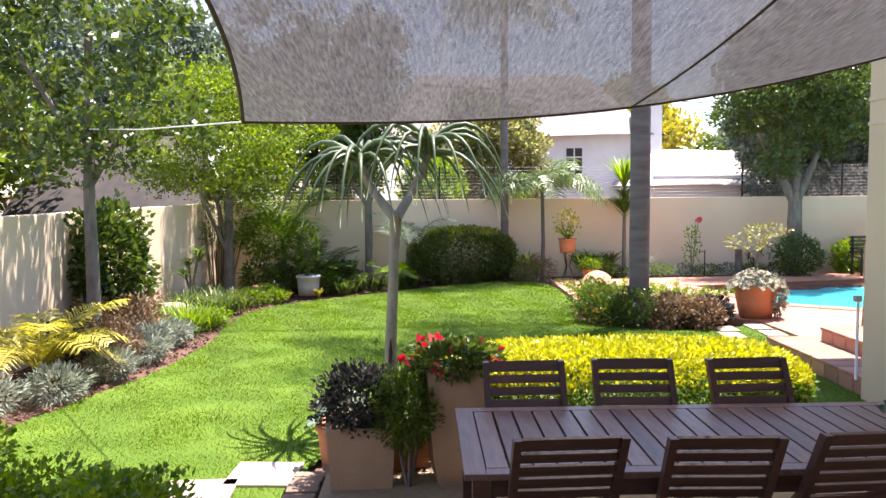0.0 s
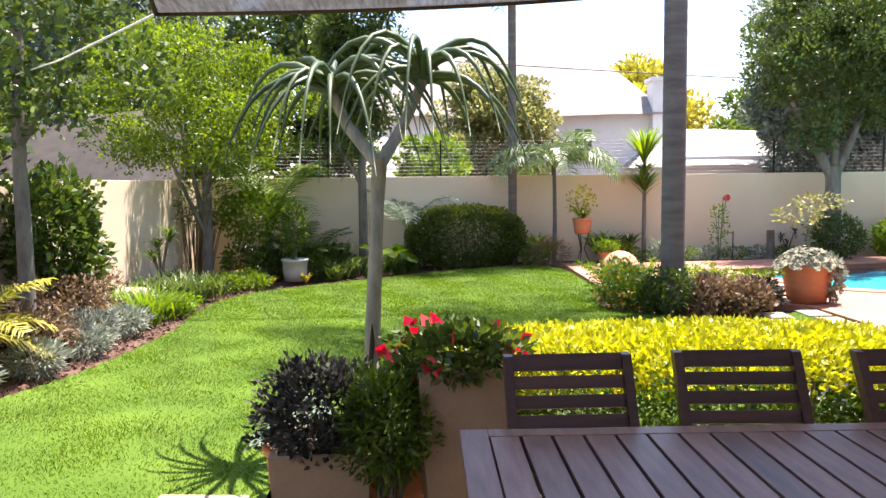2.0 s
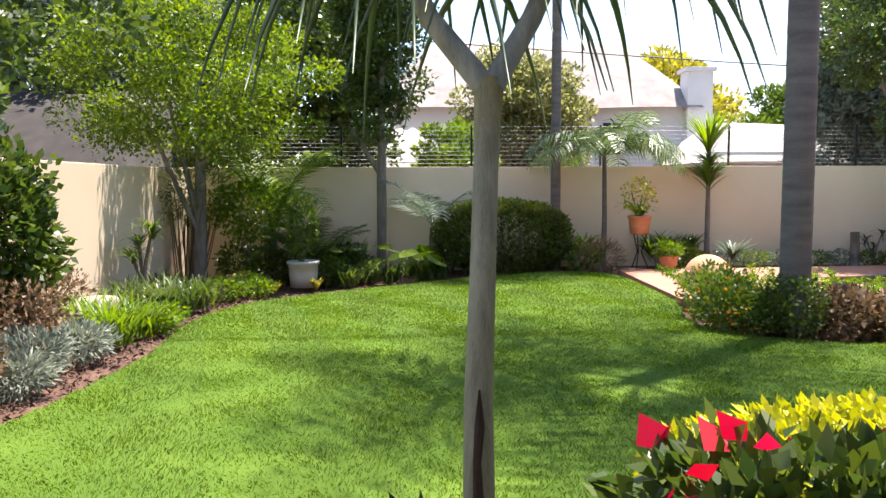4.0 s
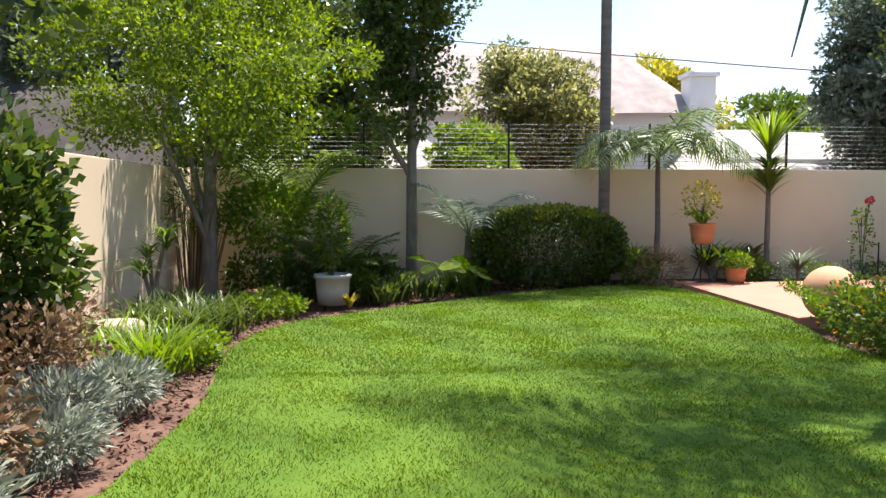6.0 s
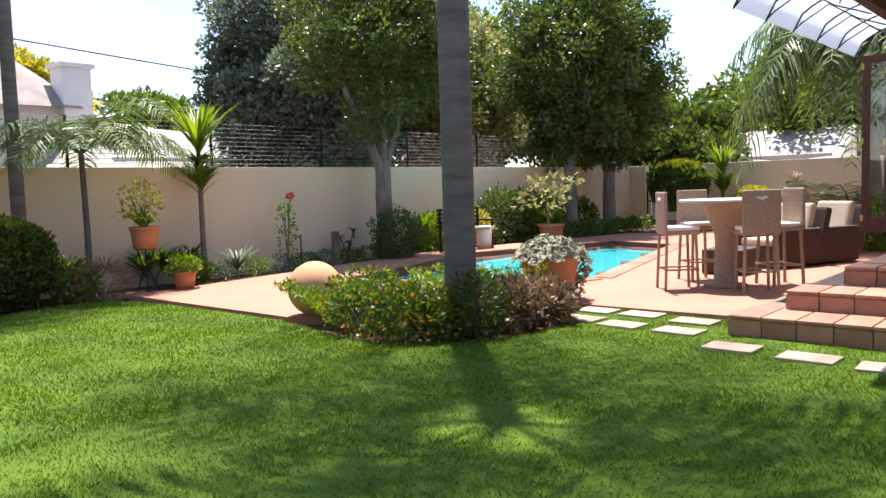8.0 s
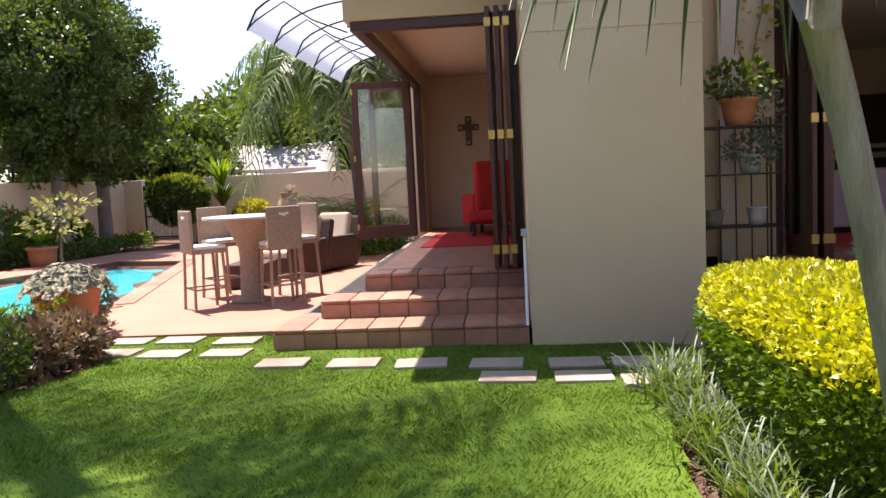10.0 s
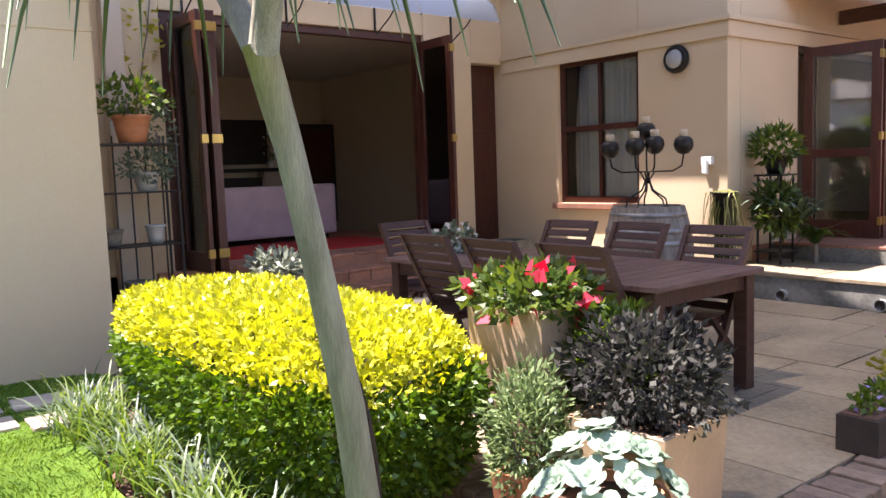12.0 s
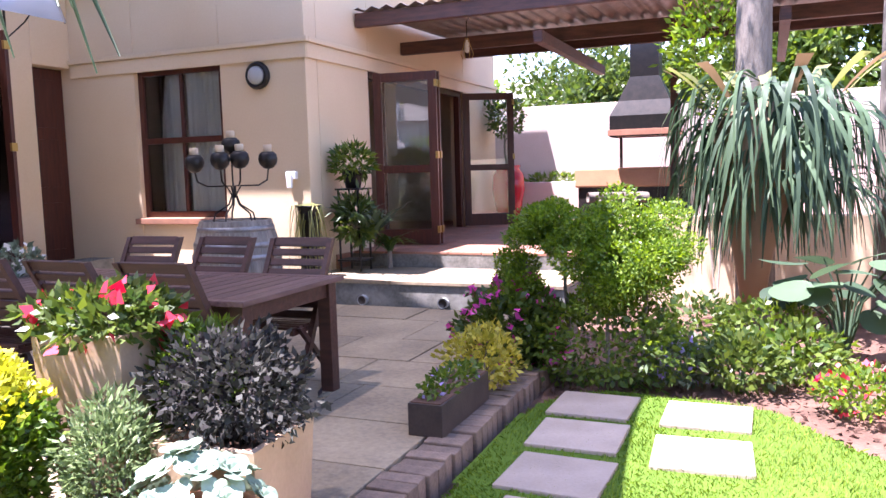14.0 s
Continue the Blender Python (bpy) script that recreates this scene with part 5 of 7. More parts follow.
# ---------- west bed ----------
G = ground
cycad((-4.25, 8.7, 0), 15, 0.95, L_YELLOW, "cycad with yellowing fronds in the bed", 1.3, 0.9, 0.26)
shrub((-3.85, 9.5, 0), (0.42, 0.4, 0.3), 1500, L_BRONZE, "dry bronze flowering bush in the bed", 0.06, 0.035)
shrub((-4.35, 9.6, 0), (0.45, 0.4, 0.28), 1300, L_PURPLE, "dark purple-leaved bush in the bed", 0.07, 0.04)
for x, y, r in ((-3.75, 8.0, 0.3), (-3.6, 9.05, 0.26), (-3.7, 10.5, 0.3), (-3.55, 11.1, 0.26), (-4.2, 7.4, 0.35), (-3.5, 9.9, 0.24)):
    shrub((x, y, 0), (r, r, r * 0.6), 1200, L_SILVER, "low silver lavender cushion at the lawn edge", 0.08, 0.018, "lavender", group="lavender cushions", spread=0.35)
for x, y in ((-3.85, 12.0), (-3.6, 12.4), (-4.1, 12.5), (-3.6, 11.9)):
    tuft("lily_clump", (x, y, G(x, y)), 110, 0.55, 0.02, 0.75, L_FRESH, "arching lime-green strap-leaved clump", group="lime strap-leaved clumps", spread=0.09)
for x, y in ((-4.5, 11.6), (-4.6, 12.4), (-4.1, 11.2), (-4.55, 10.9), (-4.75, 13.2)):
    shrub((x, y, G(x, y)), (0.4, 0.4, 0.35), 1200, L_BRONZE, "faded brown-pink flowering bush", 0.06, 0.035, group="faded flowering bushes")
for x, y in ((-3.7, 13.9), (-4.0, 14.4), (-3.6, 14.6), (-4.3, 14.0), (-3.75, 15.2), (-4.4, 14.9), (-4.3, 15.7)):
    tuft("agapanthus", (x, y, G(x, y)), 110, 0.52, 0.03, 0.8, L_DARK, "dark green strap-leaved agapanthus clump", group="agapanthus clumps", spread=0.1)
for x, y, r in ((-3.5, 13.1, 0.25), (-3.4, 12.7, 0.2), (-3.45, 15.7, 0.3), (-3.05, 16.1, 0.25), (-3.3, 16.5, 0.3)):
    shrub((x, y, G(x, y)), (r, r, r * 0.55), 700, L_FRESH, "low light green border plant", 0.06, 0.035, "border_plant", group="low border plants")
spiky((-4.5, 15.3, -0.1), 1.05, 46, 0.5, L_MID, "branched dracaena with dark spiky heads", heads=3, width=0.026)
stone = thing("stepping_stone_stack", "pale round stone birdbath foot in the bed", "stone", (-4.15, 12.9, -0.05))
lathed("drum", [(0.2, 0), (0.24, 0.1), (0.24, 0.3), (0.22, 0.34), (0.02, 0.35)], SLAB, stone, 18)
# ivy mound on the side wall
shrub((-4.6, 11.7, 0), (0.5, 0.75, 0.95), 4200, L_DARK, "dense dark ivy mound climbing the side wall", 0.11, 0.08, "ivy", z=1.05)
# corner canes and fresh palm
canes = thing("cane_clump", "tall dry cane clump in the wall corner", "plant", (-4.6, 17.9, -0.25))
for i in range(34):
    a, r = 2.4 * i, 0.07 * math.sqrt(i)
    part("cane", tube("cane", bend((math.cos(a) * r * 0.5, math.sin(a) * r, 0), (math.cos(a) * r * 1.2 + 0.1, math.sin(a) * r * 1.1, random.uniform(1.2, 1.9)), 3, 0.02, i), [0.014, 0.012, 0.01, 0.006], L_BRONZE, 5), None, canes)
foliage("leaves", [((0.1, 0, 1.7), (0.75, 0.6, 0.6), 1500)], 0.13, 0.02, L_MID, canes)
ap = cycad((-3.3, 18.6, -0.2), 13, 1.5, L_FRESH, "bright fresh green feather palm by the wall", 1.7, 1.05, 0.45, 1.1, 30, "feather_palm")
shrub((-3.55, 18.2, -0.2), (0.75, 0.5, 0.55), 2200, L_FRESH, "bright leafy shrub against the wall", 0.09, 0.05, z=1.3)
for x, y in ((-3.9, 18.5), (-3.2, 17.7), (-1.9, 18.3)):
    shrub((x, y, -0.2), (0.4, 0.35, 0.35), 900, L_DARK, "dark shade plant in the back bed", 0.09, 0.05, group="dark shade plants")
pot((-2.5, 17.05, -0.13), 0.25, 0.43, GREYPOT, "pale grey plastic tub with a leafy plant", taper=0.85)
lp = shrub((-2.5, 17.05, 0.25), (0.22, 0.22, 0.5), 700, L_MID, "tall leafy plant growing in the grey tub", 0.12, 0.04, "tub_plant", z=0.65, flower=F_YELLOW, nf=8, fsize=0.09)
cycad((-2.55, 18.15, -0.15), 20, 1.15, L_DARK, "large dark cycad behind the grey tub", 1.0, 0.5, 0.2, 0.25, 34)
for x, y in ((-3.05, 16.75), (-2.85, 16.45), (-2.25, 16.75)):
    spiky((x, y, G(x, y)), 0.0, 26, 0.24, L_YELLOW, "small bright yellow bromeliad", 0.045, droop=0.5, name="bromeliad", up=2.2)
pot((-3.55, 16.9, -0.15), 0.16, 0.24, POT, "small terracotta pot in the bed")
broadleaf((-0.85, 18.05, -0.1), 12, 0.45, L_FRESH, "broad-leaved bright green plant in the back bed", 0.55)
for x, y in ((-1.5, 17.75), (-1.1, 17.5), (-0.55, 17.75), (-0.3, 17.95), (-1.8, 17.3), (-0.7, 18.4)):
    tuft("agapanthus", (x, y, G(x, y)), 80, 0.42, 0.028, 0.8, L_DARK, "dark green strap-leaved agapanthus clump", group="agapanthus clumps", spread=0.09)
cycad((-0.35, 18.85, 0), 10, 1.1, L_GREY, "silvery feather palm against the wall", 1.5, 1.0, 0.34, 0.75, 24, "feather_palm")
# slender palm, basket stand, dracaena and low planting along the north wall
qp = thing("palm_tree", "young slender palm with arching feathery fronds", "palm tree", (2.85, 18.85, 0))
part("trunk", tube("trunk", [(0, 0, -0.1), (0.02, 0, 0.9), (0, 0, 2.05)], [0.06, 0.045, 0.04], PALMBARK, 10), None, qp)
fronds(qp, (0, 0, 2.05), 14, 1.5, 1.15, 1.15, 0.42, 0.035, L_PALM, 34, 0.5)
spiky((2.6, 18.5, 0), 0.35, 40, 0.6, L_DARK, "dark spiky leaved plant by the wall", 0.05, droop=0.6, name="strap_plant", heads=2)
shrub((2.6, 18.0, 0), (0.4, 0.3, 0.26), 900, L_BRONZE, "reddish dry grass clump by the terrace", 0.16, 0.01, "grass_clump", spread=0.3)
st = thing("plant_stand", "black iron stand holding a clay basket pot", "plant stand", (3.3, 18.0, 0.04))
for a in (0, 120, 240):
    q = Matrix.Rotation(radians(a), 3, 'Z')
    part("leg", tube("leg", [q @ Vector((0.17, 0, 0)), q @ Vector((0.04, 0, 0.3)), q @ Vector((0.14, 0, 0.62))], [0.011] * 3, IRON, 6), None, st)
part("ring", tube("ring", [(0.15 * math.cos(a), 0.15 * math.sin(a), 0.62) for a in [2 * math.pi * i / 16 for i in range(17)]], [0.009] * 17, IRON, 5), None, st)
pot((3.3, 18.0, 0.66), 0.2, 0.32, POT, "clay basket pot on an iron stand", taper=0.8)
spiky((3.3, 18.0, 0.93), 0.0, 34, 0.55, L_FRESH, "arching fern in the clay basket pot", 0.05, droop=0.9, name="fern", up=2.0)
shrub((3.3, 18.05, 1.0), (0.3, 0.25, 0.3), 260, L_YELLOW, "yellow flowering sprays above the basket pot", 0.07, 0.05, "flower_sprays", z=0.35)
pot((3.75, 17.75, 0.045), 0.17, 0.25, POT, "small terracotta pot on the pool terrace")
shrub((3.75, 17.75, 0.25), (0.24, 0.22, 0.14), 800, L_FRESH, "yellow-green trailing plant in a small pot", 0.06, 0.035, "pot_plant")
spiky((4.85, 18.95, 0), 1.6, 130, 0.75, L_MID, "tall spiky dracaena above the garden wall", 0.035, 0.055, 0.5, heads=1, up=1.6)
spiky((4.85, 18.95, 0), 1.95, 90, 0.65, L_MID, "tall spiky dracaena above the garden wall", 0.035, 0.045, 0.5, heads=1, up=1.2)
spiky((4.85, 18.95, 0), 2.25, 130, 0.8, L_FRESH, "tall spiky dracaena above the garden wall", 0.035, 0.05, 0.4, heads=1, up=2.0)
spiky((5.15, 18.45, 0), 0.2, 60, 0.6, L_GREY, "grey-green yucca rosette by the terrace", 0.04, droop=0.35, name="yucca", up=1.4)
for i in range(9):
    x = 4.6 + 0.55 * i
    shrub((x, 18.75, 0.0), (0.34, 0.2, 0.15), 520, L_GREY if i % 2 else L_MID, "low grey-green ground cover along the wall", 0.05, 0.03, "ground_cover_plant", group="ground cover along the wall", stems=2)
rose = thing("rose_bush", "tall thin rose with one pink bloom", "plant", (6.45, 18.75, 0))
for i in range(4):
    part("stem", tube("stem", bend((0, 0, 0), (0.09 * i - 0.1, 0.03 * i, 1.0 + 0.1 * i), 5, 0.02, i), [0.008] * 6, L_MID, 5), None, rose)
foliage("leaves", [((0, 0, 0.7), (0.22, 0.15, 0.55), 170)], 0.07, 0.045, L_FRESH, rose)
foliage("bloom", [((0.17, 0.09, 1.34), (0.06, 0.06, 0.05), 60)], 0.05, 0.05, F_RED, rose)
stump = thing("wooden_post", "short weathered wooden post in the bed", "post", (7.55, 18.7, -0.05))
part("body", tube("body", [(0, 0, 0), (0.01, 0, 0.35), (0, 0, 0.68)], [0.09, 0.085, 0.08], BARK, 10), None, stump)
stake = thing("garden_stake", "thin dark garden stake", "stake", (6.75, 18.75, 0))
part("rod", tube("rod", [(0, 0, 0), (0, 0, 0.62)], [0.014, 0.012], IRON, 6), None, stake)
spiky((8.0, 18.85, 0), 0.6, 24, 0.3, L_PURPLE, "thin dark red cordyline by the wall", 0.025, 0.02, heads=3, name="cordyline")
shrub((8.75, 18.2, 0), (0.6, 0.45, 0.5), 2400, L_DARK, "dark rounded shrub at the foot of a tree", 0.08, 0.04, z=0.5)


def garden_bench(at, rz):
    t = thing("garden_bench", "dark green slatted garden bench with iron ends", "bench", at, rz)
    for i in range(5):
        part("seat_slat", box(-0.7, -0.2 + 0.085 * i, 0.42, 0.7, -0.13 + 0.085 * i, 0.445, 0.004), TEAK, t)
        part("back_slat", box(-0.7, 0.24, 0.5 + 0.085 * i, 0.7, 0.265, 0.565 + 0.085 * i, 0.004), TEAK, t)
    for x in (-0.66, 0.62):
        part("end_frame", box(x, -0.2, 0, x + 0.04, -0.16, 0.62, 0.004), IRON, t)
        part("end_frame", box(x, 0.2, 0, x + 0.04, 0.24, 0.9, 0.004), IRON, t)
        part("arm", box(x, -0.2, 0.6, x + 0.04, 0.22, 0.64, 0.006), IRON, t)
    return t


garden_bench((10.7, 18.0, 0.05), 0)
for i, (x, r, m, f) in enumerate(((10.4, 0.5, L_FRESH, None), (11.8, 0.55, L_YELLOW, None), (12.9, 0.8, L_DARK, F_WHITE), (13.9, 0.8, L_MID, F_RED), (14.8, 0.7, L_FRESH, None), (16.6, 0.6, L_MID, None))):
    shrub((x, 18.75, 0), (r, 0.42, r * 0.85), 1700, m, "leafy poolside shrub against the wall", 0.1, 0.06, flower=f, nf=40, fsize=0.09, group="poolside shrubs")
for i in range(7):
    shrub((14.5 + 0.75 * i, 18.2 - 0.03 * i, 0), (0.45, 0.3, 0.2), 450, L_MID, "low green border beyond the pool", 0.09, 0.05, "border_plant", group="low border plants", stems=2)
pot((13.6, 17.75, 0.03), 0.3, 0.42, POT, "square-rimmed terracotta pot beyond the pool", taper=0.85)
spiky((13.6, 17.75, 0.4), 0.1, 44, 0.6, L_FRESH, "small fan palm in a terracotta pot", 0.05, droop=0.45, name="fan_palm", up=1.6)
pot((11.3, 18.0, 0.03), 0.2, 0.5, WHITE, "white pot beside the bench", taper=0.8)

# ---------- palm bed ----------
for x, y, r in ((2.85, 12.95, 0.42), (2.75, 12.35, 0.36), (3.15, 13.35, 0.3), (2.95, 12.05, 0.3)):
    shrub((x, y, 0), (r, r, r * 0.75), 1500, L_MID, "leafy bush dotted with orange flowers", 0.06, 0.035, "flowering_bush", F_ORANGE, 60, 0.045, group="orange-flowered bushes")
shrub((3.2, 11.85, 0), (0.36, 0.3, 0.32), 1300, L_DARK, "dark shaded bush at the palm's foot", 0.06, 0.035)
for x, y, r in ((3.75, 11.85, 0.36), (4.2, 11.75, 0.33), (4.5, 12.05, 0.3), (3.95, 12.25, 0.3)):
    shrub((x, y, 0), (r, r, r * 0.7), 1100, L_BRONZE if r > 0.32 else L_PURPLE, "pinkish bronze-leaved bush under the tall palm", 0.08, 0.05, group="bronze bushes")
for x, y in ((3.3, 13.0), (3.75, 12.8), (4.15, 12.75), (2.95, 13.6), (4.35, 12.5)):
    t = thing("foxtail_fern", "bright green foxtail fern with upright plumes", "fern", (x, y, 0), 0, "foxtail ferns")
    for k in range(15):
        a, L = 2.4 * k, random.uniform(0.8, 1.1)
        path = arch((0, 0, 0), a, L * 0.62, 1.35, 0.55, 6)
        pp = np.concatenate([np.array([[*path[q].lerp(path[q + 1], s)]]) for q in range(6) for s in rng.uniform(0, 1, 16)])
        part("plume", quads_mesh("plume", leaf_quads(pp, rng.normal(0, 1, (len(pp), 3)), 0.075, 0.018, 0.3), L_FRESH), None, t)
ball = thing("clay_ball", "large fired clay ball ornament with a slit", "ornament", (3.12, 14.05, 0.04))
lathed("ball", [(0.001, 0.0), (0.1, 0.012)] + [(0.3 * math.sin(a), 0.3 - 0.3 * math.cos(a)) for a in [0.5 + 0.165 * i for i in range(15)]] + [(0.06, 0.595), (0.001, 0.6)], BALLM, ball, 40)
# no cut in the ball: a dark bar paints the slit's inner shade
part("slit", box(-0.12, -0.305, 0.36, 0.1, -0.24, 0.38), DARKINT, ball)
big = pot((5.3, 12.4, 0.045), 0.35, 0.56, POT, "large terracotta pot brimming with succulents", taper=0.7)
rosettes((5.3, 12.4, 0.54), 60, 0.42, 0.11, L_PALESUCC, "grey-green succulents spilling over the pot rim", h=0.24)
shrub((5.55, 12.25, 0.1), (0.16, 0.2, 0.3), 500, L_SILVER, "grey trailing plant hanging down the pot", 0.07, 0.05, "trailing_plant", z=0.3)
sap = thing("sapling", "thin sapling with airy yellow-green leaves", "plant", (5.3, 12.4, 0.5))
part("stem", tube("stem", [(0, 0, 0), (0.01, 0.02, 0.4), (0.03, 0, 0.75)], [0.018, 0.014, 0.008], BARK, 6), None, sap)
foliage("leaves", [((-0.12, 0, 0.75), (0.35, 0.3, 0.13), 130), ((0.18, 0, 0.92), (0.35, 0.25, 0.1), 110)], 0.08, 0.04, L_OLIVE, sap)


# ---------- pool furniture ----------
def bar_stool():
    t = thing("bar_stool", "pale woven wicker bar stool with white cushion", "bar stool", (0, 0, 0), 0, "stools round the bar table")
    for x in (-0.19, 0.16):
        for y in (-0.19, 0.16):
            part("leg", mesh_from("leg", *beam((x * 1.15, y * 1.15, 0), (x, y, 0.72), 0.03, 0.03), WICKER), None, t)
    for z in (0.25,):
        for y in (-0.2, 0.18):
            part("footrest", box(-0.2, y, z, 0.2, y + 0.022, z + 0.022, 0.003), WICKER, t)
        for x in (-0.2, 0.18):
            part("footrest", box(x, -0.2, z, x + 0.022, 0.2, z + 0.022, 0.003), WICKER, t)
    part("seat", box(-0.21, -0.21, 0.69, 0.21, 0.21, 0.74, 0.015), WICKER, t)
    part("cushion", box(-0.2, -0.19, 0.74, 0.2, 0.21, 0.79, 0.02), CURTAIN, t, "white seat cushion")
    part("backrest", box(-0.22, -0.23, 0.7, 0.22, -0.19, 1.22, 0.018), WICKER, t)
    part("grip", tube("grip", [(-0.06, -0.225, 1.14), (0, -0.232, 1.12), (0.06, -0.225, 1.14)], [0.014, 0.02, 0.014], WHITE, 6), None, t)
    return t


bt = thing("bar_table", "round wicker bar table with flared top", "table", (7.35, 11.1, 0.045))
lathed("pedestal", [(0.26, 0), (0.27, 0.03), (0.15, 0.05), (0.13, 0.55), (0.14, 0.7), (0.3, 1.05), (0.33, 1.07)], WICKER, bt, 28)
lathed("tabletop", [(0.34, 1.07), (0.56, 1.075), (0.57, 1.09), (0.56, 1.11), (0.01, 1.112)], GREYPOT, bt, 40)
bs = bar_stool()
bs.matrix_basis = pose(6.85, 11.5, 0.045, 0, 0, -140)
for x, y, a in ((7.0, 10.6, -55), (7.85, 11.65, 140), (7.8, 10.6, 50)):
    copy_thing(bs, pose(x, y, 0.045, 0, 0, a))


def lounge_chair():
    t = thing("lounge_chair", "dark wicker lounge chair with beige cushions", "armchair", (0, 0, 0), 0, "poolside lounge chairs")
    part("base", box(-0.36, -0.4, 0.06, 0.36, 0.42, 0.32, 0.03), DARKWICKER, t)
    for x in (-0.46, 0.34):
        part("arm", box(x, -0.42, 0.03, x + 0.12, 0.45, 0.58, 0.05), DARKWICKER, t)
    b = part("backrest", box(-0.44, -0.06, 0.0, 0.44, 0.06, 0.78, 0.04), DARKWICKER, t)
    b.matrix_basis = pose(0, -0.42, 0.12, 14)
    part("seat_cushion", box(-0.335, -0.34, 0.322, 0.335, 0.42, 0.43, 0.04), CUSHION, t, "beige seat cushion")
    c = part("back_cushion", box(-0.33, -0.06, 0, 0.33, 0.07, 0.52, 0.05), CUSHION, t, "beige back cushion")
    c.matrix_basis = pose(0, -0.3, 0.44, 14)
    return t


lc = lounge_chair()
lc.matrix_basis = pose(10.1, 11.35, 0.045, 0, 0, 62)
copy_thing(lc, pose(10.9, 11.0, 0.045, 0, 0, 62))
ct = thing("coffee_table", "low dark wicker coffee table", "table", (8.9, 11.6, 0.045))
part("body", box(-0.4, -0.3, 0, 0.4, 0.3, 0.36, 0.03), DARKWICKER, ct)
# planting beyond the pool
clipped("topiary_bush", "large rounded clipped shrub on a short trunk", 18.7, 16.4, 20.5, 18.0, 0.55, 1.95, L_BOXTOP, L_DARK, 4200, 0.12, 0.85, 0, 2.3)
spiky((19.6, 15.9, 0), 1.1, 80, 0.75, L_MID, "spiky dracaena by the pool wall", 0.06, 0.06, 0.4, up=2.0)
spiky((19.6, 15.9, 0), 1.7, 60, 0.7, L_FRESH, "spiky dracaena by the pool wall", 0.06, 0.05, 0.35, up=2.2)
clipped("topiary_bush", "small golden clipped dome by the pool wall", 18.9, 14.5, 20.0, 15.5, 0.1, 1.15, L_YELLOW, L_MID, 2200, 0.1, 0.6, 0, 2.3)
clipped("topiary_bush", "low clipped dome by the pool wall", 17.4, 12.6, 18.5, 13.5, 0.0, 0.6, L_FRESH, L_MID, 1600, 0.09, 0.6, 0, 2.3)
urn = thing("clay_urn", "tall ochre clay urn by the pool wall", "urn", (19.8, 14.0, 0.4))
lathed("body", [(0.2, 0), (0.3, 0.15), (0.36, 0.4), (0.33, 0.65), (0.22, 0.82), (0.24, 0.88), (0.26, 0.9), (0.2, 0.9)], SANDPOT, urn, 28)
plinth = thing("plinth", "low plastered plinth under the urn", "plinth", (19.8, 14.0, -0.05))
part("block", box(-0.35, -0.35, 0, 0.35, 0.35, 0.45, 0.02), WALLP, plinth)
spiky((19.8, 14.0, 1.25), 0.0, 50, 0.5, L_BRONZE, "dry wispy grass in the urn", 0.02, droop=0.4, name="grass_tuft", up=1.6)
shrub((17.8, 13.9, 0), (0.5, 0.4, 0.3), 900, L_MID, "violet flowering border plant", 0.08, 0.05, "flowering_bush", F_LILAC, 160, 0.08)
pp = thing("palm_tree", "palm with long drooping fronds beside the sun room", "palm tree", (15.2, 11.0, 0))
part("trunk", tube("trunk", [(0, 0, -0.1), (-0.2, 0.1, 1.9), (-0.7, 0.35, 4.0)], [0.16, 0.12, 0.11], PALMBARK, 12), None, pp)
fronds(pp, (-0.7, 0.35, 4.0), 44, 2.3, 1.0, 1.5, 0.6, 0.06, L_PALM, 34, 0.9)
cycad((14.2, 11.2, 0), 16, 1.9, L_PALM, "low clump of arching palm fronds", 1.2, 0.9, 0.45, 0.3, 28, "feather_palm")
for x, y in ((13.2, 10.6), (14.0, 10.2), (13.4, 11.4)):
    shrub((x, y, 0.04), (0.5, 0.4, 0.35), 900, L_FRESH, "leafy border plant beside the sun room", 0.1, 0.06, "border_plant", group="low border plants")

# ---------- stepping stones ----------
def stepping(at, w, d, rz):
    t = thing("stepping_stone", "square sandy concrete stepping slab set in the grass", "stepping stone", (at[0], at[1], 0.0), rz, "stepping slabs")
    part("slab", box(-w / 2, -d / 2, -0.04, w / 2, d / 2, 0.035, 0.008), SLAB, t)


for x, y in ((3.87, 9.71), (3.79, 9.09), (3.72, 8.52), (3.65, 7.91), (3.6, 7.29), (3.58, 6.8), (3.6, 6.24), (3.21, 7.82), (3.17, 7.27), (3.04, 6.8), (4.47, 11.48), (4.36, 10.97), (4.33, 10.37), (4.99, 11.07), (4.87, 10.45), (5.0, 11.6)):
    stepping((x, y), 0.3, 0.42, random.uniform(-4, 4))
for x, y in ((-1.41, 3.1), (-1.44, 3.68), (-1.47, 4.28), (-2.09, 3.12), (-2.11, 3.78), (-1.6, 5.4), (-1.2, 5.75), (-1.55, 4.85)):
    stepping((x, y), 0.5, 0.48, random.uniform(-4, 4))

# more planting along the north wall
for x, y, m in ((2.3, 18.75, L_DARK), (4.3, 18.75, L_DARK), (3.9, 18.9, L_MID), (-1.95, 18.75, L_MID), (0.0, 18.95, L_MID)):
    spiky((x, y, ground(x, y) - 0.02), 0.3, 46, 0.6, m, "dark strap-leaved plant against the wall", 0.05, droop=0.55, name="strap_plant", heads=2, up=1.8)
for x, y in ((4.2, 18.3), (2.35, 18.2), (-3.0, 18.0), (-2.1, 17.5)):
    shrub((x, y, ground(x, y)), (0.32, 0.28, 0.24), 700, L_MID, "leafy green plant in the back bed", 0.08, 0.045, "border_plant", group="low border plants")

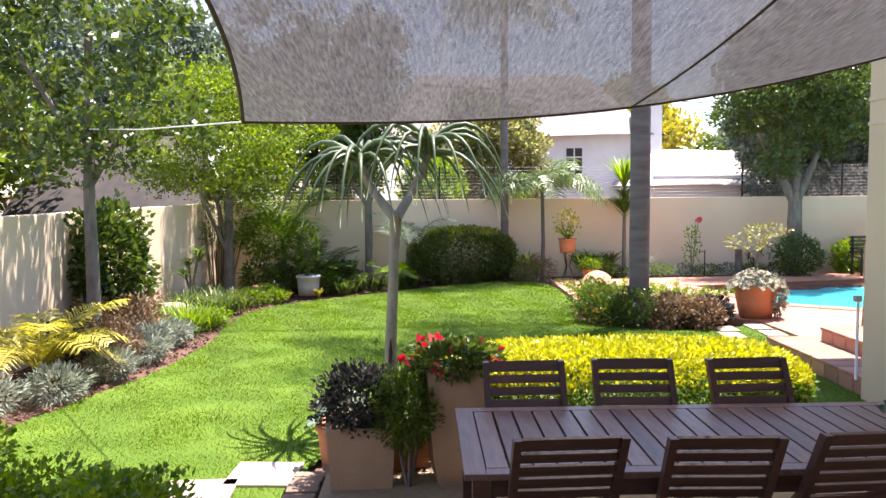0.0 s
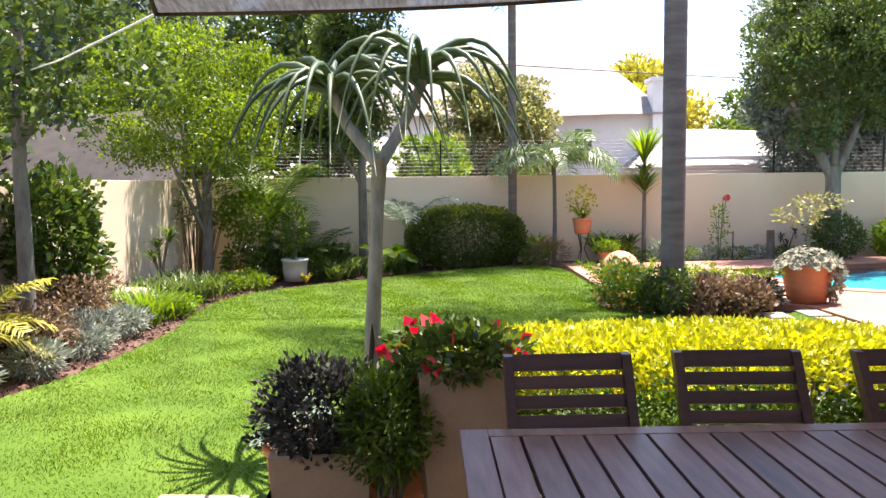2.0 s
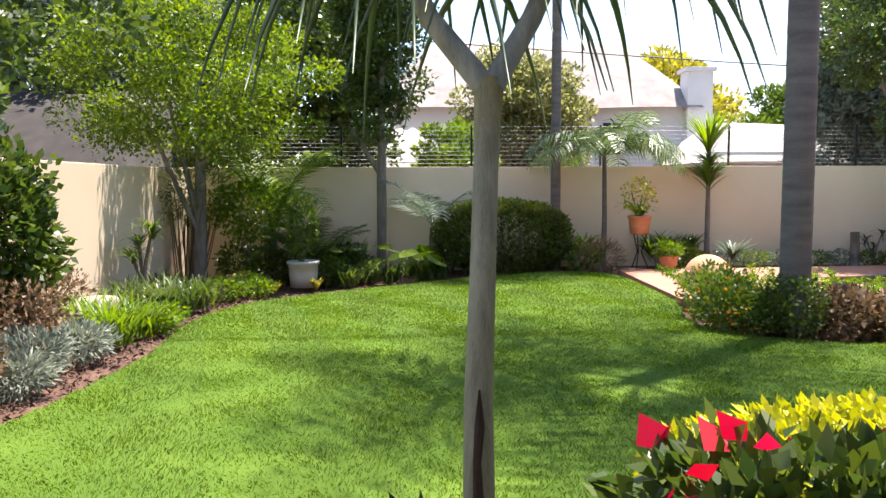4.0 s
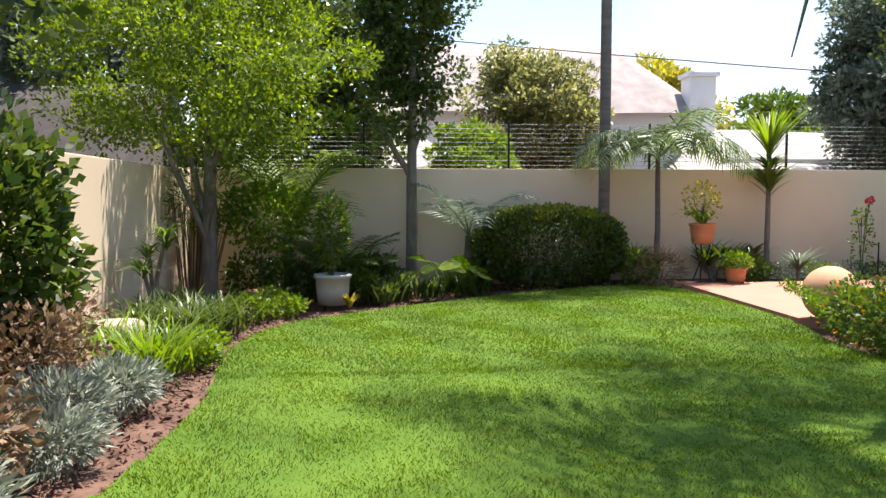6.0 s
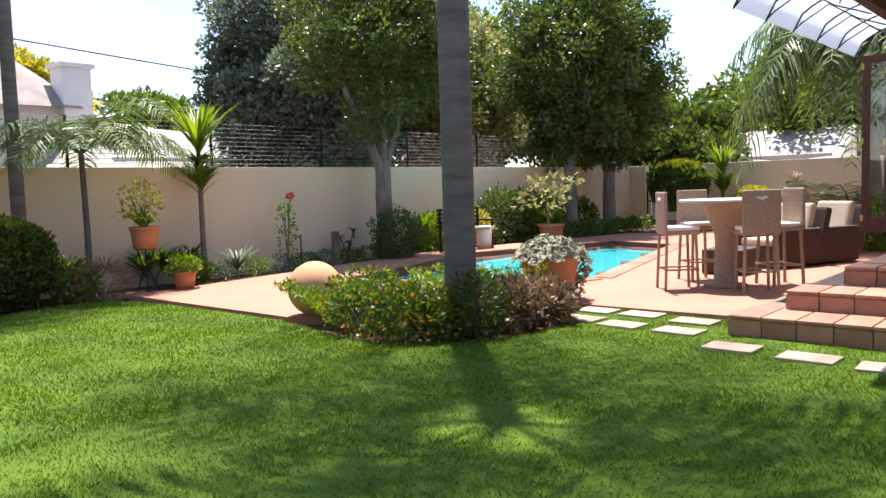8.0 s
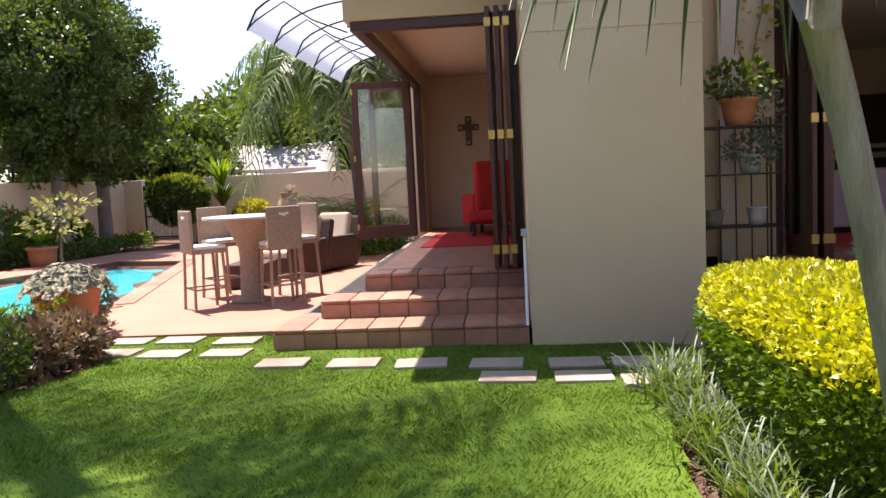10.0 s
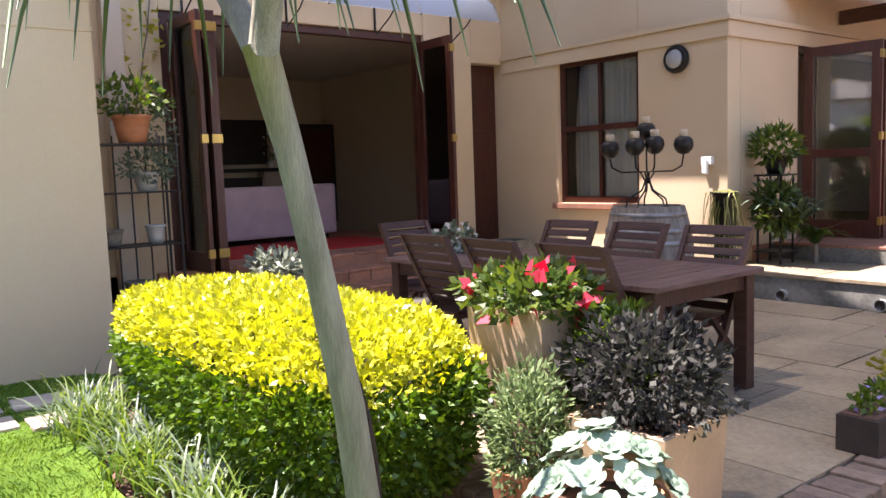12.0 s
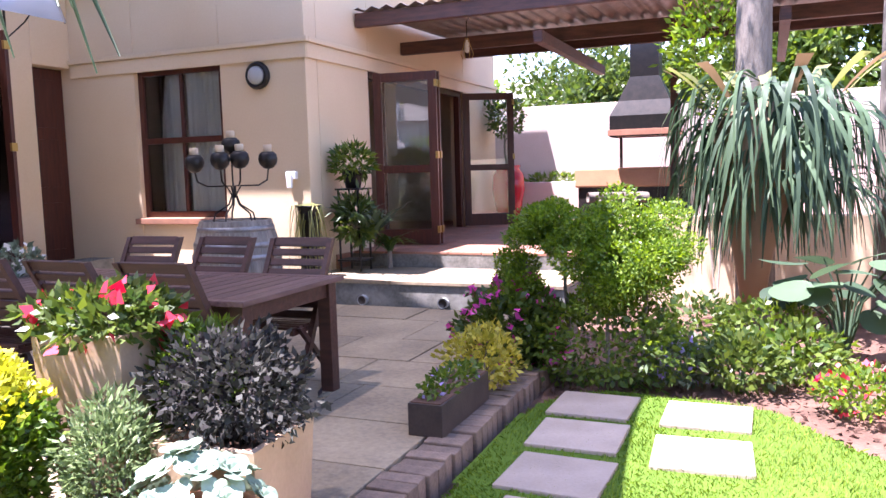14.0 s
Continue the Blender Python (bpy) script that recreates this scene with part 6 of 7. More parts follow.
# ---------- patio pots ----------
square_planter((0.2, 5.4, 0.1), 0.42, 0.8, SANDPOT, "tall tapering sand-coloured planter", 0.1, 0.62, 8)
shrub((0.2, 5.4, 0.86), (0.32, 0.3, 0.12), 1500, L_DARK, "busy lizzie with red flowers filling the planter", 0.06, 0.035, "busy_lizzie", F_RED, 42, 0.07, z=0.09)
square_planter((-0.45, 5.42, 0.1), 0.46, 0.42, SANDPOT, "square sand-coloured planter box", 0.0, 0.9, 4)
shrub((-0.45, 5.4, 0.46), (0.31, 0.3, 0.22), 3000, L_PURPLE, "dark purple-leaved shrub in the square planter", 0.045, 0.024, z=0.22, lump=0.5)
square_planter((-0.15, 5.72, 0.0), 0.3, 0.3, POT, "small clay planter under grey foliage", 0.0, 0.85, 20)
shrub((-0.12, 5.74, 0.1), (0.18, 0.18, 0.3), 2800, L_HERB, "grey-green aromatic bush with tiny white flowers", 0.045, 0.014, z=0.32, flower=F_WHITE, nf=14, fsize=0.03)
shrub((-0.12, 5.25, 0.1), (0.24, 0.2, 0.25), 3200, L_MID, "fine-leaved bushy herb between planters", 0.05, 0.016, z=0.55)
pot((-0.62, 5.86, 0.02), 0.2, 0.36, POT, "low clay pot of pale succulents", taper=0.8)
rosettes((-0.62, 5.86, 0.34), 19, 0.26, 0.1, L_SUCC, "large pale blue-grey echeveria rosettes", h=0.24)
tr = thing("metal_trough", "rusty brown metal trough on the patio edge", "planter", (-0.72, 3.79, 0.1), 0)
part("body", box(-0.1, -0.38, 0, 0.1, 0.38, 0.18, 0.005), STEELBOX, tr)
part("soil", box(-0.088, -0.368, 0.175, 0.088, 0.368, 0.186), SOIL, tr)
shrub((-0.72, 3.79, 0.27), (0.1, 0.34, 0.06), 350, L_MID, "small violas growing in the trough", 0.05, 0.03, "violas", F_LILAC, 14, 0.035, z=0.05)
shrub((-0.68, 3.15, 0.1), (0.25, 0.28, 0.2), 1100, L_YELLOW, "variegated yellow-green cushion plant", 0.05, 0.03, z=0.2)
shrub((-0.66, 2.4, 0.06), (0.38, 0.36, 0.32), 2000, L_DARK, "bushy plant covered in magenta flowers", 0.08, 0.045, "flowering_bush", F_PINK, 190, 0.075, z=0.28)
# ring-shaped topiary and its skirt
topi = thing("topiary_bush", "loose light green topiary arch above ground cover", "topiary", (-1.3, 2.35, 0))
foliage("foliage", clumps((-0.2, 0.1, 0.9), (0.34, 0.32, 0.4), 60, 0.15, 420) + clumps((0.34, 0, 1.08), (0.25, 0.22, 0.16), 26, 0.13, 420) + clumps((0.62, 0, 0.68), (0.1, 0.18, 0.32), 20, 0.12, 380), 0.03, 0.018, L_FRESH, topi)
foliage("skirt", [((0, 0.1, 0.28), (0.7, 0.38, 0.32), 2400)], 0.06, 0.035, L_MID, topi, label="dark green ground cover")
for i in range(4):
    part("stem", tube("stem", bend((-0.3 + 0.25 * i, 0, 0), (-0.35 + 0.3 * i, 0, 0.85), 4, 0.02, i), [0.015] * 5, BARK, 6), None, topi)
shrub((-1.85, 2.3, 0), (0.25, 0.22, 0.14), 500, L_GREY, "low bush with lilac flowers at the slabs", 0.06, 0.035, "flowering_bush", F_LILAC, 60, 0.05)
for x, y, r in ((-2.25, 2.3, 0.3), (-2.6, 2.0, 0.35), (-1.9, 1.4, 0.4), (-2.4, 1.4, 0.4)):
    shrub((x, y, 0), (r, r, r * 0.6), 800, L_MID if x < -2.3 else L_DARK, "leafy border plant under the fern", 0.07, 0.04, "border_plant", group="low border plants")
shrub((-2.95, 2.7, 0), (0.26, 0.24, 0.14), 700, L_FRESH, "bedding plant with bright red flowers", 0.05, 0.03, "bedding_plant", F_RED, 70, 0.05)
broadleaf((-2.95, 1.4, 0), 26, 0.34, L_STAG, "leopard plant with large round grey-green leaves", 0.7)

# big tree with hanging staghorn fern
bigtree = tree((-2.3, -0.45, 0), "old rough-barked tree carrying a staghorn fern", [((0, 0, -0.2), (0.05, 0, 5.2), 0.2, 0.15)], clumps((0, 0.0, 6.2), (2.2, 1.6, 1.2), 50, 0.5, 90), None, L_MID)
tree((-3.5, -0.4, 0), "rough-barked tree beside the fern", [((0, 0, -0.2), (-0.05, 0, 5.2), 0.2, 0.16)], clumps((0, -0.4, 6.2), (1.8, 1.5, 1.0), 40, 0.5, 90), None, L_MID)
shrub((-1.9, -0.9, 0), (0.5, 0.4, 0.75), 1300, L_FRESH, "leafy climber on the old tree", 0.1, 0.05, "climber", z=2.7, stems=2)
sf_ = thing("staghorn_fern", "huge staghorn fern with hanging grey-green fronds", "fern", (-2.28, 0.15, 0))
for k in range(330):
    a = 2.4 * k
    rr = random.uniform(0.1, 1)
    b0 = Vector((0.72 * rr * math.cos(a) - 0.15, 0.38 * rr * math.sin(a), 1.8 + random.uniform(-0.6, 0.45)))
    a += random.uniform(-0.7, 0.7)
    rise = random.uniform(0.1, 0.9)
    L, out = random.uniform(0.45, 1.2), random.uniform(0.25, 0.85)
    for fork in (random.uniform(-0.4, -0.1), random.uniform(0.1, 0.4)):
        pth = [b0 + Vector((math.cos(a + fork * f) * L * out * f * (1.25 - 0.5 * f), math.sin(a + fork * f) * L * out * f * (1.1 - 0.5 * f), L * (rise * f - (0.75 + rise) * f * f))) for f in [i / 6 for i in range(7)]]
        vs, fs = [], []
        for i, p in enumerate(pth):
            w = (0.011, 0.015, 0.019, 0.021, 0.018, 0.011, 0.003)[i]
            s = Vector((-math.sin(a), math.cos(a), 0.25))
            vs += [p - s * w, p + s * w]
            if i:
                fs.append((2 * i - 2, 2 * i - 1, 2 * i + 1, 2 * i))
        part("frond", mesh_from("frond", vs, fs, L_STAG, True), None, sf_)
for k in range(11):
    a = 2.4 * k
    b0 = Vector((0.6 * math.cos(a) - 0.15, 0.28 * math.sin(a), 2.1))
    vs, fs = [], []
    for i in range(6):
        f = i / 5
        p = b0 + Vector((math.cos(a) * 0.35 * f, math.sin(a) * 0.25 * f, 0.42 * f - 0.12 * f * f))
        w = 0.025 + 0.045 * f
        vs += [p + Vector((-math.sin(a) * w, math.cos(a) * w, 0)), p - Vector((-math.sin(a) * w, math.cos(a) * w, 0))]
        if i:
            fs.append((2 * i - 2, 2 * i - 1, 2 * i + 1, 2 * i))
    part("shield_frond", mesh_from("shield_frond", vs, fs, L_BRONZE if k % 3 == 0 else L_OLIVE, True), None, sf_)
part("root_ball", mesh_from("root_ball", *lathe([(0.1, 0.2), (0.18, 0.7), (0.34, 1.3), (0.36, 1.8), (0.2, 2.05)], 14), L_BRONZE, True), None, sf_)

# ---------- braai yard ----------
wall("wall_yard", -5.0, -7.35, 3.4, -7.1, -0.1, 2.7, PALEWALL, "pale plastered yard wall in dappled sun")
wall("wall_planter", 0.2, -6.6, 2.0, -6.45, 0.3, 1.25, PALEWALL, "low plastered planter wall")
wall("wall_low", -4.95, -1.35, -0.75, -1.15, -0.1, 0.95, PLASTER, "low cream garden wall behind the fern")
structure(part("yard_floor", box(-4.9, -7.1, -0.1, -0.61, -1.36, 0.52), TILE), "tiled yard floor")
shrub((1.3, -6.8, 1.1), (0.8, 0.2, 0.16), 500, L_MID, "leafy plants behind the low planter wall", 0.12, 0.05, z=0.12)
jar = thing("glazed_jar", "tall red glazed jar beside the double doors", "jar", (2.0, -5.9, 0.56))
lathed("body", [(0.16, 0), (0.24, 0.25), (0.3, 0.6), (0.28, 0.85), (0.2, 0.96), (0.23, 1.0), (0.22, 1.02), (0.17, 1.0)], REDGLAZE, jar, 32)
tree((2.0, -5.9, 1.5), "small standard tree growing from the red jar", [((0, 0, -0.1), (0.05, 0, 0.7), 0.025, 0.015)], [((0.05, 0, 0.95), (0.35, 0.35, 0.35), 600)], None, L_DARK, length=0.1, width=0.06, name="standard_tree")
br = thing("braai_counter", "brick barbecue counter with timber top", "barbecue", (-0.6, -6.6, 0.53))
part("base", box(-0.6, 0, 0, 1.3, 0.75, 0.62, 0.01), DARKINT, br)
part("top", box(-0.65, -0.02, 0.62, 1.35, 0.8, 0.95, 0.03), BALLM, br, "tan timber counter top")
for i in range(5):
    part("log", tube("log", [(0.1 + 0.2 * i, 0.78, 0.45), (0.3 + 0.2 * i, 0.9, 0.45)], [0.09, 0.09], BARK, 8), None, br)
hood = thing("chimney_hood", "dark steel barbecue chimney hood", "chimney", (-0.45, -6.0, 0))
vs, fs = [], []
for w, dpt, z in ((0.55, 0.4, 2.0), (0.55, 0.4, 2.35), (0.42, 0.3, 2.6), (0.24, 0.2, 3.0), (0.23, 0.2, 4.4)):
    vs += [(-w, -dpt, z), (w, -dpt, z), (w, dpt, z), (-w, dpt, z)]
for i in range(4):
    for j in range(4):
        fs.append((4 * i + j, 4 * i + (j + 1) % 4, 4 * i + 4 + (j + 1) % 4, 4 * i + 4 + j))
part("hood", mesh_from("hood", vs, fs, IRON), None, hood)
part("hood_band", box(-0.58, -0.43, 2.02, 0.58, 0.43, 2.12, 0.005), TILE, hood)
for x in (-0.5, 0.46):
    part("support", box(x, -0.38, 1.48, x + 0.05, -0.33, 2.02), IRON, hood)
roof = structure(new("yard_roof"), "rusty corrugated yard roof on dark timber beams")
n = 150
vs, fs = [], []
for i in range(n + 1):
    x = -5.0 + 7.35 * i / n
    z = 0.025 * math.sin(i * 1.57)
    vs += [(x, -5.0, 3.62 + z), (x, -0.9, 3.52 + z)]
    if i:
        fs.append((2 * i - 2, 2 * i, 2 * i + 1, 2 * i - 1))
part("sheet", mesh_from("sheet", vs, fs, SHEET, True), None, roof)
for y, z in ((-1.05, 3.32), (-2.35, 3.14), (-3.6, 3.36), (-4.9, 3.4)):
    part("rafter", box(-5.0, y, z, 2.38, y + 0.09, z + 0.17, 0.006), RUSTWOOD, roof)
for x in (-4.6, -2.6, 0.05):
    part("beam", box(x, -5.0, 2.98, x + 0.11, -1.2, 3.115, 0.006), RUSTWOOD, roof)
for x, y in ((-4.55, -1.6), (-1.1, -4.95)):
    part("post", box(x, y, 0.5, x + 0.12, y + 0.12, 2.98, 0.008), RUSTWOOD, roof)
bulb = thing("pendant_lamp", "pendant lamp with a wire cage", "lamp", (1.25, -1.9, 3.12))
part("cord", tube("cord", [(0, 0, 0.3), (0, -0.35, 0.6)], [0.006, 0.006], IRON, 5), None, bulb)
part("cord", tube("cord", [(0, 0, 0.1), (0, 0, 0.32)], [0.006, 0.006], IRON, 5), None, bulb)
lathed("bulb", [(0.015, 0.08), (0.03, 0.02), (0.035, -0.04), (0.02, -0.08), (0.001, -0.085)], WHITE, bulb, 14)
for k in range(8):
    a = math.pi * k / 4
    part("cage_wire", tube("cage_wire", [(math.cos(a) * r, math.sin(a) * r, z) for r, z in ((0.02, 0.1), (0.05, 0.0), (0.09, -0.1), (0.06, -0.16))], [0.004] * 4, BRASS, 4), None, bulb)
far_tree((1.4, -12, 0), (2.2, 2, 2.2), L_DARK, "dark tree beyond the yard wall", 70, 0.18)
far_tree((4.6, -11, 0), (1.6, 1.6, 1.6), L_FRESH, "bright tree beyond the yard wall", 45, 0.2)
far_tree((-4, -12, 0), (3, 2, 2.6), L_MID, "green tree beyond the yard wall", 70, 0.22)
h7 = gabled((-6, -19, 0), 0, 14, 5, 2.9, 4.2, 0.4, WHITE, ROOFWHITE, "pale house beyond the yard wall")


# ---------- barrel and candelabra ----------
def barrel(at):
    t = thing("wine_barrel", "weathered oak wine barrel with dull steel hoops", "barrel", at)
    n, h = 26, 0.98

    def rad(z):
        return 0.36 + 0.09 * math.sin(math.pi * z / h)
    me = None
    for i in range(n):
        if me is None:
            vs, fs = [], []
            w = math.pi / n * 0.97
            for k in range(9):
                z = h * k / 8
                for r in (rad(z) - 0.03, rad(z)):
                    vs += [(r * math.cos(-w), r * math.sin(-w), z), (r * math.cos(w), r * math.sin(w), z)]
                if k:
                    a, b = 4 * (k - 1), 4 * k
                    fs += [(a + 2, a + 3, b + 3, b + 2), (a, b, b + 1, a + 1), (a + 1, b + 1, b + 3, a + 3), (a, a + 2, b + 2, b)]
            fs += [(0, 1, 3, 2), (32, 34, 35, 33)]
            me = mesh_from("stave", vs, fs, OAKGREY)
        o = part("stave", me, None, t)
        o.matrix_basis = pose(0, 0, 0, 0, 0, 360 * i / n)
    lathed("lid", [(0.33, h - 0.03), (0.335, h - 0.015), (0.01, h - 0.014)], OAKGREY, t, 30)
    for z in (0.06, 0.24, 0.36, 0.62, 0.74, 0.9):
        lathed("hoop", [(rad(z) + 0.002, z - 0.025), (rad(z) + 0.007, z - 0.024), (rad(z + 0.02) + 0.006, z + 0.024), (rad(z + 0.02) + 0.001, z + 0.025)], HOOP, t, 36)
    return t


barrel((2.62, 1.3, 0.1))
cd = thing("candelabra", "black iron candelabra with five ball cups and candles", "candelabra", (2.62, 1.3, 1.066))
for k, (reach, back, top) in enumerate(((-0.37, 0.0, 0.5), (-0.12, -0.1, 0.52), (-0.01, 0.08, 0.67), (0.07, -0.05, 0.53), (0.35, 0.0, 0.52))):
    a = 2 * math.pi * k / 5 + 0.5
    c, s = math.cos(a), math.sin(a)
    ex, ey = -0.8 * reach + 0.6 * back, -0.6 * reach - 0.8 * back
    part("foot", tube("foot", [(c * 0.22, s * 0.22, 0.0), (c * 0.2, s * 0.2, 0.08), (c * 0.06, s * 0.06, 0.17), (c * 0.01, s * 0.01, 0.3)], [0.009] * 4, IRON, 6), None, cd)
    arm_ = part("arm", tube("arm", [(c * 0.01, s * 0.01, 0.24), (ex * 0.2, ey * 0.2, 0.36), (ex * 0.7, ey * 0.7, 0.36), (ex * 0.95, ey * 0.95, 0.41), (ex, ey, top)], [0.009] * 5, IRON, 6), None, cd)
    o = lathed("cup", [(0.012, 0), (0.05, 0.012), (0.085, 0.05), (0.098, 0.1), (0.088, 0.15), (0.06, 0.178), (0.04, 0.175)], IRON, arm_, 20)
    o.matrix_basis = pose(ex, ey, top)
    o = lathed("candle", [(0.042, 0.165), (0.045, 0.24), (0.04, 0.248), (0.005, 0.244)], CUSHION, arm_, 14, "tan pillar candle")
    o.matrix_basis = pose(ex, ey, top)
lamp = thing("wall_lamp", "round black bulkhead wall lamp with a frosted lens", "lamp", (3.02, Y1, 2.66))
r_ = part("housing", mesh_from("housing", *lathe([(0.15, 0), (0.16, 0.03), (0.15, 0.06), (0.12, 0.08), (0.11, 0.06)], 30), IRON, True), None, lamp)
r_.matrix_basis = pose(0, 0.002, 0, -90)
r_ = part("lens", mesh_from("lens", *lathe([(0.11, 0.05), (0.1, 0.085), (0.05, 0.1), (0.005, 0.105)], 24), GREYPOT, True), None, lamp)
r_.matrix_basis = pose(0, 0.002, 0, -90)
sk = thing("socket_box", "white weatherproof socket box on the wall", "socket", (2.62, Y1, 1.5))
part("box", box(-0.06, 0.002, -0.03, 0.07, 0.06, 0.06, 0.008), WHITE, sk)
part("plug", box(-0.03, 0.062, -0.13, 0.03, 0.11, 0.03, 0.012), WHITE, sk)
# plant stand by the double doors
ps = thing("plant_stand", "black iron plant stand by the double doors", "plant stand", (2.1, -0.25, 0.375))
for x in (-0.14, 0.12):
    for y in (-0.14, 0.12):
        part("leg", box(x, y, 0, x + 0.02, y + 0.02, 0.95, 0.002), IRON, ps)
for z in (0.12, 0.5, 0.95):
    part("shelf", box(-0.16, -0.16, z, 0.16, 0.16, z + 0.02, 0.003), IRON, ps)
pot((2.1, -0.25, 1.345), 0.12, 0.2, IRON, "small dark pot on the plant stand")
shrub((2.1, -0.25, 1.5), (0.25, 0.22, 0.18), 420, L_MID, "leafy pot plant on the stand", 0.12, 0.04, "pot_plant", z=0.15)
spiky((2.05, -0.2, 0.9), 0.0, 60, 0.55, L_GREY, "staghorn pot plant on the stand", 0.06, droop=0.7, name="pot_plant", up=1.6)
tuft("hanging_plant", (2.3, 0.42, 1.15), 160, 0.3, 0.012, 4.0, L_OLIVE, "straw-like trailing plant hanging from a pot", spread=0.05)
pot((2.3, 0.42, 1.02), 0.13, 0.16, IRON, "dark pot with trailing stems")
pt_ = thing("pot_pedestal", "tall dark pedestal under the trailing plant", "pedestal", (2.3, 0.42, 0.375))
part("column", box(-0.1, -0.05, 0, 0.1, 0.05, 0.646, 0.006), DARKINT, pt_)
spiky((1.75, -0.45, 0.375), 0.3, 40, 0.45, L_DARK, "dark leafy plant at the door step", 0.06, droop=0.7, name="pot_plant", up=1.5)

shrub((2.0, -0.1, 0.9), (0.22, 0.2, 0.3), 420, L_DARK, "dark leafy plant filling the stand", 0.13, 0.05, "pot_plant", z=0.1)
spiky((1.85, -0.2, 0.75), 0.0, 60, 0.6, L_STAG, "arching strap-leaved plant on the stand", 0.05, droop=0.6, name="pot_plant", up=1.9)

# ---------- rack with pots ----------
rack = thing("plant_rack", "tall dark iron plant rack against the wall", "plant rack", (5.3, 5.6, -0.05))
for x in (-0.18, 0.16):
    for y in (-0.42, 0.4):
        part("post", box(x, y, 0, x + 0.02, y + 0.02, 2.0, 0.002), IRON, rack)
for z in (0.45, 0.95, 1.45, 1.9):
    part("shelf", box(-0.19, -0.43, z, 0.19, 0.43, z + 0.015, 0.002), IRON, rack)
for k in range(6):
    part("back_bar", box(0.165, -0.38 + 0.15 * k, 0.1, 0.178, -0.367 + 0.15 * k, 2.0), IRON, rack)
for y, z, r, h, m in ((5.55, 1.866, 0.17, 0.26, POT), (5.45, 1.416, 0.12, 0.18, GREYPOT), (5.8, 0.916, 0.1, 0.16, CONC), (5.4, 0.916, 0.09, 0.18, GREYPOT), (5.6, 0.416, 0.12, 0.16, CONC)):
    pot((5.25, y, z), r, h, m, "small pot on the iron plant rack")
shrub((5.25, 5.55, 2.1), (0.25, 0.32, 0.2), 320, L_MID, "leafy plant in a terracotta pot on the rack", 0.08, 0.045, "pot_plant", z=0.18)
shrub((5.25, 5.3, 1.7), (0.2, 0.14, 0.4), 260, L_GREY, "trailing grey-green plant on the rack", 0.06, 0.03, "trailing_plant", z=0.25, stems=2)
shrub((5.2, 5.45, 1.55), (0.22, 0.26, 0.16), 320, L_GREY, "grey trailing plant on the rack", 0.06, 0.03, "trailing_plant", z=0.1, stems=2)
vine = thing("climbing_vine", "thin vine climbing beside the folding doors", "climber", (5.85, 5.05, 2.0))
part("stem", tube("stem", bend((0, 0.3, 0), (0, 0, 1.6), 8, 0.02, 3), [0.008] * 9, BARK, 5), None, vine)
foliage("leaves", [((-0.04, 0.15, 0.9), (0.05, 0.2, 0.9), 70)], 0.09, 0.06, L_YELLOW, vine)
gp = thing("wall_pipe", "thin pale pipe at the corner of the steps", "pipe", (4.4, 7.61, 0))
part("pipe", tube("pipe", [(-0.11, 0.03, 0.2), (-0.11, 0.03, 0.95), (-0.11, 0.02, 1.0)], [0.014] * 3, WHITE, 8), None, gp)
part("tap", box(-0.15, 0.005, 0.98, -0.08, 0.06, 1.04, 0.008), GREYPOT, gp)
lowp = square_planter((4.75, 4.4, 0.1), 0.5, 0.45, CONC, "square concrete planter by the living steps", 0, 0.95)
shrub((4.75, 4.4, 0.52), (0.24, 0.24, 0.14), 500, L_SILVER, "pale green leafy plant with white blooms", 0.09, 0.05, "pot_plant", F_WHITE, 20, 0.05, z=0.12)
square_planter((4.95, 1.0, 0.1), 0.36, 0.5, CONC, "concrete planter beside the pier", 0, 0.9)
shrub((2.55, 3.9, 0.87), (0.15, 0.15, 0.1), 200, L_GREY, "small pot plant with cream and pink blooms", 0.06, 0.04, "table_plant", F_WHITE, 30, 0.05, z=0.1)
pot((2.55, 3.9, 0.855), 0.09, 0.08, WHITE, "small white bowl on the dining table")

# strap-leaved edging in front of the golden hedge
for i in range(11):
    x = 0.35 + 0.27 * i
    tuft("strap_grass", (x, 6.72 + 0.08 * math.sin(i * 1.7), 0), 85, 0.36, 0.013, 0.8, L_MID if i % 3 else L_GREY, "arching variegated strap grass beside the hedge", group="strap grass clumps", spread=0.08)

# ---------- interiors ----------
sofa = thing("sofa", "pale mauve sofa seen from behind", "sofa", (8.0, 2.9, 0.556))
part("back", box(-0.1, -1.1, 0.08, 0.12, 1.1, 0.82, 0.05), SOFA, sofa)
part("base", box(0.12, -1.1, 0.08, 0.9, 1.1, 0.42, 0.04), SOFA, sofa)
for y in (-1.1, 0.9):
    part("arm", box(0.12, y, 0.1, 0.9, y + 0.2, 0.62, 0.05), SOFA, sofa)
for x in (0, 0.8):
    for y in (-1.0, 0.95):
        part("foot", box(x, y, 0, x + 0.05, y + 0.05, 0.08), DARKINT, sofa)
rug = tagged(part("rug", box(6.4, 1.6, 0.553, 7.85, 4.4, 0.572, 0.006), RED), "red woven rug on the living room floor", "rug")
tv = thing("television", "dark flat television on the wall", "television", (11.95, 1.6, 1.75))
part("screen", box(-0.06, -0.7, 0, 0, 0.7, 0.85, 0.01), DARKINT, tv)
mant = thing("fireplace", "dark fireplace with a mantel shelf", "fireplace", (11.99, 1.6, 0.552))
part("surround", box(-0.3, -0.8, 0, 0, -0.5, 1.05, 0.01), INNER, mant)
part("surround", box(-0.3, 0.5, 0, 0, 0.8, 1.05, 0.01), INNER, mant)
part("firebox", box(-0.2, -0.5, 0, 0, 0.5, 0.95), DARKINT, mant)
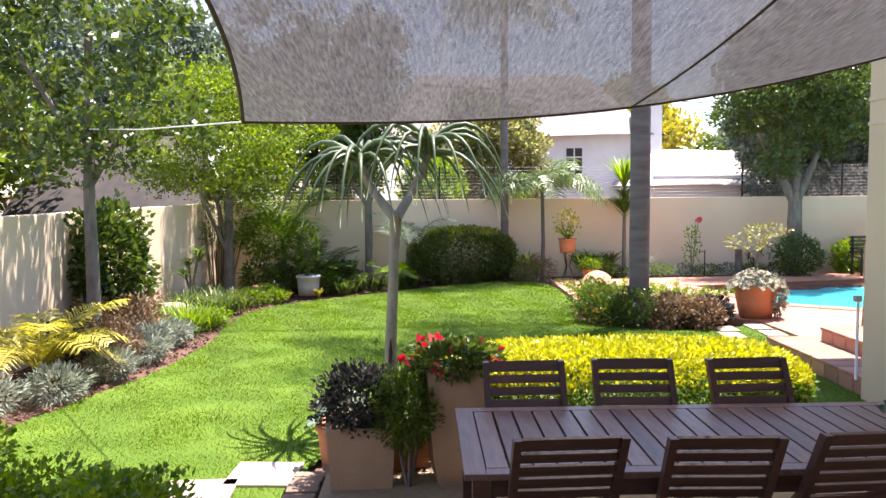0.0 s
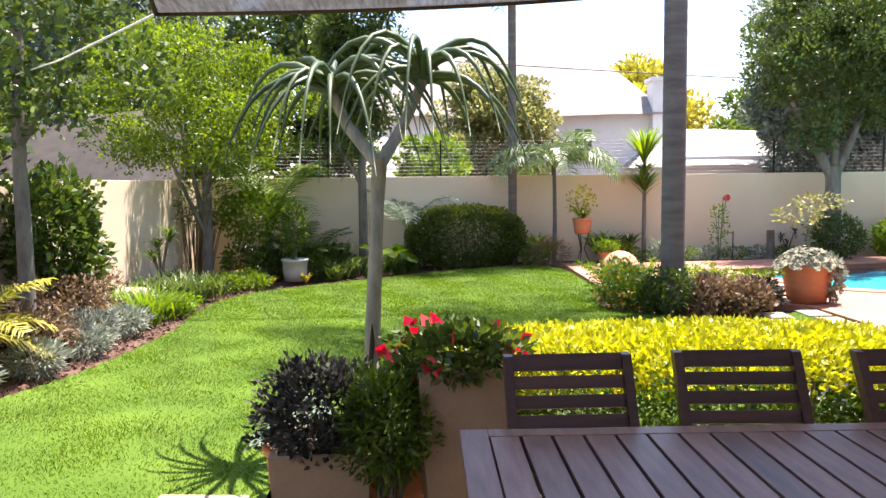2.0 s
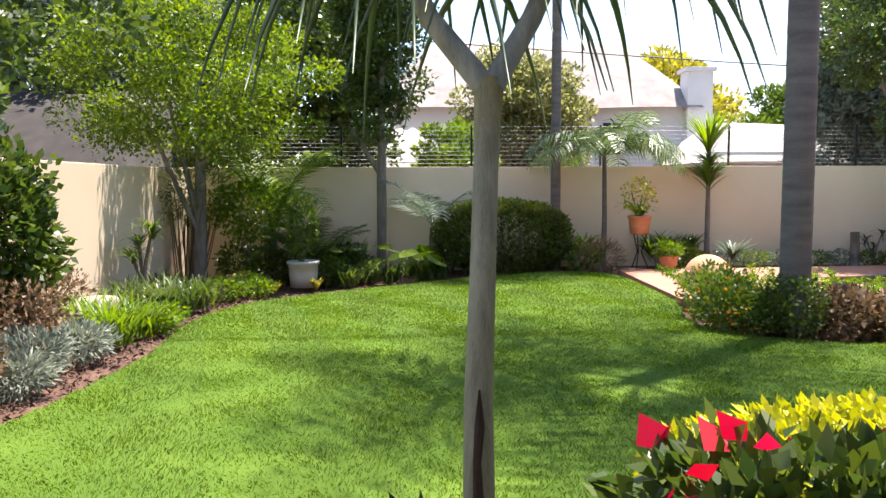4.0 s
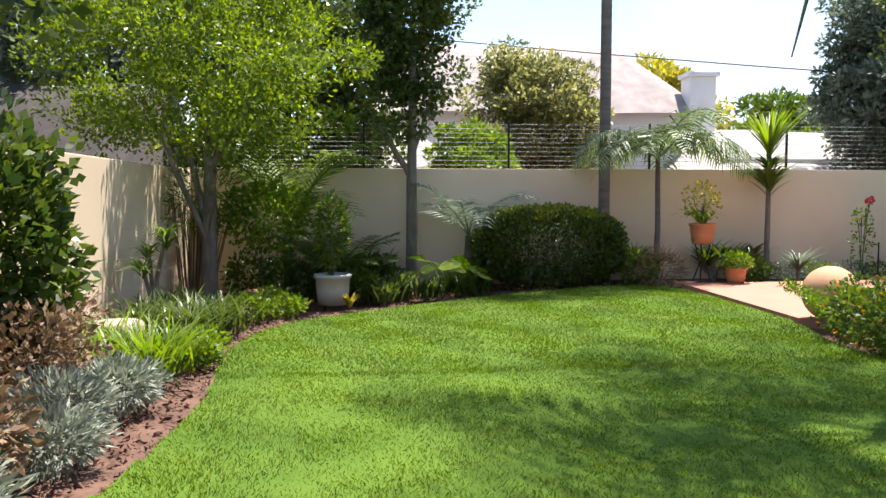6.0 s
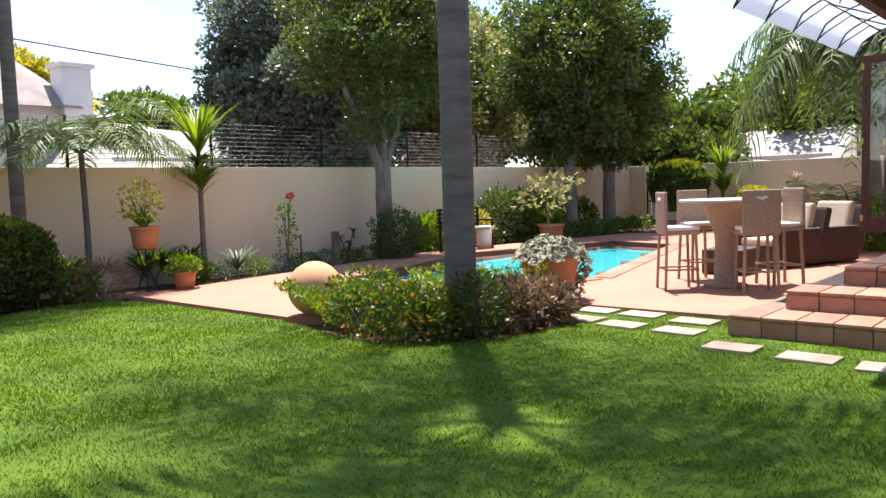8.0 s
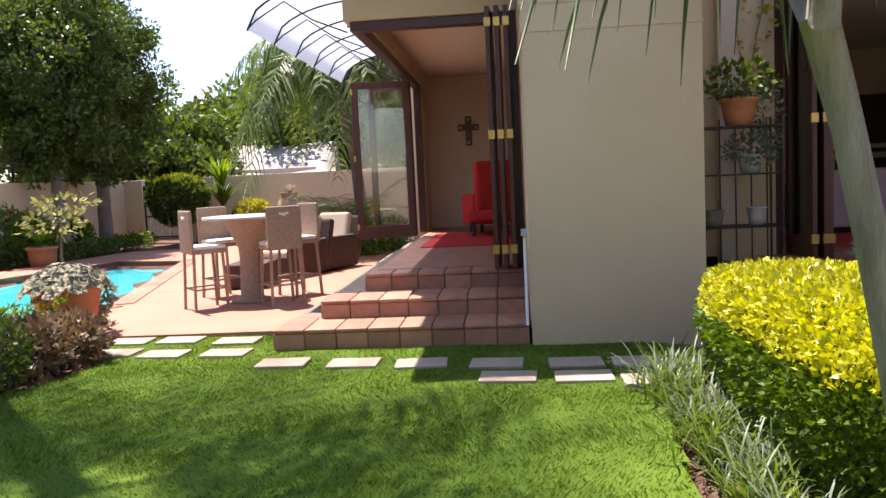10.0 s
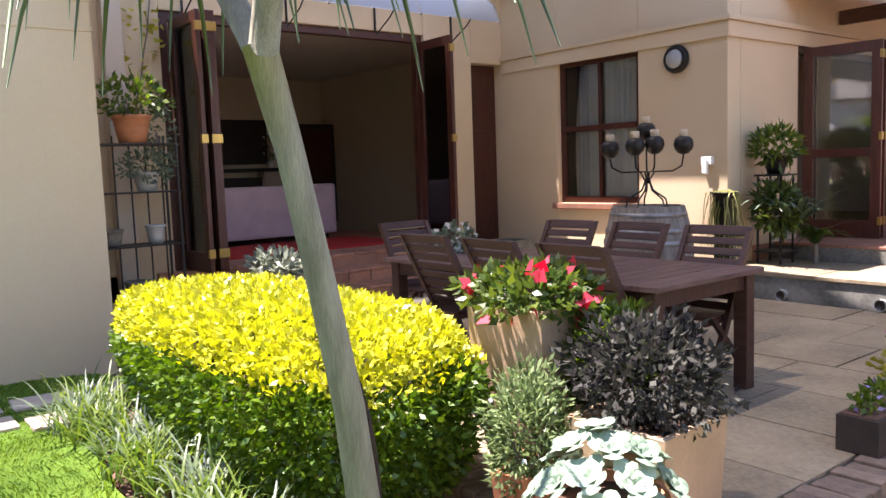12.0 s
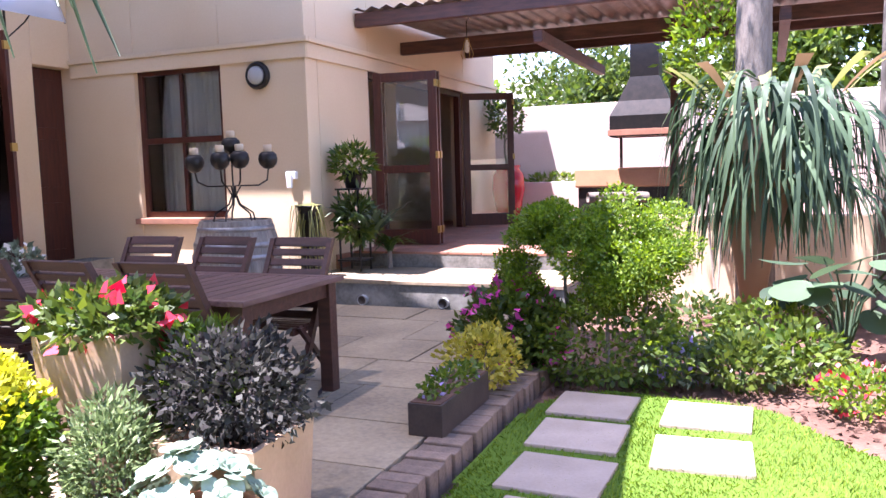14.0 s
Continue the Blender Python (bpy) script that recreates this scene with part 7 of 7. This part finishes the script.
part("mantel", box(-0.38, -0.95, 1.05, 0, 0.95, 1.12, 0.01), DARKINT, mant)
for y in (0.9, 2.3):
    pot((11.8, y, 1.672), 0.07, 0.12, WHITE, "small white orchid pot on the mantel")
    shrub((11.8, y, 1.78), (0.12, 0.1, 0.3), 40, L_DARK, "white orchid on the mantel", 0.12, 0.05, "orchid", F_WHITE, 18, 0.06, stems=2)
cab = thing("display_cabinet", "tall dark display cabinet", "cabinet", (11.9, -0.1, 0.552))
part("body", box(-0.4, -0.28, 0, 0, 0.6, 1.95, 0.01), DARKINT, cab)
part("door", box(-0.43, -0.2, 0.1, -0.402, 0.52, 1.85, 0.006), MAHOG, cab)
arm = thing("armchair", "red upholstered high-backed armchair", "armchair", (11.0, 8.05, 0.556), 200)
part("seat", box(-0.35, -0.35, 0.15, 0.35, 0.35, 0.45, 0.05), RED, arm)
part("backrest", box(0.22, -0.38, 0.3, 0.4, 0.38, 1.2, 0.06), RED, arm)
for y in (-0.42, 0.27):
    part("armrest", box(-0.35, y, 0.15, 0.3, y + 0.15, 0.66, 0.05), RED, arm)
for x in (-0.3, 0.25):
    for y in (-0.3, 0.25):
        part("leg", box(x, y, 0, x + 0.05, y + 0.05, 0.15), DARKINT, arm)
part("cushion", box(-0.05, -0.2, 0.46, 0.2, 0.2, 0.8, 0.06), RED, arm)
ft = thing("footstool", "red upholstered footstool with dark legs", "footstool", (10.1, 8.15, 0.556))
part("pad", box(-0.3, -0.25, 0.25, 0.3, 0.25, 0.4, 0.04), RED, ft)
for x in (-0.26, 0.2):
    for y in (-0.2, 0.15):
        part("leg", box(x, y, 0, x + 0.06, y + 0.05, 0.26, 0.01), DARKINT, ft)
tagged(part("rug", box(8.3, 7.7, 0.553, 10.9, 9.0, 0.572, 0.006), RED), "red-orange rug on the sun room floor", "rug")
cr = thing("wall_cross", "dark wooden cross with carved ends", "cross", (12.595, 8.45, 2.1))
part("upright", box(-0.03, -0.06, 0, 0, 0.06, 0.55, 0.008), MAHOG, cr)
part("crossbar", box(-0.034, -0.2, 0.28, -0.002, 0.2, 0.4, 0.008), MAHOG, cr)
for y, z in ((-0.15, 0.34), (0.15, 0.34), (0, 0.06), (0, 0.49)):
    part("inlay", box(-0.04, y - 0.03, z - 0.03, -0.03, y + 0.03, z + 0.03, 0.004), SLAB, cr)

# ---------- grass ----------
def grass(n, x0, x1, y0, y1, h, w, name):
    p = np.stack([rng.uniform(x0, x1, n), rng.uniform(y0, y1, n)], axis=1)
    poly = np.array(LAWN_POLY)
    ins = np.zeros(n, bool)
    for (ax, ay), (bx, by) in zip(poly, np.roll(poly, -1, axis=0)):
        if ay != by:
            c = ((ay > p[:, 1]) != (by > p[:, 1])) & (p[:, 0] < (bx - ax) * (p[:, 1] - ay) / (by - ay) + ax)
            ins ^= c
    p = p[ins]
    n = len(p)
    z = -0.17 * np.clip((p[:, 1] - 10) / 7, 0, 1) * np.clip((1.6 - p[:, 0]) / 4, 0, 1) + 0.005
    b = np.column_stack([p, z])
    # mowing stripes: blades lean one way and then the other
    stripe = np.where(np.floor((p[:, 0] * 0.9 + p[:, 1] * 0.25) / 0.55) % 2 == 0, 1.0, -1.0)[:, None]
    a = rng.uniform(0, 2 * math.pi, n)
    s = np.stack([np.cos(a), np.sin(a), np.zeros(n)], axis=1)
    lean = rng.normal(0, 0.45, (n, 3)) * np.array([1, 1, 0]) + stripe * np.array([[0.1, 0.45, 0]])
    hh = (h * rng.uniform(0.5, 1.3, n))[:, None]
    tip = b + (np.array([[0, 0, 1.0]]) + lean) * hh
    mid = b + (np.array([[0, 0, 0.6]]) + lean * 0.4) * hh
    v = np.stack([b - s * w, b + s * w, mid + s * w * 0.8, tip], axis=1)
    o = part(name, quads_mesh(name, v, BLADE))
    return tagged(o, "short mown grass blades of the lawn", "grass", "", "stuff")


grass(330000, -4.9, 5.2, 4.2, 12.2, 0.024, 0.003, "grass")
grass(130000, -3.5, 5.2, 12.0, 17.9, 0.028, 0.005, "grass")
grass(60000, -4.9, -0.9, 1.6, 5.2, 0.026, 0.0032, "grass")
# bark and clods along the bed edges
def clods(n, x0, x1, y0, y1, name):
    p = np.stack([rng.uniform(x0, x1, n), rng.uniform(y0, y1, n)], axis=1)
    vs, fs = [], []
    for x, y in p:
        if inside(x, y, LAWN_POLY):
            continue
        r, z = random.uniform(0.012, 0.04), soil_z(x, y) + 0.005
        m = len(vs)
        vs += [(x + r * random.uniform(-1, 1), y + r * random.uniform(-1, 1), z + r * random.uniform(-0.3, 1)) for _ in range(4)]
        fs += [(m, m + 1, m + 2), (m, m + 2, m + 3), (m, m + 3, m + 1), (m + 1, m + 3, m + 2)]
    return tagged(part(name, mesh_from(name, vs, fs, SOIL)), "crumbled soil clods and bark along the beds", "soil", "", "stuff")


clods(6000, -4.9, -2.9, 6.5, 16.5, "soil_clods")
clods(2500, -3.2, 3.0, 15.8, 18.9, "soil_clods")
clods(1500, 0.2, 3.0, 6.3, 7.1, "soil_clods")
clods(2000, -4.9, -1.0, 0.5, 3.4, "soil_clods")
